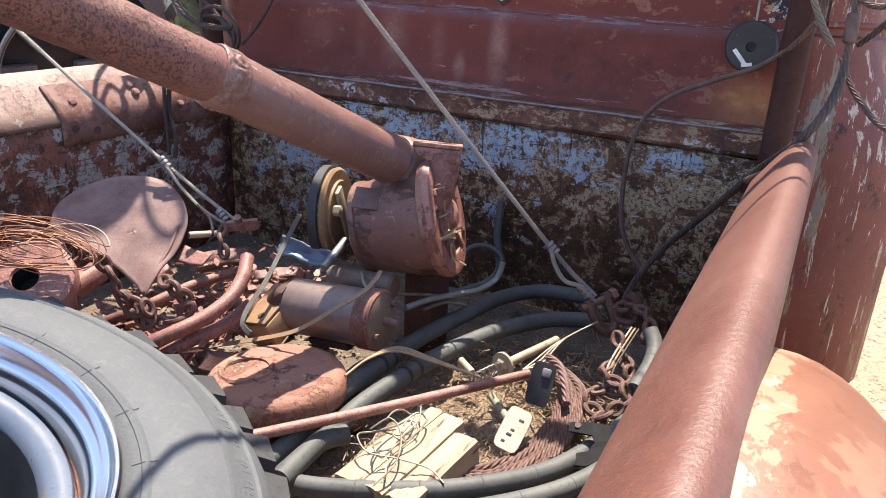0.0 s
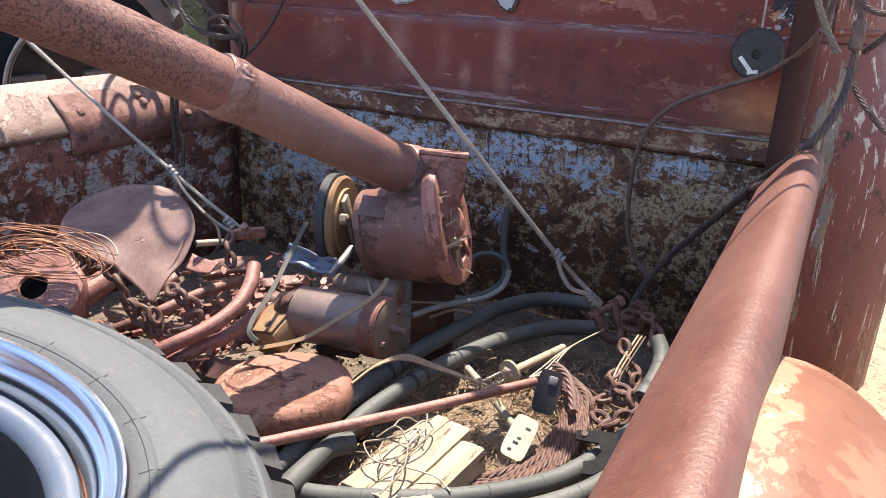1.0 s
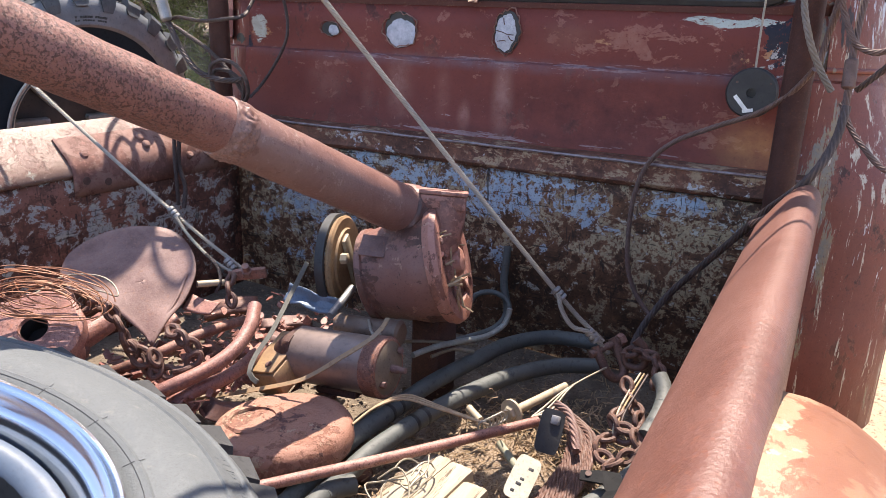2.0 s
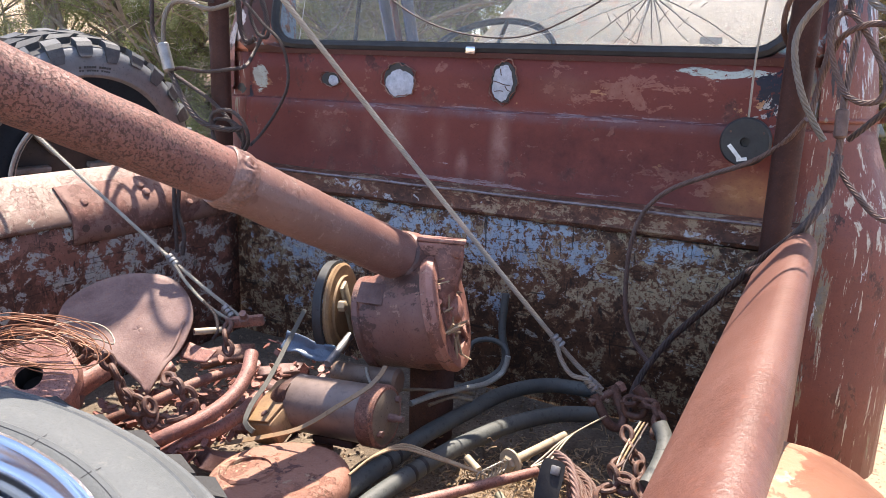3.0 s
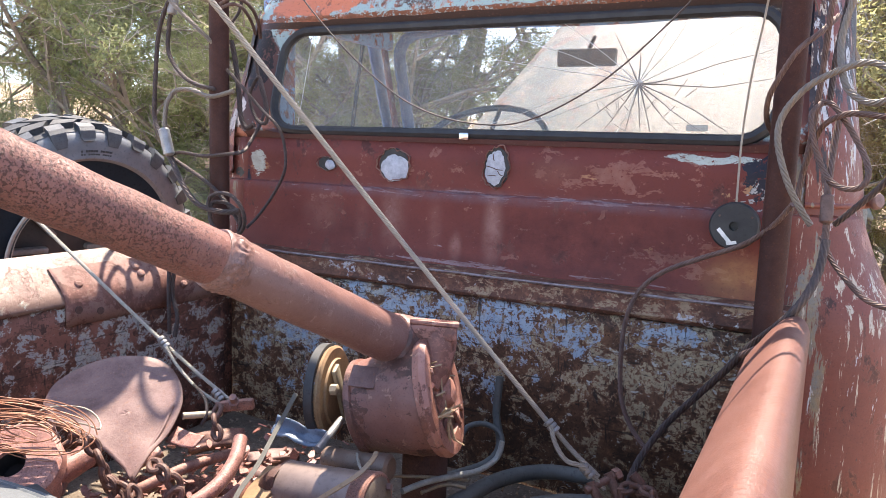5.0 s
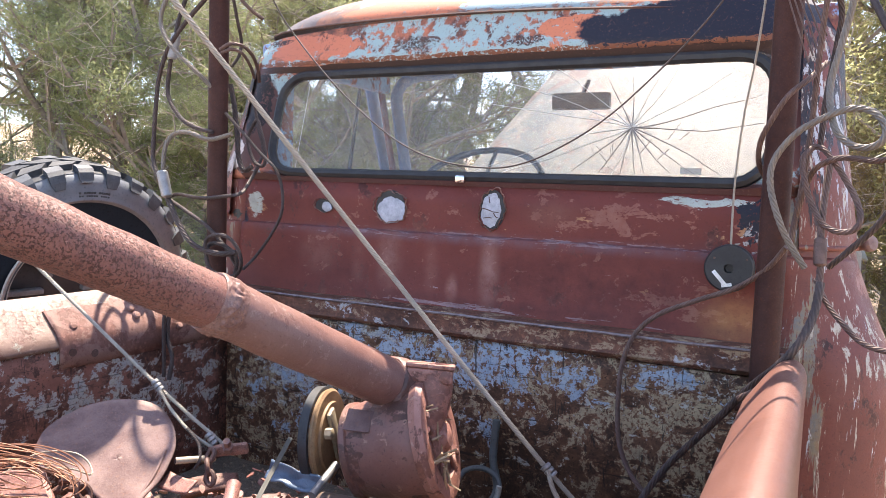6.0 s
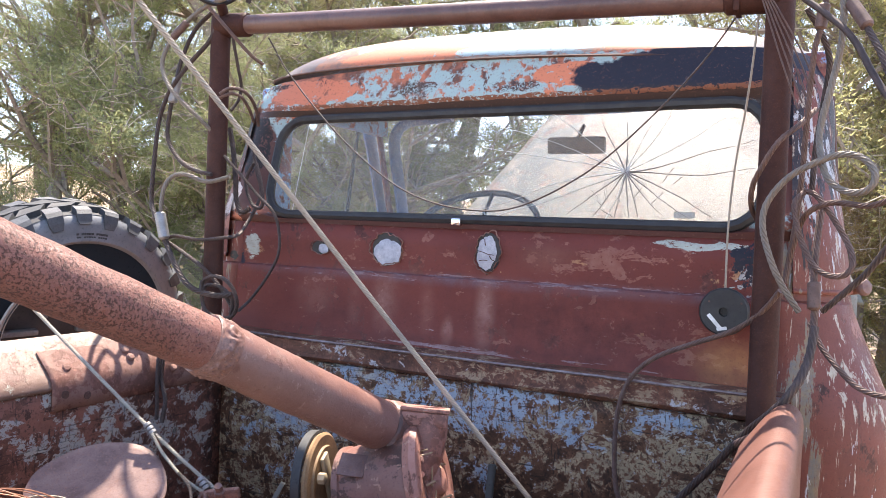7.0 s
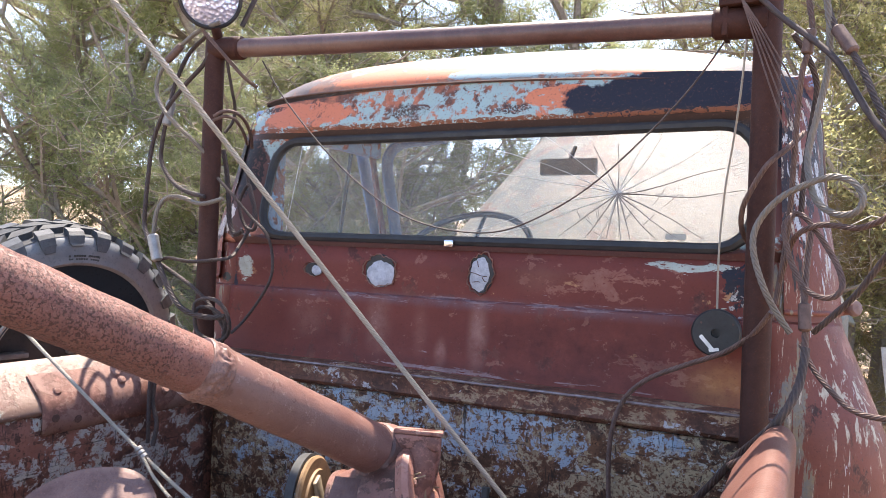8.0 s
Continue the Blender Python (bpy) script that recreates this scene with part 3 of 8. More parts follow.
def along(a, b):
    """A pose at a whose z points to b."""
    a, b = Vector(a), Vector(b)
    return Matrix.Translation(a) @ (b - a).to_track_quat("Z", "Y").to_matrix().to_4x4()


def sstep(a, b, x):
    t = min(1, max(0, (x - a) / (b - a)))
    return t * t * (3 - 2 * t)


# ---- ground and trees ----
def ground_height(x, y):
    left = max(0.0, -x - 3.0)
    ahead = max(0.0, y - 6.0)
    z = 0.17 * left * sstep(0, 4, left) / (1 + left / 45) + 0.055 * ahead * sstep(0, 6, ahead) * sstep(6, -4, x) / (1 + ahead / 60)
    return z + 0.05 * noise.noise(Vector((x * 0.5, y * 0.5, 0))) + 0.02 * noise.noise(Vector((x * 2.1, y * 2.1, 3)))


def build_ground():
    n = Nodes("dry_sand")
    c = n.mix(n.noise(0.9, 6, 0.6, 0.35, 0.65), (0.42, 0.30, 0.205), (0.34, 0.235, 0.155))
    c = n.mix(n.noise(24, 5, 0.7, 0.52, 0.66), c, (0.20, 0.15, 0.11))
    c = n.mix(n.noise(7, 6, 0.7, 0.56, 0.64), c, (0.36, 0.30, 0.22))
    c = n.mix(n.noise(45, 6, 0.75, 0.55, 0.62), c, (0.09, 0.06, 0.04))
    n.bump(n.noise(40, 6, 0.7), 0.6, 0.02)
    m = n.done(c, 0.9)
    ks = [math.copysign(abs(i / 45) ** 3.2 * 1500 + abs(i / 45) * 22, i) for i in range(-45, 46)]
    geo = Geo().grid(lambda u, v: Vector((ks[round(u * 90)], ks[round(v * 90)], ground_height(ks[round(u * 90)], ks[round(v * 90)]))), 91, 91)
    solo("ground", geo, m, "dry pale reddish sand with scattered small stones", "ground", kind="structure")


build_ground()


def build_stubble():
    """Short dry grass on the sand beside the truck."""
    rnd, g = random.Random(77), Geo()
    for _ in range(900):
        x, y = rnd.uniform(0.7, 4.5), rnd.uniform(1.2, 9.0)
        for _ in range(rnd.randint(6, 14)):
            p = Vector((x + rnd.gauss(0, 0.03), y + rnd.gauss(0, 0.03), 0))
            p.z = ground_height(p.x, p.y) - 0.005
            side = Vector((rnd.gauss(0, 1), rnd.gauss(0, 1), 0)).normalized() * 0.0022
            tip = p + Vector((rnd.gauss(0, 0.03), rnd.gauss(0, 0.03), rnd.uniform(0.02, 0.08)))
            mid = p.lerp(tip, 0.55) + Vector((0, 0, 0.008))
            g.add([p - side, p + side, mid + side * 0.8, mid - side * 0.8, tip], [(0, 1, 2, 3), (3, 2, 4)])
    solo("dry_grass", g, plain("dry_grass", (0.40, 0.30, 0.15), (0.28, 0.19, 0.10), 20, 0.9), "short dry yellow grass on the sand", "grass", kind="stuff", smooth=False)


build_stubble()

M_LEAF = []
for _k, (_a, _b) in enumerate((((0.15, 0.185, 0.085), (0.48, 0.49, 0.26)), ((0.21, 0.215, 0.10), (0.56, 0.50, 0.25)), ((0.22, 0.15, 0.075), (0.36, 0.26, 0.14)))):
    _n = Nodes("juniper_leaf")
    _g = _n.t.nodes.new("ShaderNodeNewGeometry")
    _n.put(_n.b.inputs["Transmission Weight"], 0.0)
    _col = _n.mix(_n.mathop("ADD", _n.mathop("MULTIPLY", _g.outputs["Random Per Island"], 0.45), _n.noise(3.2, 5, 0.6, 0.40, 1.10)), _a, _b)
    _leaf = _n.done(_col, 0.7, 0, 0.2)
    _tr, _mx = _n.t.nodes.new("ShaderNodeBsdfTranslucent"), _n.t.nodes.new("ShaderNodeMixShader")
    _n.put(_tr.inputs[0], _n.mix(0.4, _col, (0.50, 0.55, 0.32)))
    _mx.inputs[0].default_value = 0.5
    _n.t.links.new(_n.b.outputs[0], _mx.inputs[1])
    _n.t.links.new(_tr.outputs[0], _mx.inputs[2])
    _n.t.links.new(_mx.outputs[0], _n.t.nodes["Material Output"].inputs[0])
    M_LEAF.append(_leaf)
M_TWIG = plain("pale_dead_twig", (0.58, 0.53, 0.46), (0.44, 0.39, 0.34), 30, 0.85)
M_BARK = plain("grey_bark", (0.21, 0.175, 0.145), (0.33, 0.29, 0.25), 20, 0.9, 0, 0.5)


def tree_meshes(seed, height, spread, leaves):
    """A juniper: tapered trunk with limbs and dead twigs, and a crown of small sprays in clumps."""
    rnd = random.Random(seed)
    wood, crown, twigs, tips = Geo(), Geo(), Geo(), []

    def limb(a, d, length, r, depth):
        pts, p = [a], a.copy()
        for _ in range(5):
            d = (d + Vector((rnd.gauss(0, 0.16), rnd.gauss(0, 0.16), rnd.gauss(0.05, 0.12)))).normalized()
            p = p + d * length / 5
            pts.append(p)
        wood.sweep(pts, r, 6 if depth < 2 else 4, lambda t: 1 - 0.75 * t, cap=False)
        if depth < 3:
            for _ in range((12, 6, 4)[depth]):
                t = rnd.uniform(0.15 if depth else 0.05, 1)
                q = pts[min(4, int(t * 5))].lerp(pts[min(5, int(t * 5) + 1)], t * 5 % 1)
                e = (d * 0.5 + Vector((rnd.gauss(0, 0.8), rnd.gauss(0, 0.8), rnd.gauss(0.15, 0.45)))).normalized()
                limb(q, e, length * rnd.uniform(0.4, 0.62) * (spread if depth == 0 else 1), r * (0.45 if depth == 0 else 0.5), depth + 1)
        if depth >= 2:
            tips.extend(pts[2:])

    limb(Vector((0, 0, -0.2)), Vector((rnd.gauss(0, 0.1), rnd.gauss(0, 0.1), 1)), height, 0.14, 0)
    vs, fs = [], []
    per = max(1, leaves // len(tips))
    for c in tips:
        if rnd.random() < 0.22:
            continue
        rad = rnd.uniform(0.05, 0.13)
        for _ in range(int(per * rnd.uniform(0.3, 2.0))):
            p = c + Vector((rnd.gauss(0, rad), rnd.gauss(0, rad), rnd.gauss(0, rad * 0.8)))
            d = (Vector((rnd.gauss(0, 1), rnd.gauss(0, 1), rnd.gauss(0.6, 0.8)))).normalized()
            s = d.orthogonal().normalized() * rnd.uniform(0.0048, 0.0095)
            ln = rnd.uniform(0.022, 0.05)
            k = len(vs)
            vs += [p - s, p + s, p + d * ln]
            fs += [(k, k + 1, k + 2)]
    for _ in range(1500):
        c = rnd.choice(tips)
        d = Vector((rnd.gauss(0, 1), rnd.gauss(0, 1), rnd.gauss(0, 0.5))).normalized() * rnd.uniform(0.1, 0.45)
        twigs.sweep([c, c + d * 0.5 + Vector((rnd.gauss(0, 0.03), rnd.gauss(0, 0.03), rnd.gauss(0, 0.03))), c + d], rnd.uniform(0.003, 0.006), 4, lambda t: 1 - 0.7 * t, cap=False)
    crown.v, crown.f = vs, fs
    return wood.data(), crown.data(False), twigs.data()


TREES = [tree_meshes(11, 5.2, 0.75, 112000), tree_meshes(12, 6.2, 0.7, 116000), tree_meshes(15, 4.4, 0.9, 108000)]


def plant(x, y, kind, turn, size, leaf):
    t = thing("juniper_tree", (("green", "yellowish green", "browned")[leaf]) + " juniper with a tangle of grey dead twigs", "tree", (x, y, ground_height(x, y)), "junipers round the truck")
    t.rotation_euler = (0, 0, turn)
    t.scale = (size, size, size)
    w, c, tw = TREES[kind]
    for nm, me, mt in (("trunk", w, M_BARK), ("crown", c, M_LEAF[leaf]), ("deadwood", tw, M_TWIG)):
        ob = new(nm, me)
        if not me.materials:
            me.materials.append(mt)
        ob.parent = t
        ob.material_slots[0].link = "OBJECT"
        ob.material_slots[0].material = mt
        if nm == "deadwood":
            tagged(ob, kind="stuff")
    return t


for _x, _y, _k, _r, _s, _l in ((-6.2, 6.4, 0, 0.3, 1.0, 0), (-4.9, 9.6, 1, 2.0, 1.05, 0), (-8.4, 10.8, 2, 4.0, 1.35, 1), (-2.6, 8.8, 0, 5.1, 1.0, 0), (0.55, 8.4, 2, 1.7, 1.05, 1), (1.1, 10.4, 0, 3.5, 1.15, 1), (0.25, 7.0, 2, 2.2, 0.5, 2),
                               (-12.5, 8.6, 0, 2.2, 1.2, 1), (-0.6, 10.8, 1, 0.9, 1.0, 0), (2.0, 7.4, 2, 3.0, 1.15, 1), (3.6, 9.6, 1, 3.9, 1.05, 1), (-12.0, 13.5, 1, 5.5, 1.2, 0),
                               (0.5, 16.0, 1, 2.6, 1.2, 1), (-9.5, 3.2, 2, 0.2, 1.1, 1), (5.6, 13.0, 0, 4.4, 1.3, 1), (-5.5, 7.7, 0, 1.3, 0.85, 1), (-7.0, 9.3, 1, 3.3, 1.0, 0), (-5.2, 5.6, 2, 1.0, 0.62, 0), (-7.4, 5.2, 2, 2.7, 0.7, 0), (-9.0, 7.4, 2, 5.7, 1.0, 0), (-4.4, 7.6, 2, 4.9, 0.7, 0), (1.3, 6.2, 2, 0.4, 0.42, 2), (3.0, 6.8, 2, 2.1, 0.5, 2), ):
    plant(_x, _y, _k, _r, _s, _l)


# ---- the truck's cab ----
XC = -0.70  # middle of the truck
XB = -0.728  # middle of the cab's upper body


def half_width(z):
    """Half the cab's width at a height."""
    if z > 1.46:
        return 0.779 - 0.15 * (z - 1.46) + 0.10 * max(0.0, z - 1.70) - 0.6 * max(0.0, z - 1.80) ** 1.5
    return 0.779 + 0.100 * sstep(1.46, 1.12, z)


def rear_y(z):
    return 1.50 + 0.25 * max(0.0, z - 1.545)


def cab_point(u, z, grow=0.0):
    """u from -1 (left side's front) over 0 (middle of the rear) to 1 (right side's front)."""
    w, rc, deep = half_width(z) + grow, 0.12, 0.95
    flat, arc = w - rc, rc * math.pi / 2
    s = abs(u) * (flat + arc + deep)
    sg = -1 if u < 0 else 1
    y0 = rear_y(z) - grow
    if s < flat:
        return Vector((XB + sg * s, y0, z))
    if s < flat + arc:
        a = (s - flat) / rc
        return Vector((XB + sg * (flat + rc * math.sin(a)), y0 + rc * (1 - math.cos(a)), z))
    return Vector((XB + sg * w, y0 + rc + (s - flat - arc), z))


def u_of(dx, z):
    """u at which the rear has this distance from the middle."""
    w, rc, deep = half_width(z), 0.12, 0.95
    return dx / (w - rc + rc * math.pi / 2 + deep)


def build_cab():
    cab = thing("truck_cab", "old pickup cab, red oxide and rust with patches of blue paint", "truck cab", (XC, 2.1, 0))
    # lower rear panel and lower sides, with a pressed step along the middle
    zs = [0.74, 0.95, 1.12, 1.19, 1.24, 1.26, 1.33, 1.385, 1.398, 1.402, 1.406, 1.43, 1.47, 1.515]

    def low(i, j, u0, u1):
        z = zs[round(j * (len(zs) - 1))]
        p = cab_point(u0 + (u1 - u0) * i, z)
        p.y += 0.010 * sstep(1.401, 1.406, z) - 0.012 * sstep(1.27, 1.25, z) + 0.002 * noise.noise(Vector((p.x * 6, z * 8, 3)))
        return p

    ue = u_of(0.645, 1.4)
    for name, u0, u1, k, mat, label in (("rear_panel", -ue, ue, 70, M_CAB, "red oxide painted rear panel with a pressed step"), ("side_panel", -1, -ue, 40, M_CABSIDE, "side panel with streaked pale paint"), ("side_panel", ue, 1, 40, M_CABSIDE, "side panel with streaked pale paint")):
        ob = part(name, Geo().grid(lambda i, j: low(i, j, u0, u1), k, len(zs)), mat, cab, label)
        mod = ob.modifiers.new("thickness", "SOLIDIFY")
        mod.thickness, mod.offset = 0.004, -1
    # rear window frame: ring between the opening and the panel round it
    zc, hw, hh, rad, n = 1.6625, 0.607, 0.1325, 0.078, 96

    def hole(t, grow=0.0):
        w, h, r = hw + grow, hh + grow, rad + grow
        per = [2 * (w - r), math.pi / 2 * r, 2 * (h - r), math.pi / 2 * r] * 2
        s = t * sum(per)
        x, z, ang = -(w - r), -h, 0
        for k, ln in enumerate(per):
            if s <= ln or k == 7:
                d = (math.cos(ang), math.sin(ang))
                if k % 2 == 0:
                    return x + d[0] * s, z + d[1] * s
                cx, cz = x - d[1] * r, z + d[0] * r
                a = s / r
                return cx + r * math.sin(ang + a) , cz - r * math.cos(ang + a)
            if k % 2 == 0:
                x, z = x + math.cos(ang) * ln, z + math.sin(ang) * ln
            else:
                cx, cz = x - math.sin(ang) * r, z + math.cos(ang) * r
                ang += math.pi / 2
                x, z = cx + r * math.sin(ang), cz - r * math.cos(ang)
            s -= ln

    zlo, zhi, uw = 1.515, 1.915, 0.87

    def ring(i, j):
        hx, hz = hole(i)
        k = min(uw / max(abs(hx), 1e-6), ((zhi - zc) if hz > 0 else (zc - zlo)) / max(abs(hz), 1e-6))
        ox, oz = hx * k, hz * k
        x, z = hx + (ox - hx) * j, zc + hz + (oz - hz) * j
        p = cab_point(u_of(x + XC - XB, z), z)
        p.y += 0.022 * (1 - sstep(0.0, 0.28, j)) + 0.010 * (1 - sstep(1.5, 1.56, z))
        if hz > 0:
            p.z -= 0.03 * min(1, abs(x) / 0.7) ** 3 * j
        return p

    part("window_surround", Geo().grid(ring, n, 12, close_u=True), M_EAVE, cab, "blue, black and orange flaking paint over the window")
    for sg in (-1, 1):
        ua, ub = u_of(0.672, 1.7), u_of(0.868, 1.7)

        def corner(i, j):
            z = 1.425 + 0.427 * j
            return cab_point(sg * (ua + (ub - ua) * i), z, 0.0025) - Vector((0, 0, 0.03 * j * i))

        part("corner_panel", Geo().grid(corner, 30, 12), M_CABSIDE, cab, "rear corner with white and black streaks")
        bead = Geo().sweep([cab_point(sg * (ua + (0.97 - ua) * k / 40), 1.424, 0.001) for k in range(41)], 0.0055, 10, cap=False)
        part("body_bead", bead, M_CABSIDE, cab, "rolled bead with worn pinkish paint")
    seal = Geo()
    sp = []
    for i in range(120):
        hx, hz = hole(i / 120, -0.006)
        p = cab_point(u_of(hx + XC - XB, zc + hz), zc + hz)
        sp.append(p + Vector((0, 0.018, 0)))
    seal.sweep(sp + [sp[0], sp[1]], 0.012, 8, cap=False)
    part("window_seal", seal, M_SEAL, cab, "black rubber window seal")
    clip = Geo().box((XC - 0.045, 1.494, 1.522), (XC - 0.022, 1.507, 1.539), 0.003)
    part("seal_clip", clip, M_CHROME, cab, "pale metal clip on the seal")
    # roof dome
    def dome(i, j):
        a = 2 * math.pi * i
        s = 1 - (1 - j) ** 1.6 if j < 1 else 1
        ca, sa = math.cos(a), math.sin(a)
        e = (abs(ca) ** 7 + abs(sa) ** 7) ** (-1 / 7)
        x, y = ca * e * s, sa * e * s
        r = (abs(x) ** 7 + abs(y) ** 7) ** (1 / 7)
        z = 1.885 + 0.085 * (y + 1) * 0.54 + 0.125 * max(0, 1 - max(r, (abs(x) ** 3.5 + abs(y) ** 3.5) ** (1 / 3.5) * 0.93) ** 2.6) ** 0.6 + 0.032 * (1 - x * x) - 0.02 * x
        return Vector((XB + x * 0.732, 2.13 + y * 0.54, z))

    ob = part("roof", Geo().grid(dome, 96, 22, close_u=True), M_ROOF, cab, "rounded roof with sunbleached white, blue and orange paint")
    drip = Geo().sweep([dome(i / 96, 1.0) + Vector((0, 0, 0.0)) for i in list(range(97)) + [1]], 0.0032, 6, cap=False)
    part("drip_moulding", drip, M_DARKRUST, cab, "rusted drip moulding")
    # pillars, door tops and windscreen frame
    for sg in (-1, 1):
        w = half_width(1.7)
        x = XB + sg * (w - 0.035)
        g = Geo().box((-0.02, 1.66, 1.5), (0.02, 1.74, 1.90), 0.012, Matrix.Translation((x - sg * 0.02, 0, 0)))
        part("door_pillar", g, M_PILLAR, cab)
        g = Geo().box((x - 0.02, 1.66, 1.84), (x + 0.02, 2.30, 1.90), 0.01)
        part("door_top", g, M_PILLAR, cab)
        g = Geo().box((x - 0.03, 1.66, 1.47), (x + 0.03, 2.40, 1.52), 0.01)
        part("window_ledge", g, M_PILLAR, cab)
        if sg < 0:
            continue
        g = Geo().sweep(spline([(XC + sg * 0.64, 2.36, 1.45), (XC + sg * 0.63, 2.33, 1.62), (XC + sg * 0.61, 2.27, 1.82), (XC + sg * 0.57, 2.24, 1.90)], 0.03), 0.058, 12, flat=0.75)
        part("windscreen_pillar", g, M_PILLAR, cab, "faded blue and rust windscreen pillar")
        g = Geo().sweep([(XC + sg * 0.735, 2.12, 1.50), (XC + sg * 0.70, 2.07, 1.88)], 0.011, 8)
        part("vent_divider", g, M_DARKRUST, cab, "dark quarter window bar")
    head = Geo().sweep(spline([(XC - 0.66, 2.26, 1.91), (XC - 0.4, 2.40, 1.935), (XC, 2.46, 1.94), (XC + 0.4, 2.40, 1.935), (XC + 0.66, 2.26, 1.895)], 0.05), 0.016, 8)
    part("windscreen_header", head, M_PILLAR, cab)
    dash = Geo().box((XC - 0.72, 2.25, 1.36), (XC + 0.72, 2.62, 1.47), 0.03)
    part("dashboard", dash, M_PILLAR, cab, "faded blue dashboard")
    seat = Geo().box((XC - 0.62, 1.56, 0.95), (XC + 0.62, 1.72, 1.47), 0.05)
    part("seat_back", seat, M_DARKRUST, cab, "dark worn seat back")
    floor_ = Geo().box((XC - 0.72, 1.53, 0.72), (XC + 0.72, 2.6, 0.76), 0.0)
    part("cab_floor", floor_, M_DARKRUST, cab)
    return cab


build_cab()


def build_hood():
    hood = thing("engine_hood", "raised engine hood with sunbleached cream paint and rust blotches", "hood", (XC, 2.6, 1.45))

    def pt(i, j):
        w = 0.80 - 0.40 * j
        x = (i * 2 - 1) * w
        return Vector((XC + 0.02 + x, 2.62 + 0.75 * j, 1.44 + 0.85 * j - 0.10 * (abs(i * 2 - 1) ** 2.4)))

    ob = part("hood_skin", Geo().grid(pt, 25, 14), M_HOOD, hood)
    m = ob.modifiers.new("thickness", "SOLIDIFY")
    m.thickness = 0.012
    part("cowl", Geo().box((XC - 0.80, 2.5, 0.8), (XC + 0.80, 3.1, 1.42), 0.06), M_HOOD, hood, "rust and cream scuttle")


build_hood()


# ---- the truck's bed ----
FLOOR = 0.78
LW, RW, FW = -1.38, -0.09, 1.46


def build_bed():
    bed = thing("truck_bed", "rusted steel pickup bed with worn blue and cream paint", "truck bed", (XC, 0.2, 0.5))
    g = Geo().grid(lambda i, j: Vector((LW - 0.04 + i * (RW - LW + 0.08), FW + 0.004 * math.sin(j * 9) + 0.006 * noise.noise(Vector((i * 5, j * 3, 1))), FLOOR - 0.05 + j * 0.45)), 40, 16)
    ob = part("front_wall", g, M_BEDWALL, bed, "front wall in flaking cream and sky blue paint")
    m = ob.modifiers.new("thickness", "SOLIDIFY")
    m.thickness, m.offset = 0.02, -1
    prof = [(1.500, 1.240), (1.455, 1.236), (1.447, 1.228), (1.450, 1.200), (1.447, 1.192), (1.456, 1.183), (1.50, 1.183)]
    g = Geo().grid(lambda i, j: Vector((LW - 0.05 + i * (RW - LW + 0.10), prof[round(j * 6)][0] + 0.002 * noise.noise(Vector((i * 9, 0, 5))), prof[round(j * 6)][1] + 0.003 * noise.noise(Vector((i * 7, j, 0))))), 50, 7)
    part("front_rail", g, M_SILL, bed, "mottled brown front rail")
    # Pale bead paints the sky highlight along the rail's top edge.
    lip = Geo().sweep([(LW - 0.04 + (RW - LW + 0.08) * k / 60, 1.4475 + 0.001 * noise.noise(Vector((k * 0.4, 0, 2))), 1.2325 + 0.0012 * noise.noise(Vector((k * 0.3, 0, 7)))) for k in range(61)], 0.0032, 8)
    part("rail_lip", lip, plain("lip_highlight", (0.27, 0.235, 0.235), (0.13, 0.075, 0.065), 45, 0.35, 0.5), bed, "edge of the front rail with its highlight painted pale")
    # side walls with a sloping inner rail, swept along the truck
    def side(name, prof, y0, y1, mat, label, nose=0.0):
        def pt(i, j):
            k = j * (len(prof) - 1)
            a = prof[round(k)]
            y = y0 + (y1 - y0) * i
            return Vector((a[0] + 0.003 * noise.noise(Vector((y * 4, a[1] * 6, a[0]))), y, a[1]))

        ob = part(name, Geo().grid(pt, 46, len(prof)), mat, bed, label)
        m = ob.modifiers.new("thickness", "SOLIDIFY")
        m.thickness, m.offset = 0.004, 1

    side("side_wall", [(LW, FLOOR - 0.05), (LW, 0.9), (LW, 1.0), (LW, 1.10), (LW - 0.002, 1.156)], -1.0, FW - 0.005, M_LEFTWALL, "side wall with scratched cream and rust")
    side("side_rail", [(LW + 0.003, 1.150), (LW + 0.003, 1.158), (LW - 0.004, 1.171), (LW - 0.016, 1.184), (LW - 0.07, 1.238), (LW - 0.082, 1.246), (LW - 0.096, 1.242), (LW - 0.104, 1.22), (LW - 0.104, 0.8)], -1.0, FW - 0.005, M_LEFTRAIL, "sunlit sloping side rail, pinkish rust")
    lap = [(LW + 0.004, 1.108), (LW + 0.006, 1.135), (LW + 0.005, 1.162), (LW - 0.002, 1.176), (LW - 0.013, 1.189), (LW - 0.045, 1.221), (LW - 0.047, 1.218)]
    side("lap_plate", lap, 0.972, FW - 0.01, M_LAP, "darker overlapping end plate of the rail")
    for x, y, z in ((-1.391, 1.015, 1.190), (-1.403, 1.171, 1.208), (-1.387, 1.174, 1.193), (-1.369, 1.284, 1.155)):
        part("rail_bolt", Geo().lathe([(0.0095, -0.006), (0.0095, 0.003), (0.007, 0.006), (0, 0.007)], 12, along((x, y, z), (x + 0.5, y, z + 0.42))), M_LAP, bed)
    for y, z, r in ((0.95, 1.01, 0.011), (1.0, 1.14, 0.0085), (1.052, 1.13, 0.0085)):
        x = LW if z < 1.1 else -1.3695
        part("bolt_hole", Geo().lathe([(r, -0.006), (r, 0.0015), (0.0, 0.0015)], 14, along((x, y, z), (x + 1, y, z))), M_DARKRUST, bed, "dark hole in the side wall")
    side("side_wall", [(RW, 1.19), (RW, 1.0), (RW, FLOOR - 0.05)], -1.0, FW - 0.005, M_LEFTWALL, "")
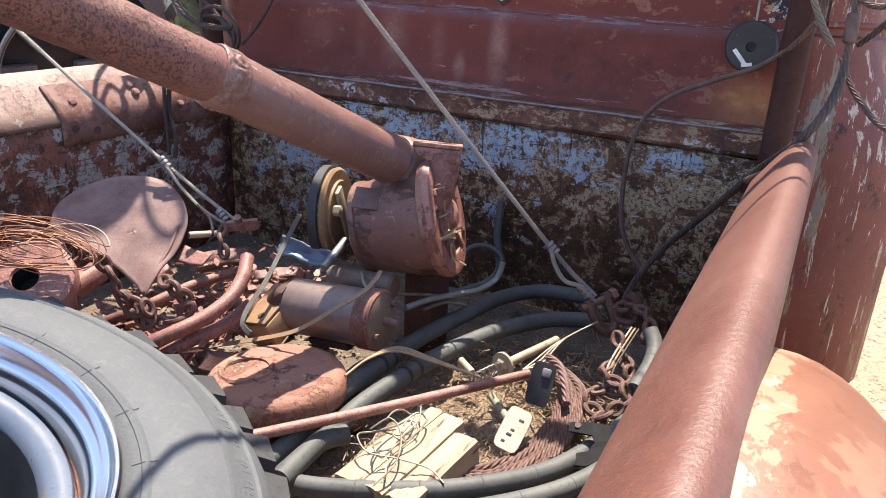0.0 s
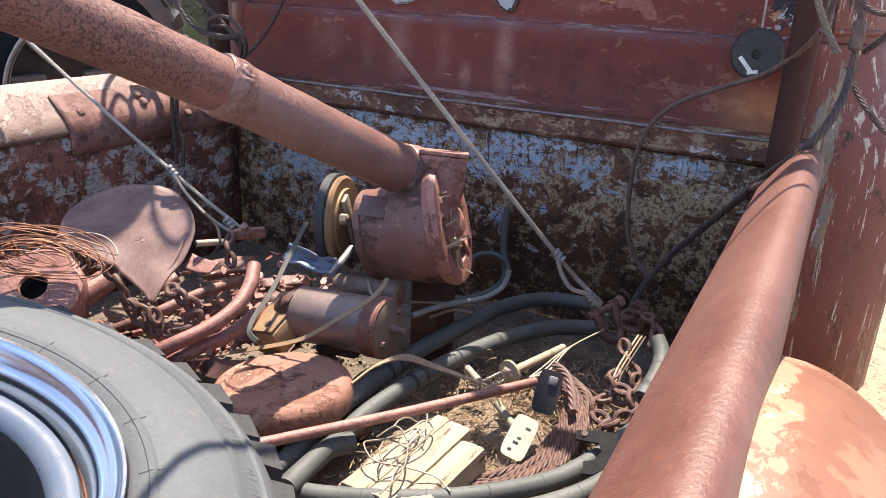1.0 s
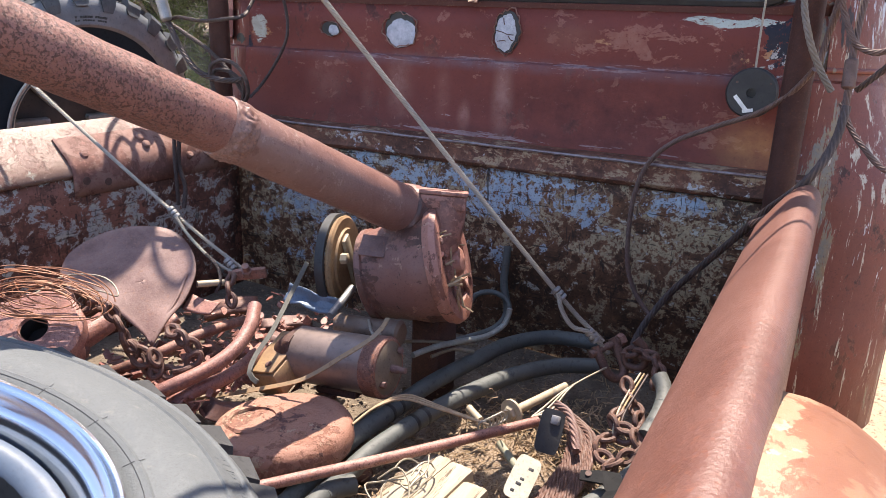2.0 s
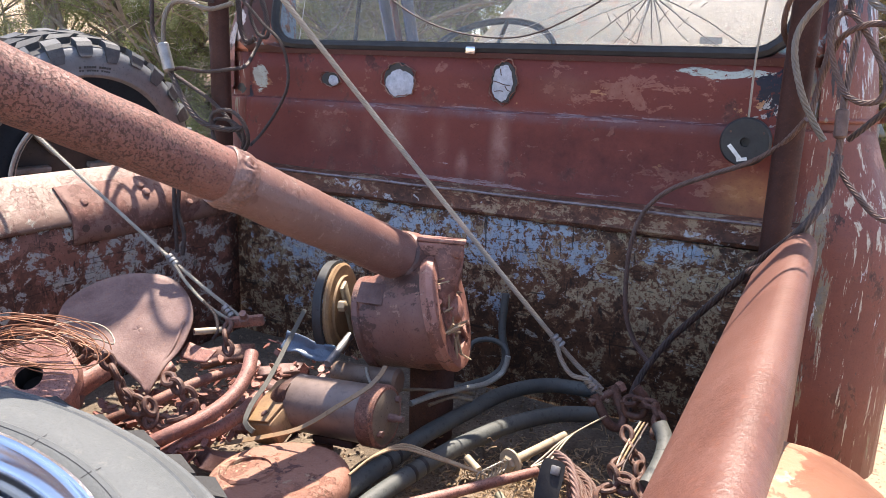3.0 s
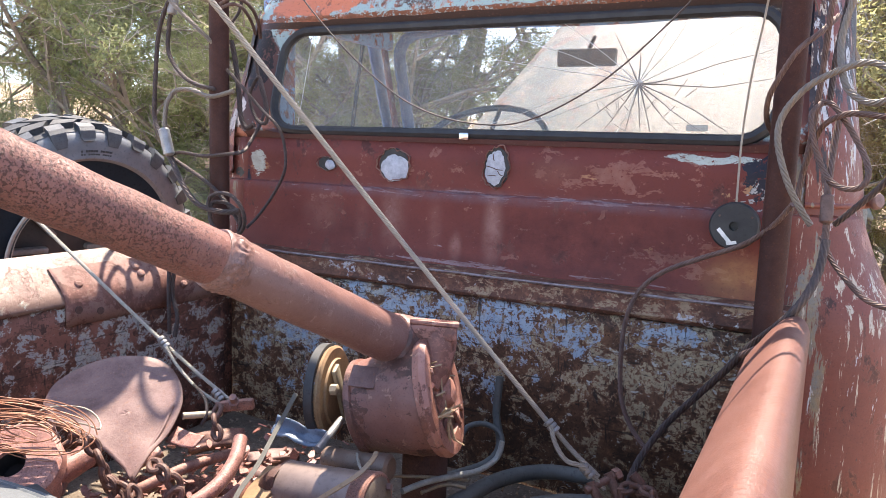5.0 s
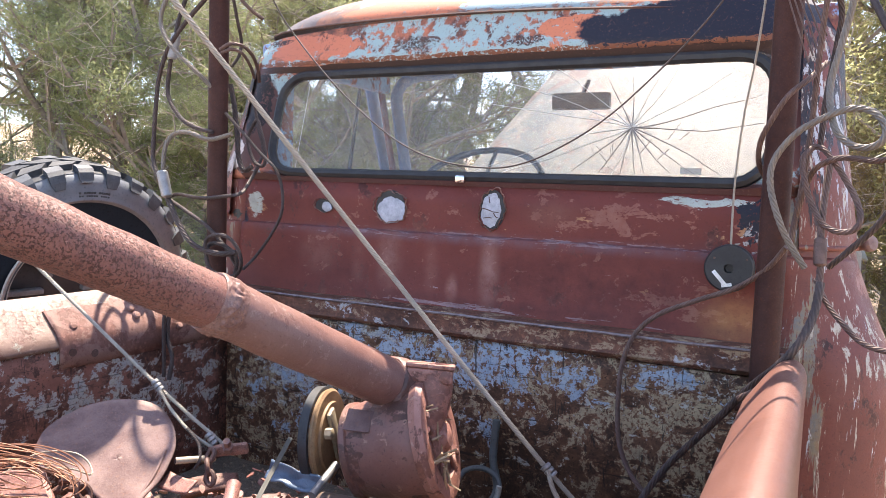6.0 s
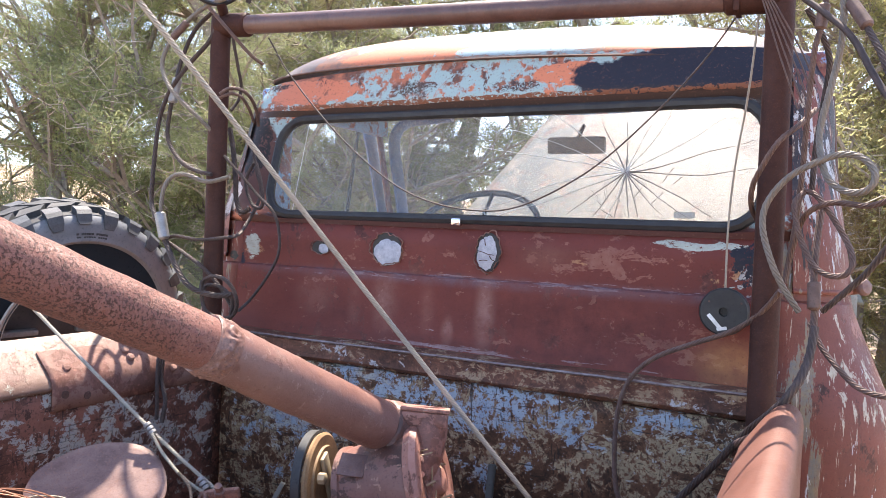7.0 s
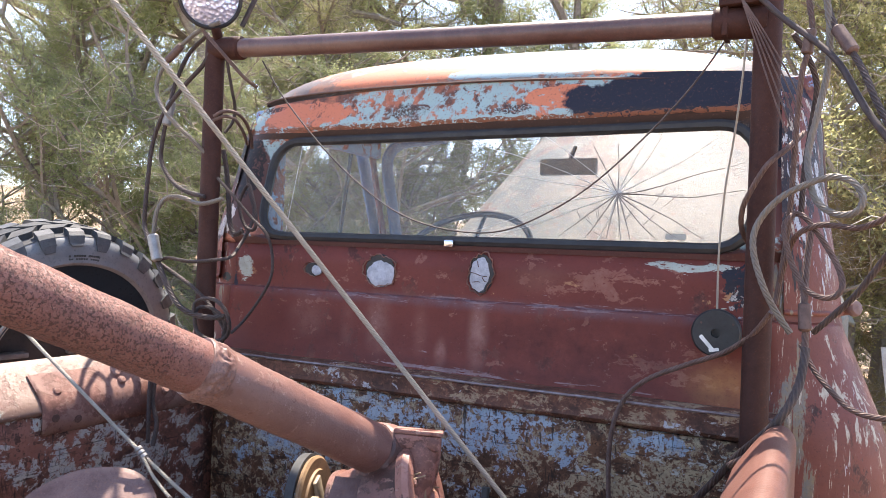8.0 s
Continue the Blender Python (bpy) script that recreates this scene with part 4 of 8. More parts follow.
    tip = [(RW + 0.92 * x, z) for x, z in ((0, 1.19), (0.003, 1.203), (0.012, 1.216), (0.026, 1.235), (0.038, 1.250), (0.048, 1.2605), (0.056, 1.2670), (0.063, 1.2700), (0.070, 1.2700), (0.076, 1.2670), (0.081, 1.2615), (0.084, 1.253), (0.085, 1.24), (0.084, 1.2), (0.084, 0.75))]

    def rail(i, j):
        y = -1.0 + 2.29 * i
        a = tip[round(j * 14)]
        e = sstep(1.20, 1.30, y)
        x = a[0] + (RW + 0.066 - a[0]) * 0.75 * e * (1 if a[0] < RW + 0.066 else 0)
        z = a[1] - 0.02 * e - 0.0025 * noise.noise(Vector((y * 3, a[0] * 20, 0)))
        return Vector((x, y + (0.0 if 0 < j < 0.7 else 0), z))

    ob = part("side_rail", Geo().grid(rail, 90, 15), M_RAIL, bed, "sunlit sloping side rail in smooth red rust")
    m = ob.modifiers.new("thickness", "SOLIDIFY")
    m.thickness, m.offset = 0.004, -1
    fl = Geo().grid(lambda i, j: Vector((LW + i * (RW - LW), -1.0 + j * (FW + 1.0), FLOOR + 0.012 * noise.noise(Vector((i * 9, j * 14, 0))))), 60, 90)
    # Dirt colour darkened for shade; the paler heap stands for its sunlit part.
    n = Nodes("shaded_bed_dirt")
    c = n.mix(n.noise(12, 6, 0.7, 0.4, 0.62), (0.12, 0.092, 0.066), (0.20, 0.155, 0.115))
    c = n.mix(n.noise(160, 4, 0.7, 0.5, 0.66), c, (0.08, 0.055, 0.04))
    c = n.mix(n.noise(90, 3, 0.7, 0.6, 0.68), c, (0.28, 0.23, 0.17))
    n.bump(n.noise(140, 5, 0.7), 0.8, 0.006)
    part("bed_floor", fl, n.done(c, 0.92), bed, "bed floor under dirt and straw, shade darkened into the dirt")
    part("tailgate", Geo().box((LW - 0.08, -1.03, FLOOR - 0.05), (RW + 0.08, -1.0, 1.2), 0.01), M_RUST, bed)
    return bed


build_bed()


def build_fender():
    f = thing("rear_fender", "rounded rear fender with sunlit peach and cream paint over rust", "fender", (0.05, 0.4, 0.5))

    def pt(i, j):
        a, b = math.pi * (0.02 + 0.96 * i), math.pi / 2 * j
        x = -0.022 + 0.235 * math.sin(b)
        r = 0.54 * max(0.0, 1 - (max(0, x) / 0.2135) ** 2) ** 0.5
        r = r * (1 - 0.35 * j**6) + 0.19 * j**6
        return Vector((x, 0.376 - r * math.cos(a), 0.72 + r * math.sin(a)))

    ob = part("fender_skin", Geo().grid(pt, 60, 24), M_FENDER, f)
    m = ob.modifiers.new("thickness", "SOLIDIFY")
    m.thickness = 0.004
    part("outer_lip", Geo().sweep([pt(k / 60, 1.0) for k in range(61)], 0.006, 8), M_FENDER, f, "rolled outer lip")


build_fender()


# ---- pipe rack behind the cab ----
M_BAR = rust_metal("bar_rust", (0.060, 0.028, 0.025), (0.10, 0.048, 0.042), (0.16, 0.092, 0.08), 0.4, 0.38, 0.6, 0.2)
def build_frame():
    fr = thing("headache_rack", "upright rack of dark rusted steel pipe behind the cab", "pipe rack", (XC, 1.38, FLOOR))
    part("post", Geo().lathe([(0.0238, 0.38), (0.0238, 1.235), (0.019, 1.24)], 24, Matrix.Translation((-1.345, 1.38, FLOOR))), M_POST, fr)
    for x in (-1.345, -0.077):
        part("foot_bracket", Geo().box((x - 0.04, 1.34, 1.145), (x + 0.04, 1.456, 1.160), 0.003), M_POST, fr)
    part("post", Geo().lathe([(0.0232, 0.38), (0.0232, 1.30), (0.019, 1.305)], 24, Matrix.Translation((-0.077, 1.38, FLOOR))), M_POST, fr)
    part("crossbar", Geo().sweep([(-1.33, 1.38, 1.993), (-0.70, 1.38, 1.96), (-0.08, 1.38, 1.930)], 0.0225, 28), M_BAR, fr, "dull brown crossbar, dusty along its top")
    part("socket", Geo().lathe([(0.0285, 0), (0.0285, 0.085), (0.024, 0.09)], 20, along((-1.345, 1.38, 1.994), (-0.7, 1.38, 1.96))), M_POST, fr)
    part("socket", Geo().lathe([(0.0285, 0), (0.0285, 0.085), (0.024, 0.09)], 20, along((-0.077, 1.38, 1.930), (-0.7, 1.38, 1.96))), M_POST, fr)
    part("end_flange", Geo().box((-0.155, 1.345, 1.955), (-0.085, 1.415, 1.972), 0.003), M_POST, fr, "square flange on the bar's end")
    part("end_flange", Geo().box((-0.150, 1.352, 1.905), (-0.140, 1.408, 1.955), 0.002), M_POST, fr)
    return fr


build_frame()



# ---- boom and winch ----
M_TAN = plain("tan_paint", (0.32, 0.205, 0.105), (0.20, 0.12, 0.068), 30, 0.6)
M_CREAM = plain("cream_paint", (0.42, 0.36, 0.25), (0.29, 0.22, 0.15), 24, 0.55)
M_STRAW = plain("straw", (0.38, 0.28, 0.17), (0.27, 0.18, 0.11), 60, 0.8)
M_WINCH = flaked("winch_rust", (0.070, 0.031, 0.024), (0.165, 0.068, 0.047), [
    ((0.180, 0.079, 0.062), (0.220, 0.106, 0.084), 0.55, 8, (1, 1, 1), [], 0.0), ((0.34, 0.19, 0.14), (0.28, 0.15, 0.112), 0.0, 45, (1, 1, 1), [], 0.0)], rough=0.45, spec=0.5, pits=0.5, relief=0.5, pit_scale=90)


# Paler, redder copy of winch_rust: light on the end face in its colour.
M_LIT_CASTING = flaked("lit_casting_rust", (0.13, 0.053, 0.040), (0.24, 0.100, 0.070), [
    ((0.30, 0.130, 0.096), (0.36, 0.170, 0.130), 0.66, 9, (1, 1, 1), [], 0.0), ((0.45, 0.27, 0.21), (0.39, 0.21, 0.16), 0.05, 50, (1, 1, 1), [], 0.0)], rough=0.5, spec=0.5, pits=0.4, relief=0.6, pit_scale=90)
M_WELD = rust_metal("weld_rust", (0.14, 0.065, 0.052), (0.22, 0.115, 0.092), (0.32, 0.19, 0.16), 0.6, 0.5, 0.5, 0.5)


def build_boom():
    b = thing("crane_boom", "rusted steel crane boom tube standing on a winch housing", "crane boom", (-0.66, 1.15, FLOOR))
    p0, pw, p1 = Vector((-0.642, 1.099, 1.158)), Vector((-0.738, 0.765, 1.333)), Vector((-0.764, 0.553, 1.429))
    d = (pw - p0).normalized()
    w = (pw - p0).length
    d2 = (p1 - pw).normalized()

    def dented(a, way, ln, r, n=26):
        g = Geo().sweep([a + way * (ln * i / (n - 1)) for i in range(n)], r, 48)
        for q in g.v:
            o = a + way * (q - a).dot(way)
            q += (q - o).normalized() * (0.0016 * noise.noise(q * 16) + 0.0007 * noise.noise(q * 60))
        return g

    part("lower_tube", dented(p0, d, w, 0.0415, 60), M_TUBE, b)
    part("upper_tube", dented(pw - d2 * 0.004, d2, (p1 - pw).length + 0.75, 0.0385, 90), M_PITTED, b)
    g = Geo().sweep([p0 + d * (w - 0.020 + 0.0014 * i) for i in range(30)], 0.0412, 120, lambda t: 1 + 0.035 * math.sin(math.pi * t) ** 0.5)
    for q in g.v:
        h = (q - p0).dot(d)
        o = (q - (p0 + d * h)).normalized()
        ripple = abs(math.sin(520 * o.cross(d).z * 0.0412 + 60 * h + 3 * noise.noise(q * 60)))
        q += o * (0.0016 * ripple + 0.0024 * noise.noise(q * 70) + 0.002 * noise.noise(q * 170)) * math.sin(math.pi * min(1, max(0, (h - w + 0.020) / 0.0406)))
    part("weld_seam", g, M_WELD, b, "rough pale weld bead")
    g = Geo().sweep([p0 + d * t for t in (-0.03, -0.005, 0.0, 0.004, 0.012, 0.018, 0.030, 0.034)], 0.0465, 48, lambda t: (1.0, 1.02, 1.07, 1.09, 1.09, 1.03, 1.02, 0.93)[round(t * 7)])
    for q in g.v:
        q += (q - p0).normalized() * 0.0025 * noise.noise(q * 90)
    part("collar", g, M_WINCH, b, "thick rusted collar")
    # housing: a drum on a level shaft
    e, a = Vector((-0.57, 1.119, 1.078)), Vector((-0.713, 1.081, 1.034))
    m, ln = along(a, e), (e - a).length
    part("housing", Geo().lathe([(0.0, 0.0), (0.080, 0.0), (0.086, 0.004), (0.086, 0.014), (0.082, 0.017), (0.086, ln * 0.28), (0.094, ln * 0.5), (0.100, ln * 0.62), (0.102, ln - 0.05), (0.104, ln - 0.02), (0.100, ln - 0.006), (0.092, ln), (0.0, ln + 0.004)], 64, m), M_WINCH, b, "dark rusted drum housing")
    part("end_face", Geo().lathe([(0.108, ln - 0.016), (0.111, ln - 0.004), (0.106, ln + 0.006), (0.090, ln + 0.009), (0.074, ln + 0.006), (0.070, ln - 0.004), (0.056, ln - 0.006), (0.052, ln + 0.004), (0.030, ln + 0.008), (0.0, ln + 0.009)], 64, m), M_LIT_CASTING, b, "cast end face, reddish light painted into its rust")
    rnd = random.Random(4)
    for t in (0.4, 1.5, 2.7, 4.1, 5.2):
        q = [m @ Vector((r * math.cos(t), r * math.sin(t), ln + h)) for r, h in ((0.045, 0.003), (0.062, 0.003), (0.080, 0.006))]
        part("face_rib", Geo().sweep(spline(q, 0.008), 0.006, 8), M_LIT_CASTING, b)
    part("hub", Geo().lathe([(0.026, ln), (0.026, ln + 0.012), (0.020, ln + 0.020), (0.0, ln + 0.024)], 24, m), M_LIT_CASTING, b, "worn round hub")
    straw = Geo()
    for _ in range(26):
        t, r = rnd.uniform(1.0, 4.2), rnd.uniform(0.03, 0.085)
        q = m @ Vector((r * math.cos(t), r * math.sin(t), ln + 0.012))
        dd = Vector((rnd.gauss(0, 0.4), rnd.gauss(0, 0.4), rnd.gauss(0, 1))).normalized() * rnd.uniform(0.008, 0.026)
        straw.sweep([q - dd, q + dd], rnd.uniform(0.0012, 0.0028), 5)
    tagged(part("nest_straw", straw, M_STRAW, b, "bits of dry straw in the end plate"), kind="stuff")
    # neck that joins housing and boom
    top = p0 - d * 0.01
    mid = a.lerp(e, 0.62)
    part("neck", Geo().sweep(spline([mid + Vector((0, 0, 0.05)), mid.lerp(top, 0.75), top], 0.01), 0.062, 36, lambda t: 1.12 - 0.2 * t), M_WINCH, b)
    turn = Matrix.Rotation(math.atan2(0.42, 0.9), 4, "Z")
    lug = Geo().box((-0.040, -0.022, -0.026), (0.040, 0.022, -0.001), 0.005, Matrix.Translation(Vector((-0.586, 1.112, 1.2))) @ turn @ pose(0, 0, 0, -8, 3, 0))
    part("lug", lug, M_LIT_CASTING, b, "cast lug")
    plate_ = Geo().box((-0.042, -0.024, -0.001), (0.042, 0.024, 0.006), 0.002, Matrix.Translation(Vector((-0.586, 1.112, 1.2))) @ turn @ pose(0, 0, 0, -8, 3, 0))
    part("lug_rim", plate_, M_LIT_CASTING, b, "pressed rim of the lug")
    part("cheek", Geo().sweep(spline([(-0.592, 1.128, 1.192), (-0.584, 1.118, 1.168), (-0.583, 1.106, 1.130), (-0.590, 1.092, 1.095), (-0.594, 1.082, 1.062)], 0.008), 0.036, 22, lambda t: 1.0 - 0.15 * t if t < 0.75 else 0.8875 - 1.6 * (t - 0.75)), M_LIT_CASTING, b, "rounded cheek of the casting")
    patch = Geo().box((-0.024, -0.02, 0), (0.024, 0.02, 0.004), 0.0015, Matrix.Translation(Vector((-0.674, 1.027, 1.111))) @ along((0, 0, 0), (0.15, -0.72, 0.68)).to_3x3().to_4x4())
    part("patch_plate", patch, M_BLADE, b, "pale rusty patch plate")
    # pulley on the shaft's other end
    pq = Vector((-0.785, 1.087, 1.049))
    pm = along(pq, pq + Vector((0.98, 0.26, 0.06)))
    part("pulley", Geo().lathe([(0.0, -0.004), (0.054, -0.004), (0.058, 0.0), (0.083, 0.0), (0.085, 0.006), (0.080, 0.010), (0.062, 0.010), (0.060, 0.014), (0.0, 0.014)], 56, pm), M_TAN, b, "tan painted pulley plate")
    part("belt_rim", Geo().lathe([(0.080, -0.016), (0.088, -0.018), (0.0885, -0.002), (0.084, -0.001), (0.079, -0.010)], 56, pm, closed=True), M_BLACKRUBBER, b, "black belt on the pulley")
    part("clutch_arm", Geo().box((-0.012, -0.06, 0.014), (0.014, 0.055, 0.022), 0.003, pm @ pose(0, 0, 0, 0, 0, 22)), M_CREAM, b, "cream painted arm")
    part("arm_bolt", Geo().lathe([(0.010, 0.02), (0.010, 0.032), (0.007, 0.034), (0, 0.034)], 6, pm @ Matrix.Translation((-0.05, 0.02, 0))), M_CREAM, b)
    for t in (0.8, 2.4, 4.0, 5.6):
        part("face_bolt", Geo().lathe([(0.0065, ln), (0.0065, ln + 0.010), (0.0045, ln + 0.012), (0, ln + 0.012)], 6, m @ Matrix.Translation((0.080 * math.cos(t), 0.080 * math.sin(t), 0))), M_RUST, b)
    part("foot", Geo().box((a.x + 0.05, e.y + 0.02, FLOOR - 0.01), (e.x - 0.03, e.y + 0.10, a.z - 0.07), 0.01), M_DARKRUST, b)
    return b


build_boom()


# ---- tyres ----
def tread_block(m, a0, a1, r0, r1, h0, h1, skew):
    """One tread lug as a curved wedge over the shoulder of a tyre."""
    vs = []
    for r, h in ((r0, h0), (r1, h0), (r1, h1), (r0, h1)):
        for a in (a0, a1):
            b = a + skew * (h - h0)
            vs.append(m @ Vector((r * math.cos(b), r * math.sin(b), h)))
    return vs, [(0, 1, 3, 2), (2, 3, 5, 4), (4, 5, 7, 6), (6, 7, 1, 0), (0, 2, 4, 6), (1, 7, 5, 3)]


M_LUG = plain("lug_rubber", (0.042, 0.043, 0.044), (0.06, 0.061, 0.062), 20, 0.75, 0, 0.4, 0.3)


def build_spare():
    n = Vector((0.206, 0.149, 1)).normalized()
    c = Vector((-0.569, 0.143, 1.163))
    t = thing("spare_tyre", "weathered grey ribbed truck tyre on a chromed wheel, lying on scrap", "tyre", c - n * 0.19)
    m = along(c - n * 0.09, c)
    half = [(0.222, 0.088), (0.228, 0.096), (0.240, 0.101), (0.243, 0.1025), (0.246, 0.101), (0.262, 0.105), (0.285, 0.103), (0.305, 0.096), (0.307, 0.0975), (0.311, 0.0955), (0.313, 0.093), (0.330, 0.084), (0.333, 0.085), (0.337, 0.082), (0.346, 0.072), (0.352, 0.060), (0.356, 0.045), (0.357, 0.02)]
    prof = half + [(r, -h) for r, h in half[::-1]]
    tyre = part("tyre", Geo().lathe(prof, 144, m, closed=True), M_RUBBER, t)
    for k in range(42):
        a = 2 * math.pi * k / 42
        vs, fs = tread_block(m, a, a + 0.100, 0.330, 0.366, 0.030, 0.079 - 0.003 * (k % 2), 0.5)
        drop = m.to_3x3() @ Vector((0, 0, -0.013))
        vs[5] = vs[5].lerp(vs[4], 0.30) + drop * 0.5
        vs[4] = vs[4] + drop * 1.2
        part("tread_lug", Geo().add(vs, fs), M_LUG, tyre, smooth=False)
    for k in range(3):
        h = (-0.05, -0.017, 0.016)[k]
        part("tread_rib", Geo().lathe([(0.352, h - 0.012), (0.366, h - 0.011), (0.366, h + 0.011), (0.352, h + 0.012)], 120, m, closed=True), M_RUBBER, tyre)
    # fine moulded radial lines and rim line
    q = m.inverted() @ Vector((-0.312, 0.239, 1.235))
    first = math.atan2(q.y, q.x)
    for k in range(22):
        a = first + 2 * math.pi * k / 22
        line = Geo().sweep([m @ Vector((r * math.cos(a), r * math.sin(a), h + 0.0004)) for r, h in ((0.2315, 0.0975), (0.236, 0.0992), (0.240, 0.1012), (0.246, 0.1013), (0.250, 0.1022))], 0.00032, 4)
        part("sidewall_mark", line, M_BLACKRUBBER, tyre)
    ring = [m @ Vector((0.2385 * math.cos(2 * math.pi * k / 96), 0.2385 * math.sin(2 * math.pi * k / 96), 0.1006)) for k in range(97)]
    part("sidewall_line", Geo().sweep(ring, 0.00035, 4, cap=False), M_BLACKRUBBER, tyre)
    q0, q1 = m.inverted() @ Vector((-0.458, 0.439, 1.085)), m.inverted() @ Vector((-0.382, 0.388, 1.085))
    start, end = math.atan2(q0.y, q0.x), math.atan2(q1.y, q1.x)
    turn = -1 if (end - start + math.pi) % (2 * math.pi) < math.pi else 1
    for k, ch in enumerate("SUPER RIBBED"):
        if ch == " ":
            continue
        cu = bpy.data.curves.new("letter", "FONT")
        cu.body, cu.size, cu.extrude = ch, 0.0205, 0.0005
        a = start + turn * (k * 0.0425 - 0.02)
        ob = new("raised_letter", cu)
        ob.matrix_world = m @ Matrix.Rotation(a, 4, "Z") @ Matrix.Translation((0.3145, 0, 0.0916)) @ Matrix.Rotation(radians(26), 4, "Y") @ Matrix.Rotation(radians(-90), 4, "Z")
        dg = bpy.context.evaluated_depsgraph_get()
        me = bpy.data.meshes.new_from_object(ob.evaluated_get(dg))
        me.transform(ob.matrix_world)
        bpy.data.objects.remove(ob)
        part("raised_letter", me, M_RUBBER, tyre)
    part("rim", Geo().lathe([(0.214, 0.084), (0.221, 0.093), (0.2245, 0.1005), (0.2238, 0.1045), (0.2215, 0.1062), (0.2190, 0.1056), (0.2172, 0.1030), (0.2165, 0.1000), (0.2140, 0.0975), (0.2105, 0.0965), (0.2060, 0.0940), (0.2025, 0.0890), (0.2000, 0.0800), (0.1990, 0.0580)], 144, m, caps=False), M_CHROME, t, "worn chrome rim lip")
    part("rust_band", Geo().lathe([(0.1995, 0.066), (0.1992, 0.060), (0.1980, 0.058), (0.1962, 0.060)], 96, m, caps=False), M_RUST, t, "rusty seam inside the rim")
    part("wheel_disc", Geo().lathe([(0.1968, 0.058), (0.1962, 0.066), (0.1935, 0.0705), (0.1880, 0.0720), (0.1800, 0.0700), (0.1740, 0.0650), (0.1715, 0.0580)], 96, m, caps=False), M_RIM, t, "glossy blue-grey wheel disc with sky reflection painted in")
    part("hub_bore", Geo().lathe([(0.1717, 0.0585), (0.1700, 0.040), (0.160, -0.05), (0.09, -0.058), (0.07, -0.03), (0.0, -0.03)], 64, m, caps=False), M_DARKRIM, t, "dark wheel centre")
    return t


build_spare()


def build_side_tyre():
    """The large mud tyre that stands beside the cab."""
    c = Vector((-2.104, 1.495, 1.157))
    n = Vector((0.970, -0.113, -0.214)).normalized()
    t = thing("mud_tyre", "black deep-lugged mud tyre standing beside the bed", "tyre", c - Vector((0, 0, 0.40)))
    m = along(c, c + n)
    wall = [(0.385, 0.078), (0.376, 0.092), (0.358, 0.101), (0.335, 0.107), (0.322, 0.109), (0.316, 0.112), (0.312, 0.1125), (0.308, 0.110), (0.302, 0.102)]
    inner = [(0.302, 0.102), (0.292, 0.096), (0.25, 0.094), (0.226, 0.088), (0.214, 0.076), (0.208, 0.05)]
    tyre = part("tyre", Geo().lathe([(0.386, -0.08), (0.388, 0.0), (0.386, 0.08)], 96, m, caps=False), M_MUDLUG, t)
    for sg in (1, -1):
        part("sidewall", Geo().lathe([(r, sg * h) for r, h in wall][::-sg], 96, m, caps=False), M_SIDEWALL, tyre, "grey sidewall, dust and skylight painted pale")
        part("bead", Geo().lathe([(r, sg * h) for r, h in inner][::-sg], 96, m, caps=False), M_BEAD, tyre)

    def lug(a, width, prof, skew=0.0):
        vs, k = [], len(prof)
        for e in (-0.5, 0.5):
            for r, h, w in prof:
                b = a + e * width * w + skew * h
                vs.append(m @ Vector((r * math.cos(b), r * math.sin(b), h)))
        return Geo().add(vs, [tuple(range(k)), tuple(range(2 * k - 1, k - 1, -1))] + [(q, q + k, (q + 1) % k + k, (q + 1) % k) for q in range(k)])

    for k in range(28):
        a = 2 * math.pi * k / 28
        for sg in (1, -1):
            long = 0.012 * (k % 2)
            pr = [(0.380, sg * 0.046, 1), (0.4045, sg * 0.046, 1), (0.402, sg * 0.084, 1), (0.392, sg * 0.0955, 1.0), (0.372, sg * 0.1035, 1.0), (0.352 + long, sg * 0.1085, 0.75), (0.350 + long, sg * 0.1085, 0.7), (0.350 + long, sg * 0.09, 0.7)]
            part("shoulder_lug", lug(a + 0.1 * (sg < 0), 0.118, pr, 0.5 * sg), M_MUDWALL, tyre, smooth=False)
            pr = [(0.380, sg * 0.004, 1), (0.406, sg * 0.004, 1), (0.405, sg * 0.041, 1), (0.380, sg * 0.041, 1)]
            part("tread_lug", lug(a + 0.08 + 0.1 * (sg < 0), 0.178, pr, 2.2 * sg), M_MUDLUG, tyre, smooth=False)
    bars = Geo()
    for row, r in ((0, 0.333), (1, 0.3225)):
        for k in range(13):
            if (k + row) % 6 == 5:
                continue
            a = -0.16 + k * 0.023
            q = m.inverted() @ (c + Vector((0, 0, 1)))
            a += math.atan2(q.y, q.x)
            bars.box((-0.003, -0.0028, 0), (0.003, 0.0028, 0.0018), 0, m @ Matrix.Rotation(a, 4, "Z") @ Matrix.Translation((r, 0, 0.1078)))
    part("moulded_marks", bars, M_MUDLUG, tyre, "rows of small raised marks")
    part("rim", Geo().lathe([(0.206, 0.07), (0.214, 0.084), (0.208, 0.09), (0.196, 0.07), (0.186, 0.01), (0.15, -0.02), (0.06, 0.0), (0, 0.0)], 64, m, caps=False), M_DARKRIM, t, "dull grey wheel rim")
    part("rim_flange", Geo().lathe([(0.198, 0.078), (0.212, 0.088), (0.222, 0.0945), (0.226, 0.091), (0.216, 0.080), (0.205, 0.074)], 72, m, caps=False), M_FLANGE, t, "pale worn rim flange")
    for k in range(8):
        a = 2 * math.pi * k / 8
        part("spoke", Geo().box((0.06, -0.009, -0.005), (0.20, 0.009, 0.02), 0.005, m @ Matrix.Rotation(a, 4, "Z")), M_SPOKE, t, "dull grey spoke")
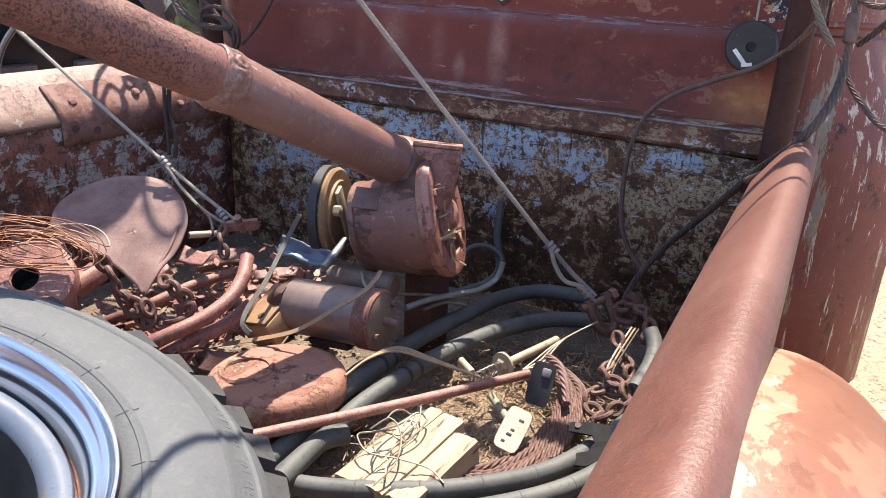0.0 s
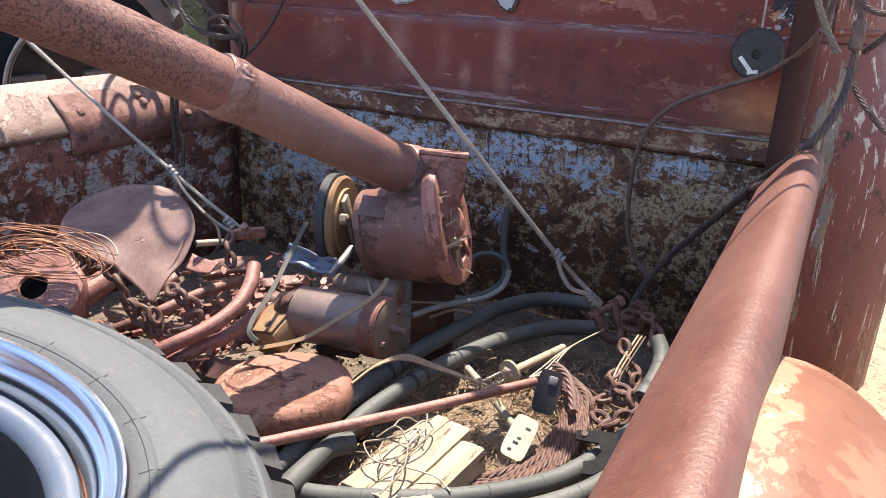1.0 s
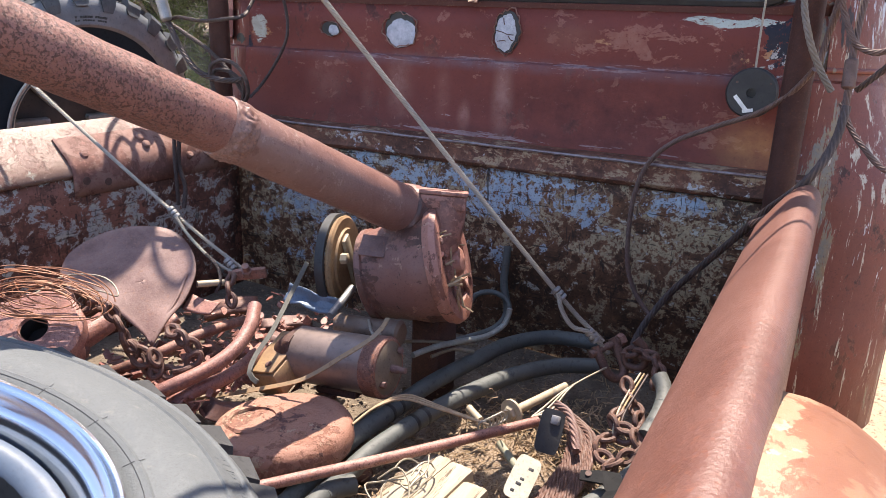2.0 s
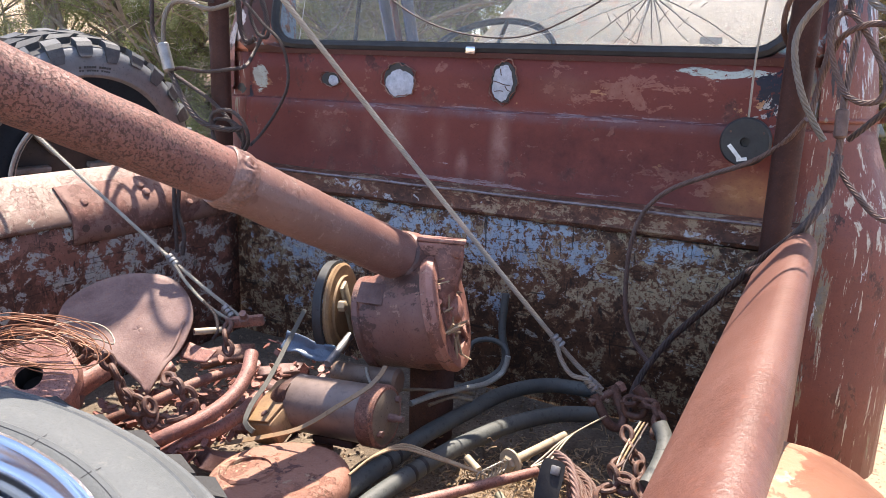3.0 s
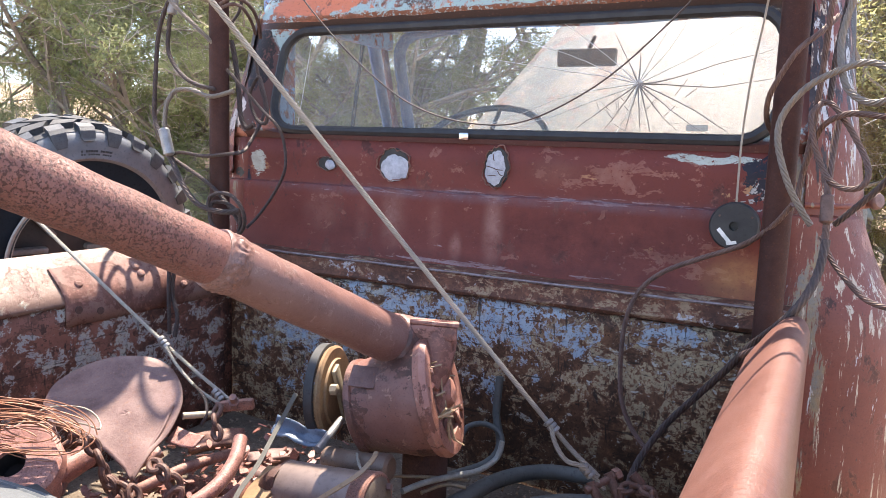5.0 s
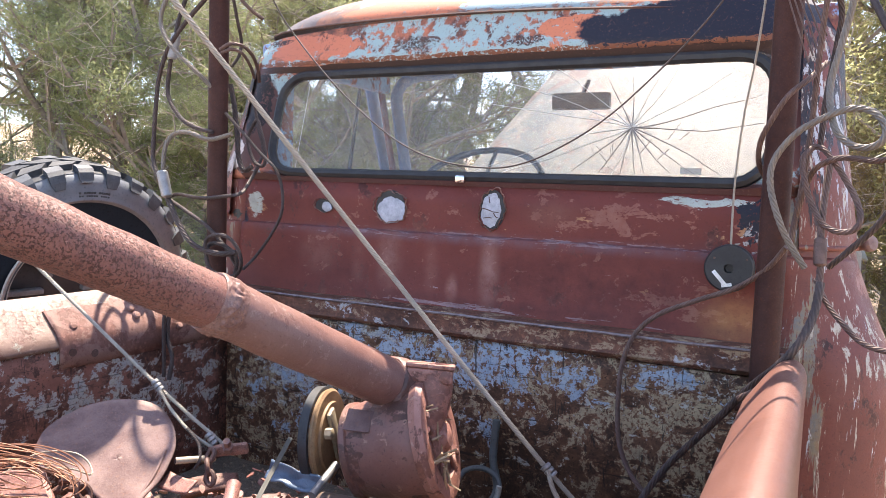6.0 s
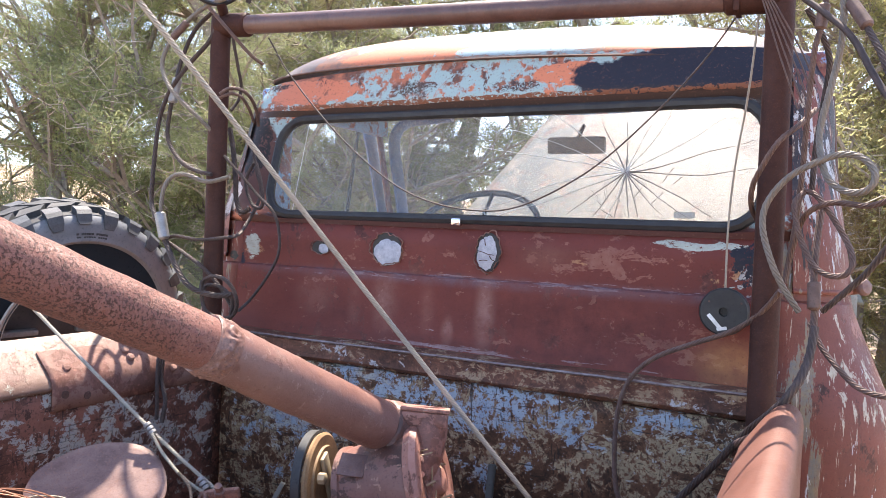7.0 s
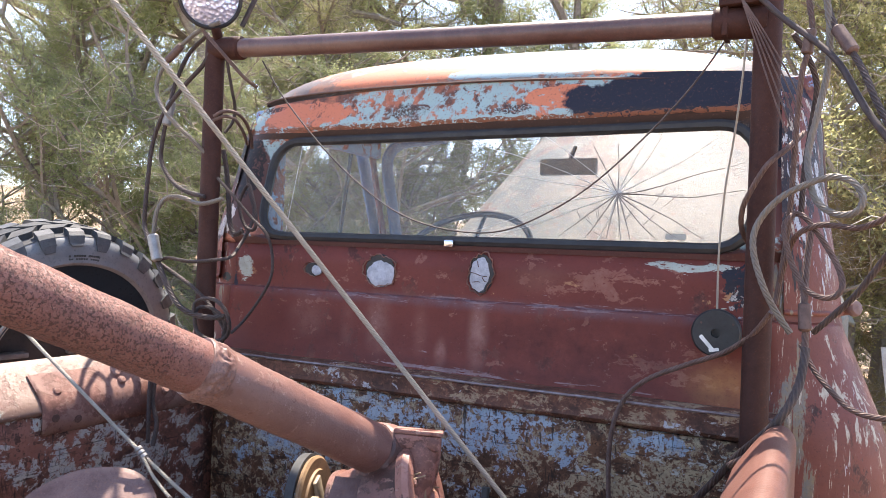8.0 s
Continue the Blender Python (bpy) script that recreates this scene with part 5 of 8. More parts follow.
    # what it stands on
    solo("side_step", Geo().box((-2.45, 1.2, 0.0), (-1.56, 2.3, 0.735), 0.03), M_RUST, "rusted steel side step under the mud tyre", "side step")
    return t


# Sidewall pale for dust and for the skylight on it, both in the colour.
M_SIDEWALL = plain("skylit_sidewall", (0.125, 0.136, 0.150), (0.175, 0.186, 0.20), 16, 0.42, 0, 0.2, 0.5)
M_MUDWALL = plain("dusty_lug", (0.052, 0.057, 0.064), (0.088, 0.093, 0.100), 26, 0.55, 0, 0.4, 0.4)
# Bead near-black blue: the shade inside and a sky tint, painted in.
M_BEAD = plain("shaded_bead", (0.010, 0.018, 0.027), (0.015, 0.024, 0.034), 16, 0.7, 0, 0.1, 0.12)
M_FLANGE = plain("pale_flange", (0.46, 0.45, 0.43), (0.30, 0.28, 0.26), 26, 0.45)
M_SPOKE = plain("dull_spoke", (0.26, 0.26, 0.25), (0.13, 0.12, 0.11), 20, 0.6)
M_MUDLUG = plain("tread_rubber", (0.046, 0.048, 0.052), (0.072, 0.075, 0.080), 20, 0.7, 0, 0.3, 0.25)
build_side_tyre()


# ---- wire ropes and hoses ----
M_WIRE = plain("grey_wire_rope", (0.27, 0.245, 0.205), (0.34, 0.315, 0.27), 60, 0.5, 0.3)
M_GREYROPE = plain("dull_grey_rope", (0.145, 0.125, 0.108), (0.19, 0.168, 0.143), 60, 0.5, 0.3)
M_BROWNWIRE = plain("brown_wire_rope", (0.085, 0.050, 0.042), (0.145, 0.09, 0.074), 60, 0.6, 0.2)
M_DARKWIRE = plain("dark_wire_rope", (0.035, 0.025, 0.024), (0.075, 0.05, 0.045), 60, 0.6, 0.1)
M_FERRULE = plain("pressed_ferrule", (0.30, 0.30, 0.30), (0.2, 0.195, 0.19), 40, 0.45, 0.5)
M_HOSE = plain("black_hose", (0.060, 0.066, 0.064), (0.100, 0.107, 0.101), 14, 0.65, 0, 0.3)


def rope(label, pts, r, mat, group="", kind="rope", step=0.004, name="wire_rope", category="wire rope"):
    if kind == "rope":
        g = Geo().sweep(spline(pts, step), r, 24, None, 6, 0.20, 0.075 / r)
    else:
        g = Geo().sweep(spline(pts, 0.012), r, 10)
    return solo(name, g, mat, label, category, group)


# main stay from the shackle to the boom's head, and the stay on the other side
HOOK = Vector((-0.304, 1.239, 0.918))
rope("tight grey wire rope running from a shackle to the boom", [HOOK + Vector((-0.012, 0, 0.02)), (-0.406, 1.229, 1.017), (-0.665, 1.085, 1.365), (-0.898, 0.76, 1.824), (-0.955, 0.686, 1.921)], 0.0044, M_WIRE, "boom stays")
rope("tight thin grey wire rope running down to an anchor plate", [(-0.916, 0.977, 1.03), (-1.076, 0.96, 1.124), (-1.383, 0.92, 1.337), (-1.63, 0.894, 1.511)], 0.0034, M_WIRE, "boom stays")
# Added rope, out of view, routed to cast the tyre's thin shadow line.
rope("unseen slack wire rope added overhead to shadow the spare tyre", [(-0.066, 1.38, 2.075), (-0.35, 1.12, 2.07), (-0.528, 0.865, 1.95), (-0.541, 0.765, 1.93), (-0.535, 0.685, 1.925), (-0.508, 0.615, 1.935), (-0.45, 0.505, 1.98), (-0.36, 0.105, 2.15), (-0.76, -0.30, 2.15), (-1.05, -0.06, 1.80)], 0.0050, M_WIRE, "boom stays")
rope("returned tail of the stay below its clamp", [(-0.403, 1.22, 1.021), (-0.39, 1.214, 0.991), (-0.368, 1.214, 0.965), (-0.339, 1.225, 0.955), HOOK], 0.0042, M_WIRE, "stay tails")
rope("doubled tail of the thin stay", [(-1.063, 0.953, 1.119), (-1.034, 0.954, 1.087), (-0.981, 0.954, 1.052), (-0.927, 0.96, 1.03)], 0.0030, M_WIRE, "stay tails")
rope("slack tail hanging from the thin stay", [(-0.992, 0.952, 1.061), (-0.96, 0.948, 1.04), (-0.943, 0.934, 1.018), (-0.947, 0.926, 1.003)], 0.003, M_DARKWIRE, "stay tails")


def clamp(at, way, r):
    c = thing("wire_clamp", "pale wire rope clamp with three turns", "wire clamp", at, "wire clamps")
    m = along(at, Vector(at) + Vector(way))
    for k in range(3):
        part("turn", Geo().lathe([(r * 1.2, -0.004), (r * 1.9, -0.003), (r * 2.0, 0.0), (r * 1.9, 0.003), (r * 1.2, 0.004)], 14, m @ Matrix.Translation((0, 0, (k - 1) * 0.0085)), closed=True), M_FERRULE, c)


clamp(Vector((-0.403, 1.227, 1.017)), Vector((-0.377, 1.232, 0.99)) - Vector((-0.43, 1.228, 1.041)), 0.0050)
clamp(Vector((-0.335, 1.232, 0.947)), Vector((-0.377, 1.232, 0.99)) - Vector((-0.43, 1.228, 1.041)), 0.0050)
clamp(Vector((-1.074, 0.958, 1.125)), Vector((-1.036, 0.957, 1.097)) - Vector((-1.106, 0.95, 1.162)), 0.0037)
clamp(Vector((-0.946, 0.965, 1.046)), Vector((-1.036, 0.957, 1.097)) - Vector((-1.106, 0.95, 1.162)), 0.0037)


def ferrule(a, b, r, mat=None, label="pressed metal ferrule on a wire rope"):
    a, b = Vector(a), Vector(b)
    ln = (b - a).length
    solo("ferrule", Geo().lathe([(r * 0.7, 0), (r, ln * 0.06), (r, ln * 0.94), (r * 0.7, ln)], 28, along(a, b)), mat or M_FERRULE, label, "ferrule", "ferrules")


# coils at the post on the fender side
G1 = "cable loops on the post"
rope("grey wire rope looped loosely round the post", [(0.01, 1.3, 1.949), (0.018, 1.3, 1.877), (0.016, 1.3, 1.815), (0.005, 1.3, 1.753), (-0.007, 1.3, 1.682), (0.003, 1.28, 1.622), (0.021, 1.27, 1.598), (0.044, 1.26, 1.589), (0.064, 1.25, 1.596), (0.069, 1.25, 1.617), (0.054, 1.26, 1.64), (0.027, 1.27, 1.648), (-0.009, 1.28, 1.637), (-0.049, 1.29, 1.613), (-0.078, 1.3, 1.573), (-0.082, 1.3, 1.532), (-0.066, 1.3, 1.477), (-0.047, 1.31, 1.437), (-0.024, 1.32, 1.401)], 0.0051, M_GREYROPE, G1)
rope("brown wire rope wrapped across the post", [(-0.014, 1.36, 1.732), (-0.037, 1.33, 1.703), (-0.066, 1.32, 1.675), (-0.091, 1.33, 1.633), (-0.105, 1.35, 1.602), (-0.107, 1.38, 1.569), (-0.095, 1.43, 1.539)], 0.0045, M_BROWNWIRE, G1)
rope("brown wire rope reaching out past the cab", [(0.11, 1.2, 1.591), (0.085, 1.22, 1.576), (0.062, 1.24, 1.569), (0.035, 1.26, 1.573), (0.011, 1.28, 1.574), (-0.015, 1.3, 1.562), (-0.029, 1.33, 1.539), (-0.044, 1.36, 1.482)], 0.0045, M_BROWNWIRE, G1)
rope("brown wire rope in a hanging loop", [(-0.025, 1.32, 1.593), (-0.038, 1.31, 1.574), (-0.032, 1.3, 1.538), (-0.024, 1.3, 1.513), (-0.007, 1.29, 1.479), (0.014, 1.28, 1.464), (0.036, 1.27, 1.465), (0.047, 1.27, 1.481), (0.042, 1.28, 1.507), (0.028, 1.29, 1.535), (0.009, 1.3, 1.566), (-0.009, 1.31, 1.589), (-0.025, 1.33, 1.596)], 0.0045, M_BROWNWIRE, G1)
rope("dark wire rope slanting up from the rail", [(0.116, 1.18, 1.555), (0.095, 1.21, 1.522), (0.065, 1.24, 1.472), (0.032, 1.27, 1.432), (0.01, 1.29, 1.407)], 0.0047, M_DARKWIRE, G1)
rope("heavy brown wire rope hanging to the rail", [(0.002, 1.33, 1.576), (-0.003, 1.31, 1.512), (-0.004, 1.29, 1.45), (-0.001, 1.28, 1.398), (-0.004, 1.27, 1.346), (-0.016, 1.26, 1.307), (-0.038, 1.24, 1.26), (-0.066, 1.25, 1.218), (-0.105, 1.28, 1.183)], 0.0053, M_BROWNWIRE, G1)
ferrule((-0.004, 1.285, 1.452), (-0.002, 1.275, 1.409), 0.0095, M_BROWNWIRE, "rusted ferrule on a wire rope")
rope("brown rope trailing over the cab corner", [(-0.007, 1.3, 1.386), (0.012, 1.28, 1.351), (0.034, 1.26, 1.326), (0.059, 1.25, 1.303), (0.087, 1.24, 1.295), (0.121, 1.22, 1.298)], 0.0043, M_BROWNWIRE, G1)
rope("dark wire rope hanging beside the post", [(-0.017, 1.33, 1.962), (-0.008, 1.32, 1.899), (-0.012, 1.32, 1.858), (-0.02, 1.32, 1.822), (-0.024, 1.33, 1.769), (-0.027, 1.34, 1.706), (-0.03, 1.35, 1.633), (-0.036, 1.36, 1.548), (-0.049, 1.36, 1.444)], 0.0045, M_BROWNWIRE, G1)
ferrule((-0.009, 1.318, 1.892), (-0.014, 1.318, 1.852), 0.009, M_BROWNWIRE, "rusted ferrule on a wire rope")
rope("dark hose slanting away from the post", [(-0.094, 1.34, 1.966), (-0.051, 1.33, 1.917), (-0.011, 1.31, 1.877), (0.03, 1.28, 1.827), (0.059, 1.25, 1.764), (0.077, 1.23, 1.728), (0.108, 1.2, 1.674)], 0.0051, M_DARKWIRE, G1, "hose", name="hose", category="hose")
rope("dark wire rope with a long ferrule", [(0.004, 1.31, 1.962), (0.022, 1.3, 1.894), (0.042, 1.28, 1.853), (0.065, 1.25, 1.8), (0.079, 1.23, 1.757), (0.097, 1.21, 1.712)], 0.0048, M_DARKWIRE, G1)
ferrule((0.027, 1.292, 1.883), (0.051, 1.268, 1.837), 0.0098, M_BROWNWIRE, "rusted ferrule on a wire rope")
rope("dark rope end tucked behind the post", [(-0.036, 1.36, 1.899), (-0.014, 1.38, 1.864), (0.001, 1.4, 1.82), (-0.004, 1.41, 1.759), (-0.013, 1.41, 1.677), (-0.016, 1.41, 1.599)], 0.0048, M_DARKWIRE, G1)
for k in range(5):
    rope("thin loose wire strung from the crossbar", [(-0.119, 1.345, 1.966), Vector((-0.101, 1.34, 1.909)) + Vector((0.004 * k, 0, 0)), Vector((-0.069, 1.335, 1.81)) + Vector((0.007 * k, 0, 0.004 * k)), Vector((-0.041, 1.335, 1.729)) + Vector((0.006 * k, 0.0, 0.01 * k))], 0.0014, M_BROWNWIRE, "thin wires", "wire", name="thin_wire", category="wire")

# cables that hang against the bed's front wall
rope("brown wire rope drooping over the front wall", [(-0.053, 1.33, 1.432), (-0.083, 1.36, 1.391), (-0.131, 1.39, 1.352), (-0.202, 1.41, 1.319), (-0.268, 1.42, 1.285), (-0.311, 1.43, 1.242), (-0.332, 1.43, 1.184), (-0.337, 1.43, 1.11), (-0.329, 1.42, 1.032), (-0.305, 1.41, 0.98), (-0.27, 1.39, 0.949)], 0.0046, M_BROWNWIRE, "cables on the front wall")
rope("heavy dark wire rope lying across the rail into the bed", [(0.001, 1.25, 1.386), (-0.006, 1.23, 1.335), (-0.023, 1.21, 1.294), (-0.05, 1.22, 1.255), (-0.087, 1.27, 1.208), (-0.13, 1.32, 1.145), (-0.178, 1.36, 1.079), (-0.233, 1.38, 1.006), (-0.268, 1.36, 0.946), (-0.281, 1.33, 0.906), (-0.28, 1.3, 0.871)], 0.0062, M_DARKWIRE, "cables on the front wall")
rope("black rubber tube standing against the front wall", [(-0.596, 1.44, 1.019), (-0.596, 1.43, 0.937), (-0.576, 1.41, 0.881), (-0.591, 1.38, 0.848), (-0.636, 1.3, 0.84), (-0.686, 1.22, 0.832)], 0.0085, M_HOSE, "", "hose", name="rubber_tube", category="tube")
rope("dark cable loop behind the winch", [(-0.652, 1.36, 0.881), (-0.649, 1.4, 0.908), (-0.61, 1.41, 0.919), (-0.57, 1.4, 0.906), (-0.562, 1.37, 0.872), (-0.58, 1.32, 0.857)], 0.006, M_HOSE, "", "hose", name="cable", category="cable")

# coils at the other post
G2 = "cable loops on the far post"
rope("grey wire rope looping out from the far post", [(-1.294, 1.34, 2.044), (-1.334, 1.33, 2.031), (-1.373, 1.32, 2.008), (-1.417, 1.31, 1.967), (-1.444, 1.3, 1.925), (-1.455, 1.3, 1.882), (-1.431, 1.3, 1.836), (-1.398, 1.31, 1.8), (-1.37, 1.33, 1.768), (-1.348, 1.36, 1.734)], 0.0051, M_GREYROPE, G2)
ferrule((-1.391, 1.315, 1.991), (-1.428, 1.305, 1.953), 0.009, M_BROWNWIRE, "rusted ferrule on a wire rope")
rope("dark wire rope in a long hanging loop", [(-1.329, 1.36, 2.012), (-1.36, 1.36, 1.956), (-1.408, 1.35, 1.906), (-1.452, 1.34, 1.854), (-1.483, 1.34, 1.813), (-1.506, 1.34, 1.757), (-1.516, 1.34, 1.685), (-1.523, 1.34, 1.599), (-1.522, 1.34, 1.548), (-1.486, 1.33, 1.499), (-1.447, 1.32, 1.45)], 0.0053, M_DARKWIRE, G2)
rope("dark wire rope with a pale ferrule", [(-1.359, 1.37, 2.031), (-1.423, 1.37, 1.987), (-1.457, 1.36, 1.909), (-1.466, 1.35, 1.836), (-1.48, 1.35, 1.779), (-1.483, 1.35, 1.714), (-1.44, 1.35, 1.66), (-1.389, 1.35, 1.635), (-1.332, 1.35, 1.624)], 0.0051, M_DARKWIRE, G2)
ferrule((-1.459, 1.353, 1.867), (-1.47, 1.348, 1.804), 0.0115, None)
rope("grey wire rope bent round beside the far post", [(-1.262, 1.34, 1.618), (-1.324, 1.33, 1.605), (-1.38, 1.32, 1.62), (-1.429, 1.32, 1.617), (-1.447, 1.31, 1.587), (-1.455, 1.31, 1.545), (-1.455, 1.31, 1.513)], 0.0053, M_GREYROPE, G2)
ferrule((-1.46, 1.31, 1.527), (-1.44, 1.31, 1.462), 0.0135, None)
rope("dark wire rope crossing in front of the far post", [(-1.449, 1.32, 1.462), (-1.424, 1.33, 1.47), (-1.348, 1.33, 1.464), (-1.272, 1.33, 1.471), (-1.252, 1.36, 1.479), (-1.281, 1.42, 1.503), (-1.281, 1.46, 1.556), (-1.279, 1.47, 1.595), (-1.296, 1.47, 1.646), (-1.31, 1.47, 1.704)], 0.0043, M_DARKWIRE, G2)
rope("dark wire rope curling down from a ferrule", [(-1.458, 1.33, 1.457), (-1.395, 1.33, 1.429), (-1.341, 1.34, 1.397), (-1.294, 1.35, 1.354), (-1.259, 1.36, 1.302)], 0.0047, M_DARKWIRE, G2)
rope("heavy dark rope curling into the bed corner", [(-1.451, 1.32, 1.464), (-1.402, 1.31, 1.401), (-1.362, 1.31, 1.358), (-1.327, 1.32, 1.339), (-1.279, 1.33, 1.333), (-1.242, 1.34, 1.338)], 0.0066, M_DARKWIRE, G2)
rope("coiled dark wire rope at the foot of the post", [(-1.323, 1.32, 1.333), (-1.319, 1.32, 1.364), (-1.289, 1.32, 1.378), (-1.252, 1.32, 1.375), (-1.23, 1.33, 1.35), (-1.227, 1.34, 1.313), (-1.252, 1.35, 1.283), (-1.285, 1.34, 1.278), (-1.317, 1.33, 1.295), (-1.329, 1.33, 1.33), (-1.326, 1.34, 1.353), (-1.279, 1.34, 1.352), (-1.251, 1.35, 1.321), (-1.268, 1.36, 1.267)], 0.0047, M_DARKWIRE, G2)
rope("brown wire rope looped over the cab corner", [(-1.303, 1.34, 1.817), (-1.281, 1.35, 1.831), (-1.269, 1.38, 1.831), (-1.274, 1.42, 1.816), (-1.291, 1.46, 1.789), (-1.312, 1.49, 1.763)], 0.0043, M_BROWNWIRE, G2)
rope("brown wire rope looped over the cab corner", [(-1.306, 1.34, 1.807), (-1.277, 1.35, 1.818), (-1.263, 1.37, 1.813), (-1.273, 1.41, 1.792), (-1.292, 1.45, 1.766)], 0.0039, M_BROWNWIRE, G2)
rope("dark wire hanging behind the far post", [(-1.305, 1.37, 1.998), (-1.301, 1.38, 1.945), (-1.304, 1.4, 1.893), (-1.311, 1.42, 1.855), (-1.316, 1.42, 1.82), (-1.322, 1.4, 1.788)], 0.0039, M_DARKWIRE, G2)
rope("dark wire rope doubled in an oval beside the window", [(-1.261, 1.43, 1.659), (-1.274, 1.43, 1.654), (-1.294, 1.43, 1.609), (-1.271, 1.43, 1.557), (-1.241, 1.43, 1.550), (-1.239, 1.43, 1.589), (-1.261, 1.43, 1.659)], 0.0044, M_DARKWIRE, G2)
rope("thick dark cable hanging behind the far post", [(-1.344, 1.42, 1.748), (-1.331, 1.42, 1.698), (-1.319, 1.42, 1.621), (-1.314, 1.42, 1.568), (-1.296, 1.42, 1.536), (-1.270, 1.42, 1.544)], 0.0062, M_DARKWIRE, G2)
rope("dark cable hanging in front of the rear panel", [(-1.302, 1.36, 1.671), (-1.26, 1.38, 1.621), (-1.226, 1.4, 1.577), (-1.188, 1.41, 1.541), (-1.175, 1.42, 1.495), (-1.174, 1.42, 1.437), (-1.205, 1.42, 1.381), (-1.245, 1.41, 1.324), (-1.259, 1.38, 1.293)], 0.0037, M_DARKWIRE, G2)
rope("dark wire rope hanging down by the side wall", [(-1.339, 1.228, 1.263), (-1.339, 1.228, 1.209), (-1.346, 1.228, 1.143), (-1.331, 1.228, 1.093), (-1.330, 1.219, 1.042)], 0.0050, M_DARKWIRE, G2)
rope("dark wire rope hanging down by the side wall", [(-1.341, 1.216, 1.268), (-1.341, 1.216, 1.222), (-1.345, 1.216, 1.159), (-1.344, 1.216, 1.094), (-1.344, 1.216, 1.048)], 0.0045, M_DARKWIRE, G2)
rope("tight brown cable running up beside the lamp", [(-1.338, 1.33, 2.025), (-1.286, 1.34, 1.972), (-1.243, 1.37, 1.917), (-1.224, 1.4, 1.895)], 0.0043, M_BROWNWIRE, G2)

# thin wires over the window
rope("thin slack wire sagging across the rear window", [(-1.184, 1.37, 1.949), (-1.128, 1.38, 1.864), (-1.033, 1.39, 1.759), (-0.941, 1.4, 1.675), (-0.84, 1.41, 1.604), (-0.744, 1.42, 1.567), (-0.636, 1.42, 1.554), (-0.553, 1.42, 1.565), (-0.455, 1.41, 1.607), (-0.369, 1.4, 1.662), (-0.274, 1.39, 1.747), (-0.209, 1.38, 1.814), (-0.165, 1.37, 1.869), (-0.147, 1.37, 1.897)], 0.0017, M_DARKWIRE, "thin wires", "wire", name="thin_wire", category="wire")
rope("thin wire hanging from the crossbar to a round weight", [(-0.111, 1.385, 1.903), (-0.119, 1.4, 1.818), (-0.129, 1.42, 1.741), (-0.143, 1.44, 1.651), (-0.152, 1.455, 1.537), (-0.152, 1.458, 1.416)], 0.0020, M_WIRE, "thin wires", "wire", name="thin_wire", category="wire")


def build_weight():
    c = Vector((-0.152, 1.455, 1.38))
    w = thing("round_weight", "black round weight with a bored middle, hanging on a wire", "weight", c)
    m = Matrix(((1, 0, 0, c.x), (0, 0, -1, c.y + 0.018), (0, 1, 0, c.z), (0, 0, 0, 1)))
    part("body", Geo().lathe([(0.008, 0.0), (0.041, 0.0), (0.044, 0.004), (0.044, 0.022), (0.041, 0.026), (0.0085, 0.026), (0.008, 0.02)], 56, m, closed=True), M_SEAL, w)
    part("paper_label", Geo().box((-0.016, -0.0035, 0.0262), (0.016, 0.0035, 0.0266), 0, m @ pose(-0.016, -0.018, 0, 0, 0, -48)), M_LABEL, w, "white paper label strip")
    part("paper_label", Geo().box((-0.009, -0.003, 0.0262), (0.009, 0.003, 0.0266), 0, m @ pose(-0.002, -0.031, 0, 0, 0, 12)), M_LABEL, w)
    part("bore", Geo().lathe([(0.0082, 0.0), (0.0082, 0.012), (0, 0.012)], 20, m), M_SEAL, w)
    for dx in (-0.026, 0.03):
        part("bolt_hole", Geo().lathe([(0.0022, 0.0), (0.0022, 0.0264), (0, 0.0264)], 10, m @ Matrix.Translation((dx, 0.018, 0))), M_DARKRUST, w)


M_LABEL = plain("white_paper", (0.8, 0.8, 0.78), (0.6, 0.6, 0.58), 60, 0.7)
build_weight()


def build_lamp():
    c = Vector((-1.312, 1.322, 2.102))
    eye = Vector((0.0, 0.0, 1.5))
    l = thing("work_lamp", "round sealed-beam work lamp with a black housing on the frame", "work lamp", c)
    m = along(c, c + (eye - c) * 0.5 + Vector((0.05, 0, -0.05)))
    part("housing", Geo().lathe([(0, -0.07), (0.03, -0.065), (0.055, -0.03), (0.072, 0.0), (0.075, 0.012), (0.070, 0.016), (0.066, 0.012)], 48, m, caps=False), M_SEAL, l)
    n = Nodes("lamp_glass")
    lens = n.done(n.mix(n.voronoi(110, 0.0, 0.7), (0.74, 0.80, 0.95), (0.45, 0.50, 0.68)), 0.15, 0.6)
    n.bump(n.voronoi(110, 0.0, 0.8), 0.7, 0.004)
    part("lens", Geo().lathe([(0.067, 0.010), (0.055, 0.015), (0.03, 0.020), (0.0, 0.022)], 48, m, caps=False), lens, l, "ribbed clear lens")
    part("bracket", Geo().sweep([c - Vector((0, -0.02, 0.064)), c - Vector((0.015, -0.05, 0.09))], 0.012, 12), M_POST, l)


build_lamp()
rope("dark cable looping up behind the work lamp", [(-1.33, 1.37, 2.09), (-1.325, 1.42, 2.16), (-1.30, 1.45, 2.235), (-1.283, 1.45, 2.275), (-1.255, 1.45, 2.318), (-1.216, 1.45, 2.33), (-1.186, 1.45, 2.308), (-1.178, 1.45, 2.262), (-1.20, 1.44, 2.205), (-1.245, 1.42, 2.14), (-1.28, 1.40, 2.05)], 0.0062, M_DARKWIRE, "", "hose", name="cable", category="cable")


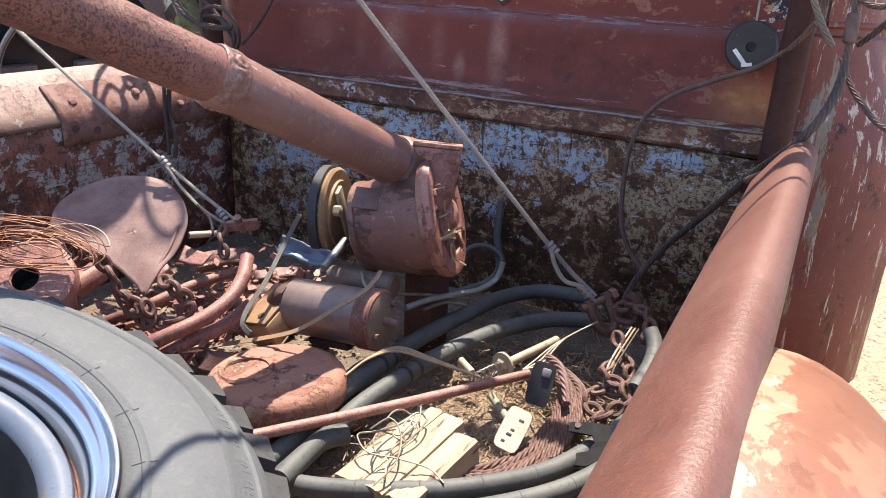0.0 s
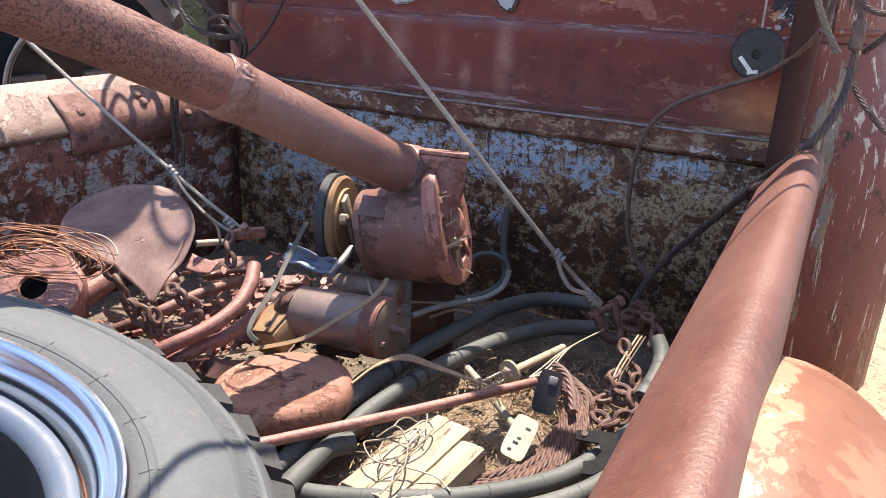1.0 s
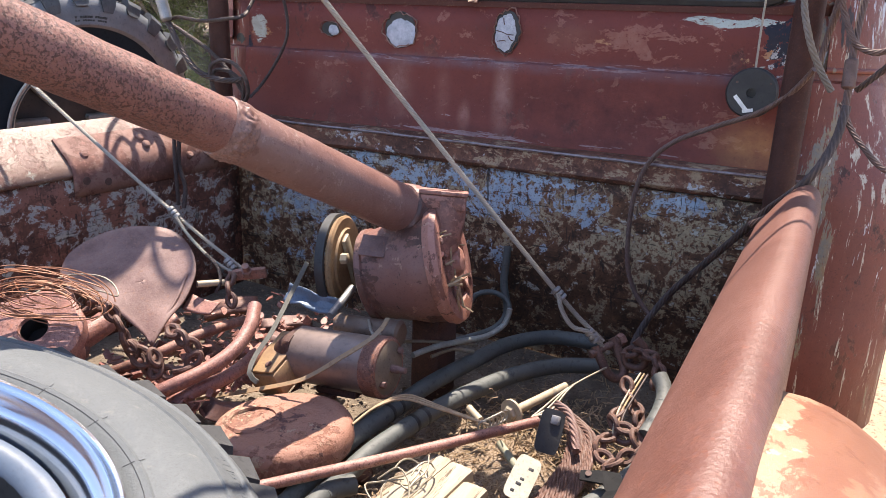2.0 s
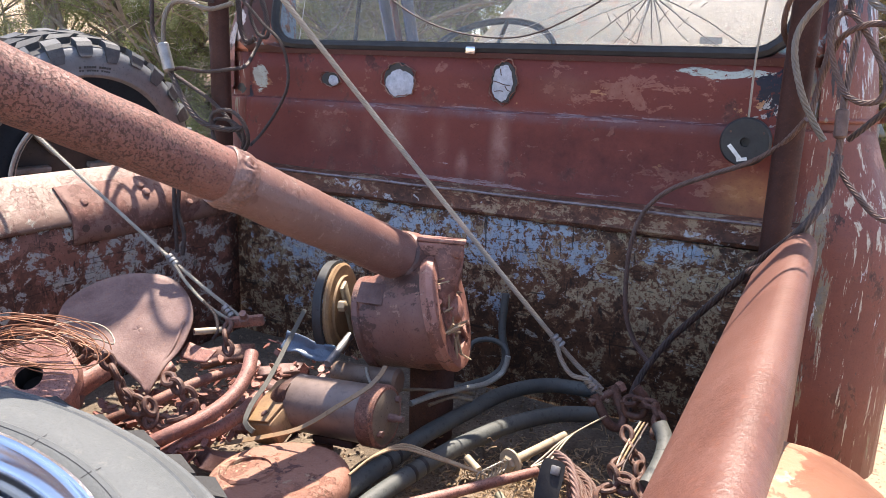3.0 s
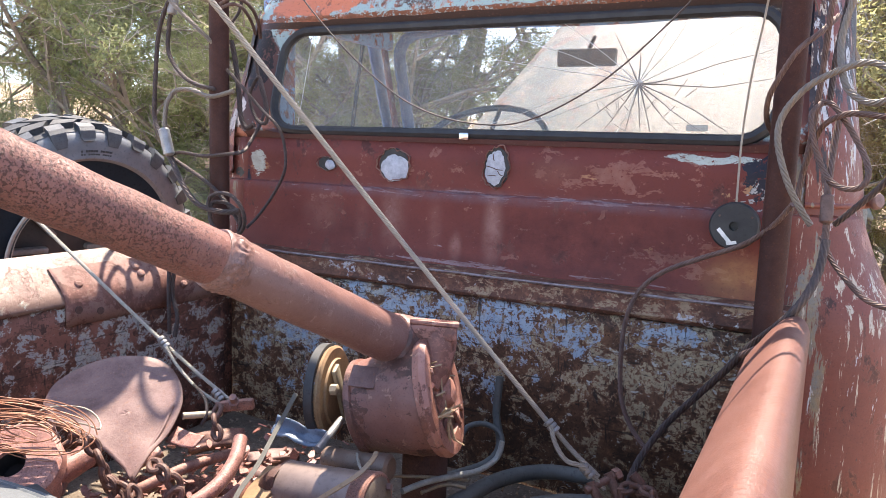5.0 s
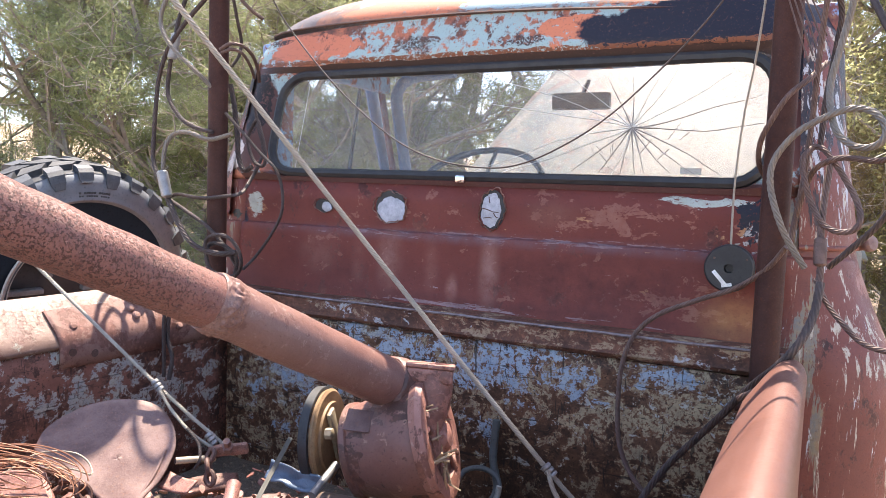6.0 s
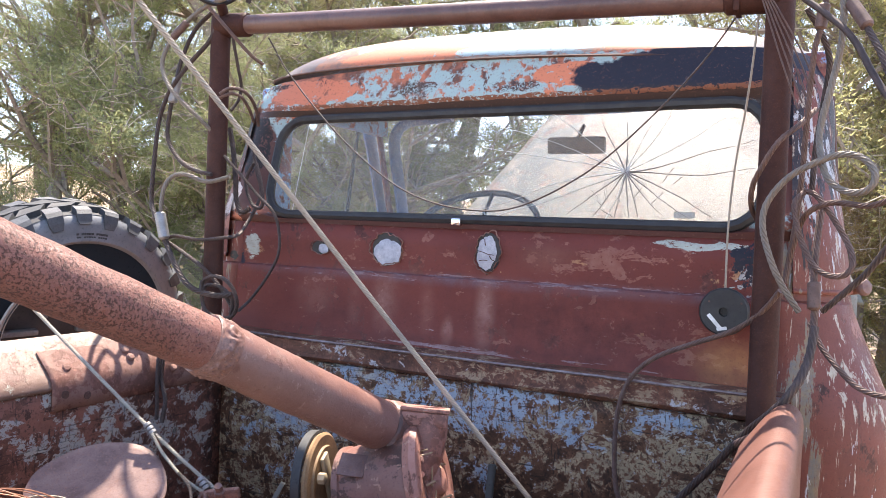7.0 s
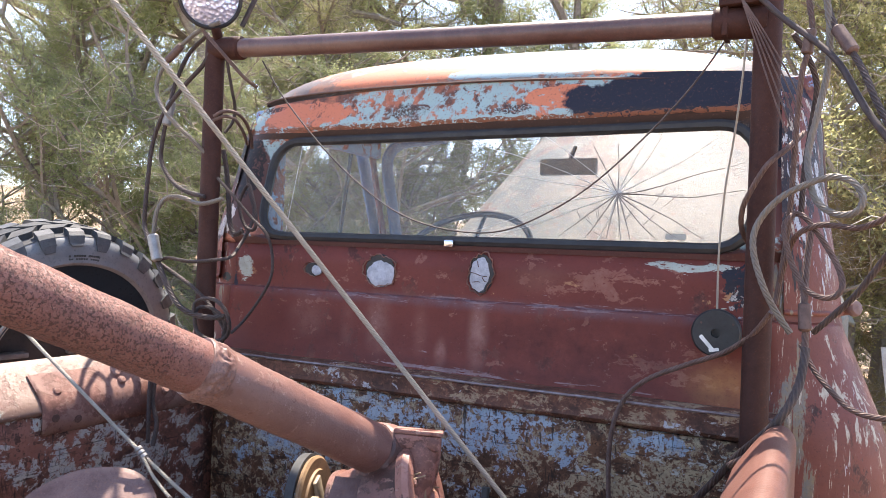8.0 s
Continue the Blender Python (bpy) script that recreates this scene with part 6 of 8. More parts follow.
# ---- rear window glass, inside of the cab ----
def build_glass():
    n = Nodes("dusty_glass")
    n.b.inputs["Transmission Weight"].default_value = 1.0
    n.b.inputs["IOR"].default_value = 1.03
    glass = n.done((0.96, 0.98, 0.97), 0.0)
    gl, tr, mx, lp = n.t.nodes.new("ShaderNodeBsdfGlossy"), n.t.nodes.new("ShaderNodeBsdfTransparent"), n.t.nodes.new("ShaderNodeMixShader"), n.t.nodes.new("ShaderNodeLayerWeight")
    df, mx2 = n.t.nodes.new("ShaderNodeBsdfDiffuse"), n.t.nodes.new("ShaderNodeMixShader")
    gl.inputs["Roughness"].default_value = 0.03
    lp.inputs["Blend"].default_value = 0.12
    n.t.links.new(lp.outputs["Fresnel"], mx.inputs[0])
    n.t.links.new(tr.outputs[0], mx.inputs[1])
    n.t.links.new(gl.outputs[0], mx.inputs[2])
    df.inputs[0].default_value = (0.75, 0.74, 0.68, 1)
    n.t.links.new(n.noise(22, 8, 0.7, 0.1, 3.4), mx2.inputs[0])
    n.t.links.new(mx.outputs[0], mx2.inputs[1])
    haze, both = n.t.nodes.new("ShaderNodeBsdfTranslucent"), n.t.nodes.new("ShaderNodeMixShader")
    haze.inputs[0].default_value = (0.75, 0.74, 0.68, 1)
    n.t.links.new(df.outputs[0], both.inputs[1])
    n.t.links.new(haze.outputs[0], both.inputs[2])
    n.t.links.new(both.outputs[0], mx2.inputs[2])
    n.t.links.new(mx2.outputs[0], n.t.nodes["Material Output"].inputs[0])
    w = thing("rear_window", "dusty rear window pane with a star of cracks", "window", (XC, 1.52, 1.54))
    lean = Matrix(((1, 0, 0, 0), (0, 1, 0.25, -0.25 * 1.545), (0, 0, 1, 0), (0, 0, 0, 1)))
    pane = part("pane", Geo().box((XC - 0.612, 1.519, 1.527), (XC + 0.612, 1.523, 1.798), 0.0, lean), glass, w, "dusty cracked glass", smooth=False)
    pane.visible_shadow = False
    rnd = random.Random(8)
    c = Vector((-0.366, 1.5165, 1.647))
    M_CRACK = plain("glass_crack", (0.10, 0.09, 0.08), (0.30, 0.28, 0.26), 80, 0.4)
    M_PALECRACK = plain("pale_glass_crack", (0.62, 0.62, 0.58), (0.4, 0.4, 0.38), 80, 0.3)
    ways = ((0.02, 0.28, 1), (-5, 0.26, 1), (30, 0.20, 0), (52, 0.22, 0), (68, 0.16, 0), (92, 0.105, 1), (118, 0.11, 1), (148, 0.24, 0), (170, 0.34, 0), (188, 0.38, 0), (203, 0.36, 0), (222, 0.24, 1), (237, 0.15, 1), (251, 0.12, 0), (262, 0.10, 1), (276, 0.105, 1), (292, 0.11, 1), (307, 0.12, 1), (322, 0.17, 1), (338, 0.22, 1), (158, 0.40, 0))
    for deg, ln, dark in ways:
        a, p, q = radians(deg), c.copy(), [c.copy()]
        while (p - c).length < ln:
            a += rnd.gauss(0, 0.05)
            p = p + Vector((math.cos(a), 0, math.sin(a))) * 0.018
            if not (1.540 < p.z < 1.788 and XC - 0.59 < p.x < XC + 0.585):
                break
            q.append(p)
        if len(q) > 2:
            part("crack", Geo().sweep(q, 0.0010 if dark else 0.0008, 4, lambda t: 1.5 - t).move(lean), M_CRACK if dark else M_PALECRACK, w)
    for k in range(12):
        a, r = rnd.uniform(3.3, 6.2), rnd.uniform(0.03, 0.1)
        p = c + Vector((math.cos(a), 0, math.sin(a))) * r
        b = a + 1.57 + rnd.gauss(0, 0.5)
        part("crack", Geo().sweep([p, p + Vector((math.cos(b), 0, math.sin(b))) * rnd.uniform(0.015, 0.04)], 0.0008, 4).move(lean), M_CRACK, w)
    part("impact", Geo().lathe([(0.009, 0), (0.006, 0.0006), (0, 0.0008)], 12, along(c, c - Vector((0, 1, 0)))).move(lean), M_PALECRACK, w, "crushed white point of impact")
    part("stuck_paper", Geo().box((-0.262, 1.5163, 1.553), (-0.222, 1.5175, 1.565), 0, lean), plain("old_sticker", (0.42, 0.40, 0.34), (0.25, 0.25, 0.22), 200, 0.7), w, "remains of a sticker")
    part("scratch_line", Geo().sweep([(-1.214, 1.517, 1.548), (-1.214, 1.517, 1.775)], 0.0010, 4).move(lean), M_PALECRACK, w)


build_glass()


def build_windscreen():
    """Driver's side frame of the windscreen, seen through the rear window."""
    w = thing("windscreen_frame", "faded blue windscreen frame with a red strip", "windscreen frame", (-1.399, 2.3, 1.552))
    part("outer_strip", Geo().sweep(spline([(-1.527, 2.3, 1.955), (-1.473, 2.3, 1.747), (-1.414, 2.3, 1.521)], 0.02), 0.034, 12, flat=0.5), M_FRAMEBLUE, w)
    part("red_strip", Geo().sweep(spline([(-1.462, 2.28, 1.949), (-1.424, 2.28, 1.745), (-1.376, 2.28, 1.522)], 0.02), 0.016, 10, flat=0.6), M_REDSTRIP, w, "red oxide strip")
    part("inner_strip", Geo().sweep(spline([(-1.342, 2.31, 1.524), (-1.372, 2.31, 1.676), (-1.397, 2.31, 1.805), (-1.39, 2.31, 1.857), (-1.35, 2.32, 1.896), (-1.251, 2.34, 1.91), (-1.189, 2.35, 1.916)], 0.02), 0.030, 12, flat=0.6), M_FRAMEBLUE, w)
    part("quarter_bar", Geo().sweep([(-1.442, 2.15, 1.897), (-1.487, 2.15, 1.535)], 0.007, 8), M_SEAL, w, "black quarter window bar")


M_FRAMEBLUE = plain("faded_blue", (0.075, 0.115, 0.215), (0.115, 0.155, 0.255), 9, 0.5)
M_REDSTRIP = plain("red_strip", (0.19, 0.062, 0.065), (0.14, 0.05, 0.052), 20, 0.6)
build_windscreen()


def build_inside():
    s = thing("steering_wheel", "thin-rimmed steering wheel, pale and worn", "steering wheel", (-0.97, 2.1, 1.5))
    c = Vector((-0.965, 2.08, 1.515))
    m = along(c, c + Vector((0.02, -0.62, 0.8)))
    part("rim", Geo().sweep([m @ Vector((0.205 * math.cos(t * math.pi / 32), 0.205 * math.sin(t * math.pi / 32), 0)) for t in range(66)], 0.0105, 10, cap=False), M_RIM, s)
    for a in (90, 210, 330):
        part("spoke", Geo().sweep([m @ Vector((r * math.cos(radians(a)), r * math.sin(radians(a)), -0.03 * (1 - r / 0.2))) for r in (0.02, 0.1, 0.2)], 0.007, 8), M_RIM, s)
    part("hub", Geo().lathe([(0.03, -0.05), (0.035, -0.02), (0.02, 0.0), (0, 0.002)], 20, m), M_SEAL, s)
    part("column", Geo().sweep([m @ Vector((0, 0, -0.04)), m @ Vector((0, 0, -0.45))], 0.02, 12), M_RUST, s)
    v = thing("inside_mirror", "dark inside mirror hanging from the windscreen header", "mirror", (-0.70, 2.25, 1.83))
    a, b = Vector((-0.791, 2.25, 1.82)), Vector((-0.605, 2.25, 1.767))
    mid = (a + b) / 2
    part("shell", Geo().box((a.x, mid.y - 0.012, b.z), (b.x, mid.y + 0.012, a.z), 0.009), plain("mirror_back", (0.27, 0.24, 0.205), (0.35, 0.31, 0.26), 30, 0.4), v)
    part("stem", Geo().sweep([mid + Vector((0, 0.01, 0.02)), mid + Vector((-0.01, 0.1, 0.075))], 0.007, 8), M_DARKRUST, v)


build_inside()


def build_holes():
    """Three torn holes in the rear panel with white foam behind them."""
    foam = plain("white_foam", (0.50, 0.52, 0.57), (0.30, 0.32, 0.36), 70, 0.9, 0, 0.8)
    for nm, x, z, w, h, fx, fz, fw, fh in (("small", -1.112, 1.456, 0.028, 0.018, -1.104, 1.453, 0.014, 0.013), ("round", -0.919, 1.461, 0.042, 0.041, -0.916, 1.453, 0.036, 0.033), ("tall", -0.656, 1.466, 0.032, 0.045, -0.659, 1.464, 0.024, 0.037)):
        t = thing("panel_hole", nm + " torn hole in the rear panel stuffed with white foam", "hole", (x, 1.50, z), "holes in the rear panel")
        rnd = random.Random(nm)
        ph = [rnd.uniform(0, 6) for _ in range(4)]

        def rag(a, s):
            return 1 + s * (0.09 * math.sin(2 * a + ph[0]) + 0.06 * math.sin(5 * a + ph[1]) + 0.04 * math.sin(11 * a + ph[2]) + 0.03 * math.sin(17 * a + ph[3]))

        part("dark_gap", Geo().lathe([(0.97, 0), (0.95, 0.0008), (0, 0.0008)], 40, Matrix.Translation((x, 1.5082, z)) @ pose(0, 0, 0, 90) @ Matrix.Diagonal((w, h, 1, 1))), M_SEAL, t, "dark gap behind the torn edge")
        rim = Geo().grid(lambda i, j: Vector((x + (w * rag(2 * math.pi * i, 1) * (0.96 + 0.07 * j)) * math.cos(2 * math.pi * i), 1.5065 - 0.004 * math.sin(math.pi * j) , z + (h * rag(2 * math.pi * i, 1) * (0.96 + 0.07 * j)) * math.sin(2 * math.pi * i))), 60, 5, close_u=True)
        part("torn_edge", rim, M_RUST, t, "bent rusty edge")
        pad = Geo().grid(lambda i, j: Vector((fx + fw * rag(2 * math.pi * i, 0.7) * (1 - j) * math.cos(2 * math.pi * i), 1.5070 - 0.004 * (1 - (1 - j) ** 4), fz + fh * rag(2 * math.pi * i, 0.7) * (1 - j) * math.sin(2 * math.pi * i))), 44, 6, close_u=True)
        part("foam", pad, foam, t, "bulging white foam")
        if nm == "tall":
            for q in ([(-0.020, 0.004), (-0.006, 0.001), (0.006, -0.003), (0.020, -0.004)], [(-0.004, 0.030), (-0.003, 0.022), (-0.001, 0.016)], [(-0.016, -0.018), (-0.004, -0.016), (0.004, -0.017)], [(0.008, -0.006), (0.014, -0.014), (0.020, -0.016)]):
                part("tear", Geo().sweep(spline([Vector((fx + dx, 1.5026, fz + dz)) for dx, dz in q], 0.003), 0.0010, 6), M_DARKRUST, t, "dark tear in the foam")


build_holes()



# ---- scrap in the bed ----


def wood_material():
    n = Nodes("weathered_pine")
    co = n.stretch(60, 4, 40)
    c = n.mix(n.noise(1.0, 6, 0.65, 0.3, 0.7, co=co), (0.38, 0.325, 0.24), (0.24, 0.185, 0.125))
    c = n.mix(n.noise(2.2, 5, 0.7, 0.57, 0.64, co=co), c, (0.08, 0.052, 0.034))
    c = n.mix(n.noise(22, 5, 0.7, 0.52, 0.75), c, (0.34, 0.305, 0.24))
    n.bump(n.noise(1.6, 6, 0.7, co=co), 0.5, 0.003)
    return n.done(c, 0.8)


def build_wood():
    m = wood_material()
    w = thing("wood_block", "split pale pine board with wire twisted round it", "wood block", (-0.40, 0.74, 0.84))
    place = Matrix.Translation((-0.402, 0.745, 0.862)) @ Euler((radians(4), radians(-5), radians(-8))).to_matrix().to_4x4()
    for x0, x1, y0, y1, dz in ((-0.063, -0.024, -0.098, 0.090, 0.001), (-0.0235, 0.016, -0.095, 0.086, 0.0), (0.0165, 0.055, -0.090, 0.062, -0.004)):
        g = Geo()
        nx, ny = 8, 26

        def top(i, j):
            x, y = x0 + (x1 - x0) * i, y0 + (y1 - y0) * j
            edge = min(i, 1 - i) * 2
            return place @ Vector((x, y + 0.004 * noise.noise(Vector((x * 90, 0, 1))) * (1 if j in (0, 1) else 0), 0.018 + dz - 0.0025 * (1 - sstep(0, 0.25, edge)) + 0.0012 * noise.noise(Vector((x * 160, y * 12, 2)))))

        g.grid(top, nx, ny)
        k = len(g.v)
        g.v += [v - place.to_3x3() @ Vector((0, 0, 0.040)) for v in g.v]
        rim = [i * ny for i in range(nx)] + [(nx - 1) * ny + j for j in range(1, ny)] + [i * ny + ny - 1 for i in range(nx - 2, -1, -1)] + [j for j in range(ny - 2, 0, -1)]
        g.f += [(a, rim[(i + 1) % len(rim)], rim[(i + 1) % len(rim)] + k, a + k) for i, a in enumerate(rim)]
        part("plank", g, m, w)
    wire = thing("tie_wire", "tangle of thin pale wire twisted round the board", "wire", (-0.42, 0.74, 0.89))
    rnd = random.Random(21)
    for k in range(4):
        c = place @ Vector((-0.032 + rnd.gauss(0, 0.006), -0.01 + rnd.gauss(0, 0.018), 0.024))
        a0, r1, r2 = rnd.uniform(0, 6), rnd.uniform(0.022, 0.05), rnd.uniform(0.012, 0.028)
        q = [c + Vector((r2 * math.cos(a0 + t) + 0.006 * t * 0.2, r1 * math.sin(a0 + t), 0.006 + 0.010 * abs(math.sin(a0 + 1.5 * t)))) for t in [0.35 * i for i in range(rnd.randint(10, 20))]]
        part("strand", Geo().sweep(spline(q, 0.006), 0.0013, 6), M_TIEWIRE, wire)
    for q in ([(-0.438, 0.741, 0.9), (-0.467, 0.715, 0.9), (-0.475, 0.703, 0.9), (-0.447, 0.685, 0.895), (-0.407, 0.697, 0.892), (-0.367, 0.708, 0.885), (-0.341, 0.698, 0.88)], [(-0.436, 0.807, 0.9), (-0.422, 0.774, 0.9), (-0.426, 0.742, 0.895), (-0.424, 0.704, 0.892), (-0.405, 0.659, 0.885)], [(-0.464, 0.717, 0.905), (-0.447, 0.74, 0.915), (-0.422, 0.727, 0.905), (-0.404, 0.684, 0.895), (-0.411, 0.643, 0.885)]):
        part("strand", Geo().sweep(spline(q, 0.006), 0.0012, 6), M_TIEWIRE, wire)


M_TIEWIRE = plain("pale_wire", (0.30, 0.27, 0.21), (0.2, 0.16, 0.11), 80, 0.5, 0.3)
build_wood()


def build_disc():
    c = Vector((-0.622, 0.716, 0.945))
    d = thing("brake_drum", "round rusted brake drum lying face up", "brake drum", c - Vector((0, 0, 0.04)))
    m = along(c, c + Vector((-0.06, 0.02, 1)))
    part("face", Geo().lathe([(0.0, 0.003), (0.045, 0.002), (0.066, 0.0), (0.070, 0.0025), (0.084, 0.0015), (0.093, -0.003), (0.0985, -0.011), (0.0995, -0.030), (0.096, -0.040), (0.0, -0.040)], 72, m), M_DISC, d, "pinkish rust with flaking pale patches")
    off = Vector((-0.036, -0.018, 0))
    g = Geo().lathe([(0.030, 0.0), (0.031, 0.0035), (0.038, 0.0035), (0.041, 0.0)], 48, Matrix.Translation(off) @ m, caps=False)
    part("raised_ring", g, M_DISC, d)
    d.location, d.scale = (-0.6681, 0.7695, 0.8612), (1.075, 1.075, 1.075)
    return d


build_disc()


def build_starter():
    a, b = Vector((-0.66, 0.807, 1.002)), Vector((-0.515, 0.813, 1.014))
    s = thing("starter_motor", "old starter motor with a brown case and tan nose casting", "starter motor", a - Vector((0, 0, 0.05)))
    m, ln = along(a, b), (b - a).length
    part("case", Geo().lathe([(0.0, 0.0), (0.036, 0.0), (0.0415, 0.004), (0.0415, ln - 0.020), (0.042, ln - 0.018)], 44, m), plain("brown_case", (0.24, 0.18, 0.155), (0.15, 0.108, 0.092), 16, 0.42, 0.2), s)
    part("end_band", Geo().lathe([(0.0425, ln - 0.020), (0.0445, ln - 0.018), (0.0445, ln + 0.004), (0.0415, ln + 0.007)], 44, m), M_RUST, s, "rusted end band")
    part("end_cap", Geo().lathe([(0.0425, ln), (0.041, ln + 0.006), (0.030, ln + 0.010), (0.014, ln + 0.011), (0.0, ln + 0.012)], 44, m), plain("grey_end_cap", (0.16, 0.13, 0.10), (0.25, 0.2, 0.15), 30, 0.6, 0.3), s)
    part("shaft_end", Geo().lathe([(0.006, ln), (0.006, ln + 0.022), (0.0045, ln + 0.024), (0.0045, ln + 0.034), (0, ln + 0.034)], 12, m), M_BLADE, s)
    for t in (0.6, 3.6):
        part("bolt", Geo().lathe([(0.005, ln), (0.005, ln + 0.016), (0.0, ln + 0.017)], 6, m @ Matrix.Translation((0.030 * math.cos(t), 0.030 * math.sin(t), 0))), M_BLADE, s)
    nose = Geo()
    dn = m.to_3x3().inverted() @ Vector((0, 0, -1))
    for h, w, dz in ((0.006, 0.038, 0.0), (-0.006, 0.038, 0.0), (-0.016, 0.034, 0.002), (-0.026, 0.029, 0.004), (-0.032, 0.024, 0.006)):
        for k in range(24):
            t = 2 * math.pi * k / 24
            e = (abs(math.cos(t)) ** 4 + abs(math.sin(t)) ** 4) ** -0.25
            nose.v.append(m @ (Vector((w * e * math.cos(t), w * e * math.sin(t), h)) + dn * dz))
    nose.f = [(r * 24 + k, r * 24 + (k + 1) % 24, r * 24 + 24 + (k + 1) % 24, r * 24 + 24 + k) for r in range(4) for k in range(24)] + [tuple(range(96, 120)), tuple(range(24))]
    part("nose_casting", nose, M_DARKRUST, s, "dark nose casting")
    la, lb = Vector((-0.679, 0.813, 1.024)), Vector((-0.678, 0.742, 0.996))
    az = (lb - la).normalized()
    ax = az.cross(Vector((-0.25, -0.38, 0.9))).normalized()
    ay = az.cross(ax)
    fork = Matrix((ax, ay, az)).transposed().to_4x4()
    fork.translation = la
    fl = (lb - la).length
    sg = 1 if ay.z > 0 else -1
    lo, hi = sorted((0.0, -sg * 0.042))
    part("fork_housing", Geo().box((-0.030, lo, -0.010), (0.030, hi, fl + 0.010), 0.008, fork), M_TAN, s, "tan painted fork housing")
    lo, hi = sorted((0.0, sg * 0.004))
    part("fork_cover", Geo().box((-0.026, lo, -0.006), (0.026, hi, fl + 0.006), 0.0018, fork), M_TAN, s, "tan cover plate")
    for t in (0.12, 0.88):
        q = fork @ Vector((-0.008, sg * 0.004, fl * t))
        part("cover_screw", Geo().lathe([(0.005, -0.001), (0.005, 0.002), (0.003, 0.003), (0, 0.003)], 12, along(q, q + (fork.to_3x3() @ Vector((0, sg, 0))))), M_BLADE, s)
    sa, sb = Vector((-0.637, 0.869, 1.034)), Vector((-0.526, 0.878, 1.038))
    sm, sl = along(sa, sb), (sb - sa).length
    sol = part("solenoid", Geo().lathe([(0.0, 0.0), (0.014, 0.0), (0.017, 0.004), (0.017, sl - 0.03), (0.021, sl - 0.028), (0.021, sl - 0.004), (0.016, sl), (0, sl)], 28, sm), plain("solenoid_brown", (0.14, 0.095, 0.075), (0.2, 0.14, 0.10), 30, 0.5, 0.2), s, "small grey solenoid on top")
    for t, h in ((0.02, 0.02), (0.05, 0.022), (0.085, 0.02)):
        part("terminal", Geo().lathe([(0.007, 0.012), (0.007, h), (0.004, h + 0.001), (0.004, h + 0.010), (0, h + 0.010)], 6, sm @ Matrix.Translation((0, 0, t)) @ pose(0, 0, 0, 90, 0, 20)), M_TAN, sol)
    part("bracket", Geo().box((-0.012, -0.054, 0.03), (0.012, -0.042, 0.10), 0.003, m), M_DARKRUST, s)
    s.location, s.scale = (-0.758, 0.9277, 0.8714), (1.15, 1.15, 1.15)


build_starter()


def chain(label, pts, link=0.030, wire=0.0042, mat=None, seed=1, category="chain"):
    """A chain of oval links along a smooth line."""
    c = thing("chain", label, category, pts[0], "rusty chains")
    line, rnd = spline(pts, 0.002), random.Random(seed)
    data = Geo()
    a, b = link / 2 - wire, link * 0.235
    oval = []
    for k in range(21):
        t = 2 * math.pi * k / 20
        oval.append(Vector((b * math.sin(t) * (1 - 0.12 * math.cos(2 * t)), 0, (a + wire * 0.4) * math.cos(t))))
    me = data.sweep(oval + [oval[1]], wire, 8, cap=False).data()
    me.materials.append(mat or M_CHAIN)
    run, k, step = 0.0, 0, link - 2.1 * wire
    for i in range(1, len(line)):
        run += (line[i] - line[i - 1]).length
        if run >= step:
            run -= step
            d = (line[i] - line[max(0, i - 6)]).normalized()
            m = Matrix.Translation(line[i] - d * step / 2) @ d.to_track_quat("Z", "Y").to_matrix().to_4x4()
            m = m @ Euler((rnd.gauss(0, 0.12), rnd.gauss(0, 0.12), (k % 2) * 1.57 + 0.5 + rnd.gauss(0, 0.25))).to_matrix().to_4x4()
            ob = new("link", me)
            ob.parent = c
            ob.matrix_parent_inverse = Matrix.Translation(c.location).inverted()
            ob.matrix_basis = m
            k += 1
    return c


chain("heavy rusty chain slung over scrap", [(-1.003, 0.702, 1.03), (-0.972, 0.706, 1.045), (-0.951, 0.715, 1.03), (-0.935, 0.716, 1), (-0.927, 0.724, 0.97), (-0.905, 0.727, 0.95), (-0.889, 0.737, 0.935)], 0.033, 0.0050, seed=3)
chain("heavy rusty chain slung over scrap", [(-0.901, 0.774, 1), (-0.867, 0.77, 0.99), (-0.846, 0.777, 0.97), (-0.85, 0.762, 0.95), (-0.874, 0.743, 0.94), (-0.903, 0.74, 0.945), (-0.933, 0.758, 0.95)], 0.033, 0.0050, seed=5)
chain("heavy rusty chain slung over scrap", [(-0.936, 0.716, 0.985), (-0.924, 0.73, 0.975), (-0.891, 0.735, 0.965), (-0.89, 0.732, 0.94), (-0.889, 0.714, 0.93)], 0.032, 0.0048, seed=6)
chain("rusty chain hanging from the anchor plate", [(-0.934, 0.957, 1.032), (-0.928, 0.94, 1.014), (-0.912, 0.928, 0.994), (-0.897, 0.915, 0.975)], 0.031, 0.0046, seed=7)
chain("rusty chain heaped beside the side rail", [(-0.246, 1.13, 0.93), (-0.227, 1.105, 0.91), (-0.204, 1.065, 0.9), (-0.211, 1.021, 0.89), (-0.235, 1.015, 0.885), (-0.242, 0.982, 0.875), (-0.218, 0.97, 0.87), (-0.218, 0.945, 0.86)], 0.034, 0.0046, seed=9)
chain("rusty chain heaped beside the side rail", [(-0.236, 1.067, 0.91), (-0.232, 1.027, 0.9), (-0.205, 1.025, 0.9), (-0.189, 1.006, 0.885), (-0.204, 0.97, 0.88), (-0.228, 0.955, 0.865)], 0.033, 0.0045, seed=10)
chain("rusty chain hanging from the shackle", [HOOK + Vector((0.03, 0, 0.02)), (-0.261, 1.241, 0.929), (-0.222, 1.218, 0.941), (-0.2, 1.175, 0.929), (-0.204, 1.142, 0.91)], 0.034, 0.005, seed=11)


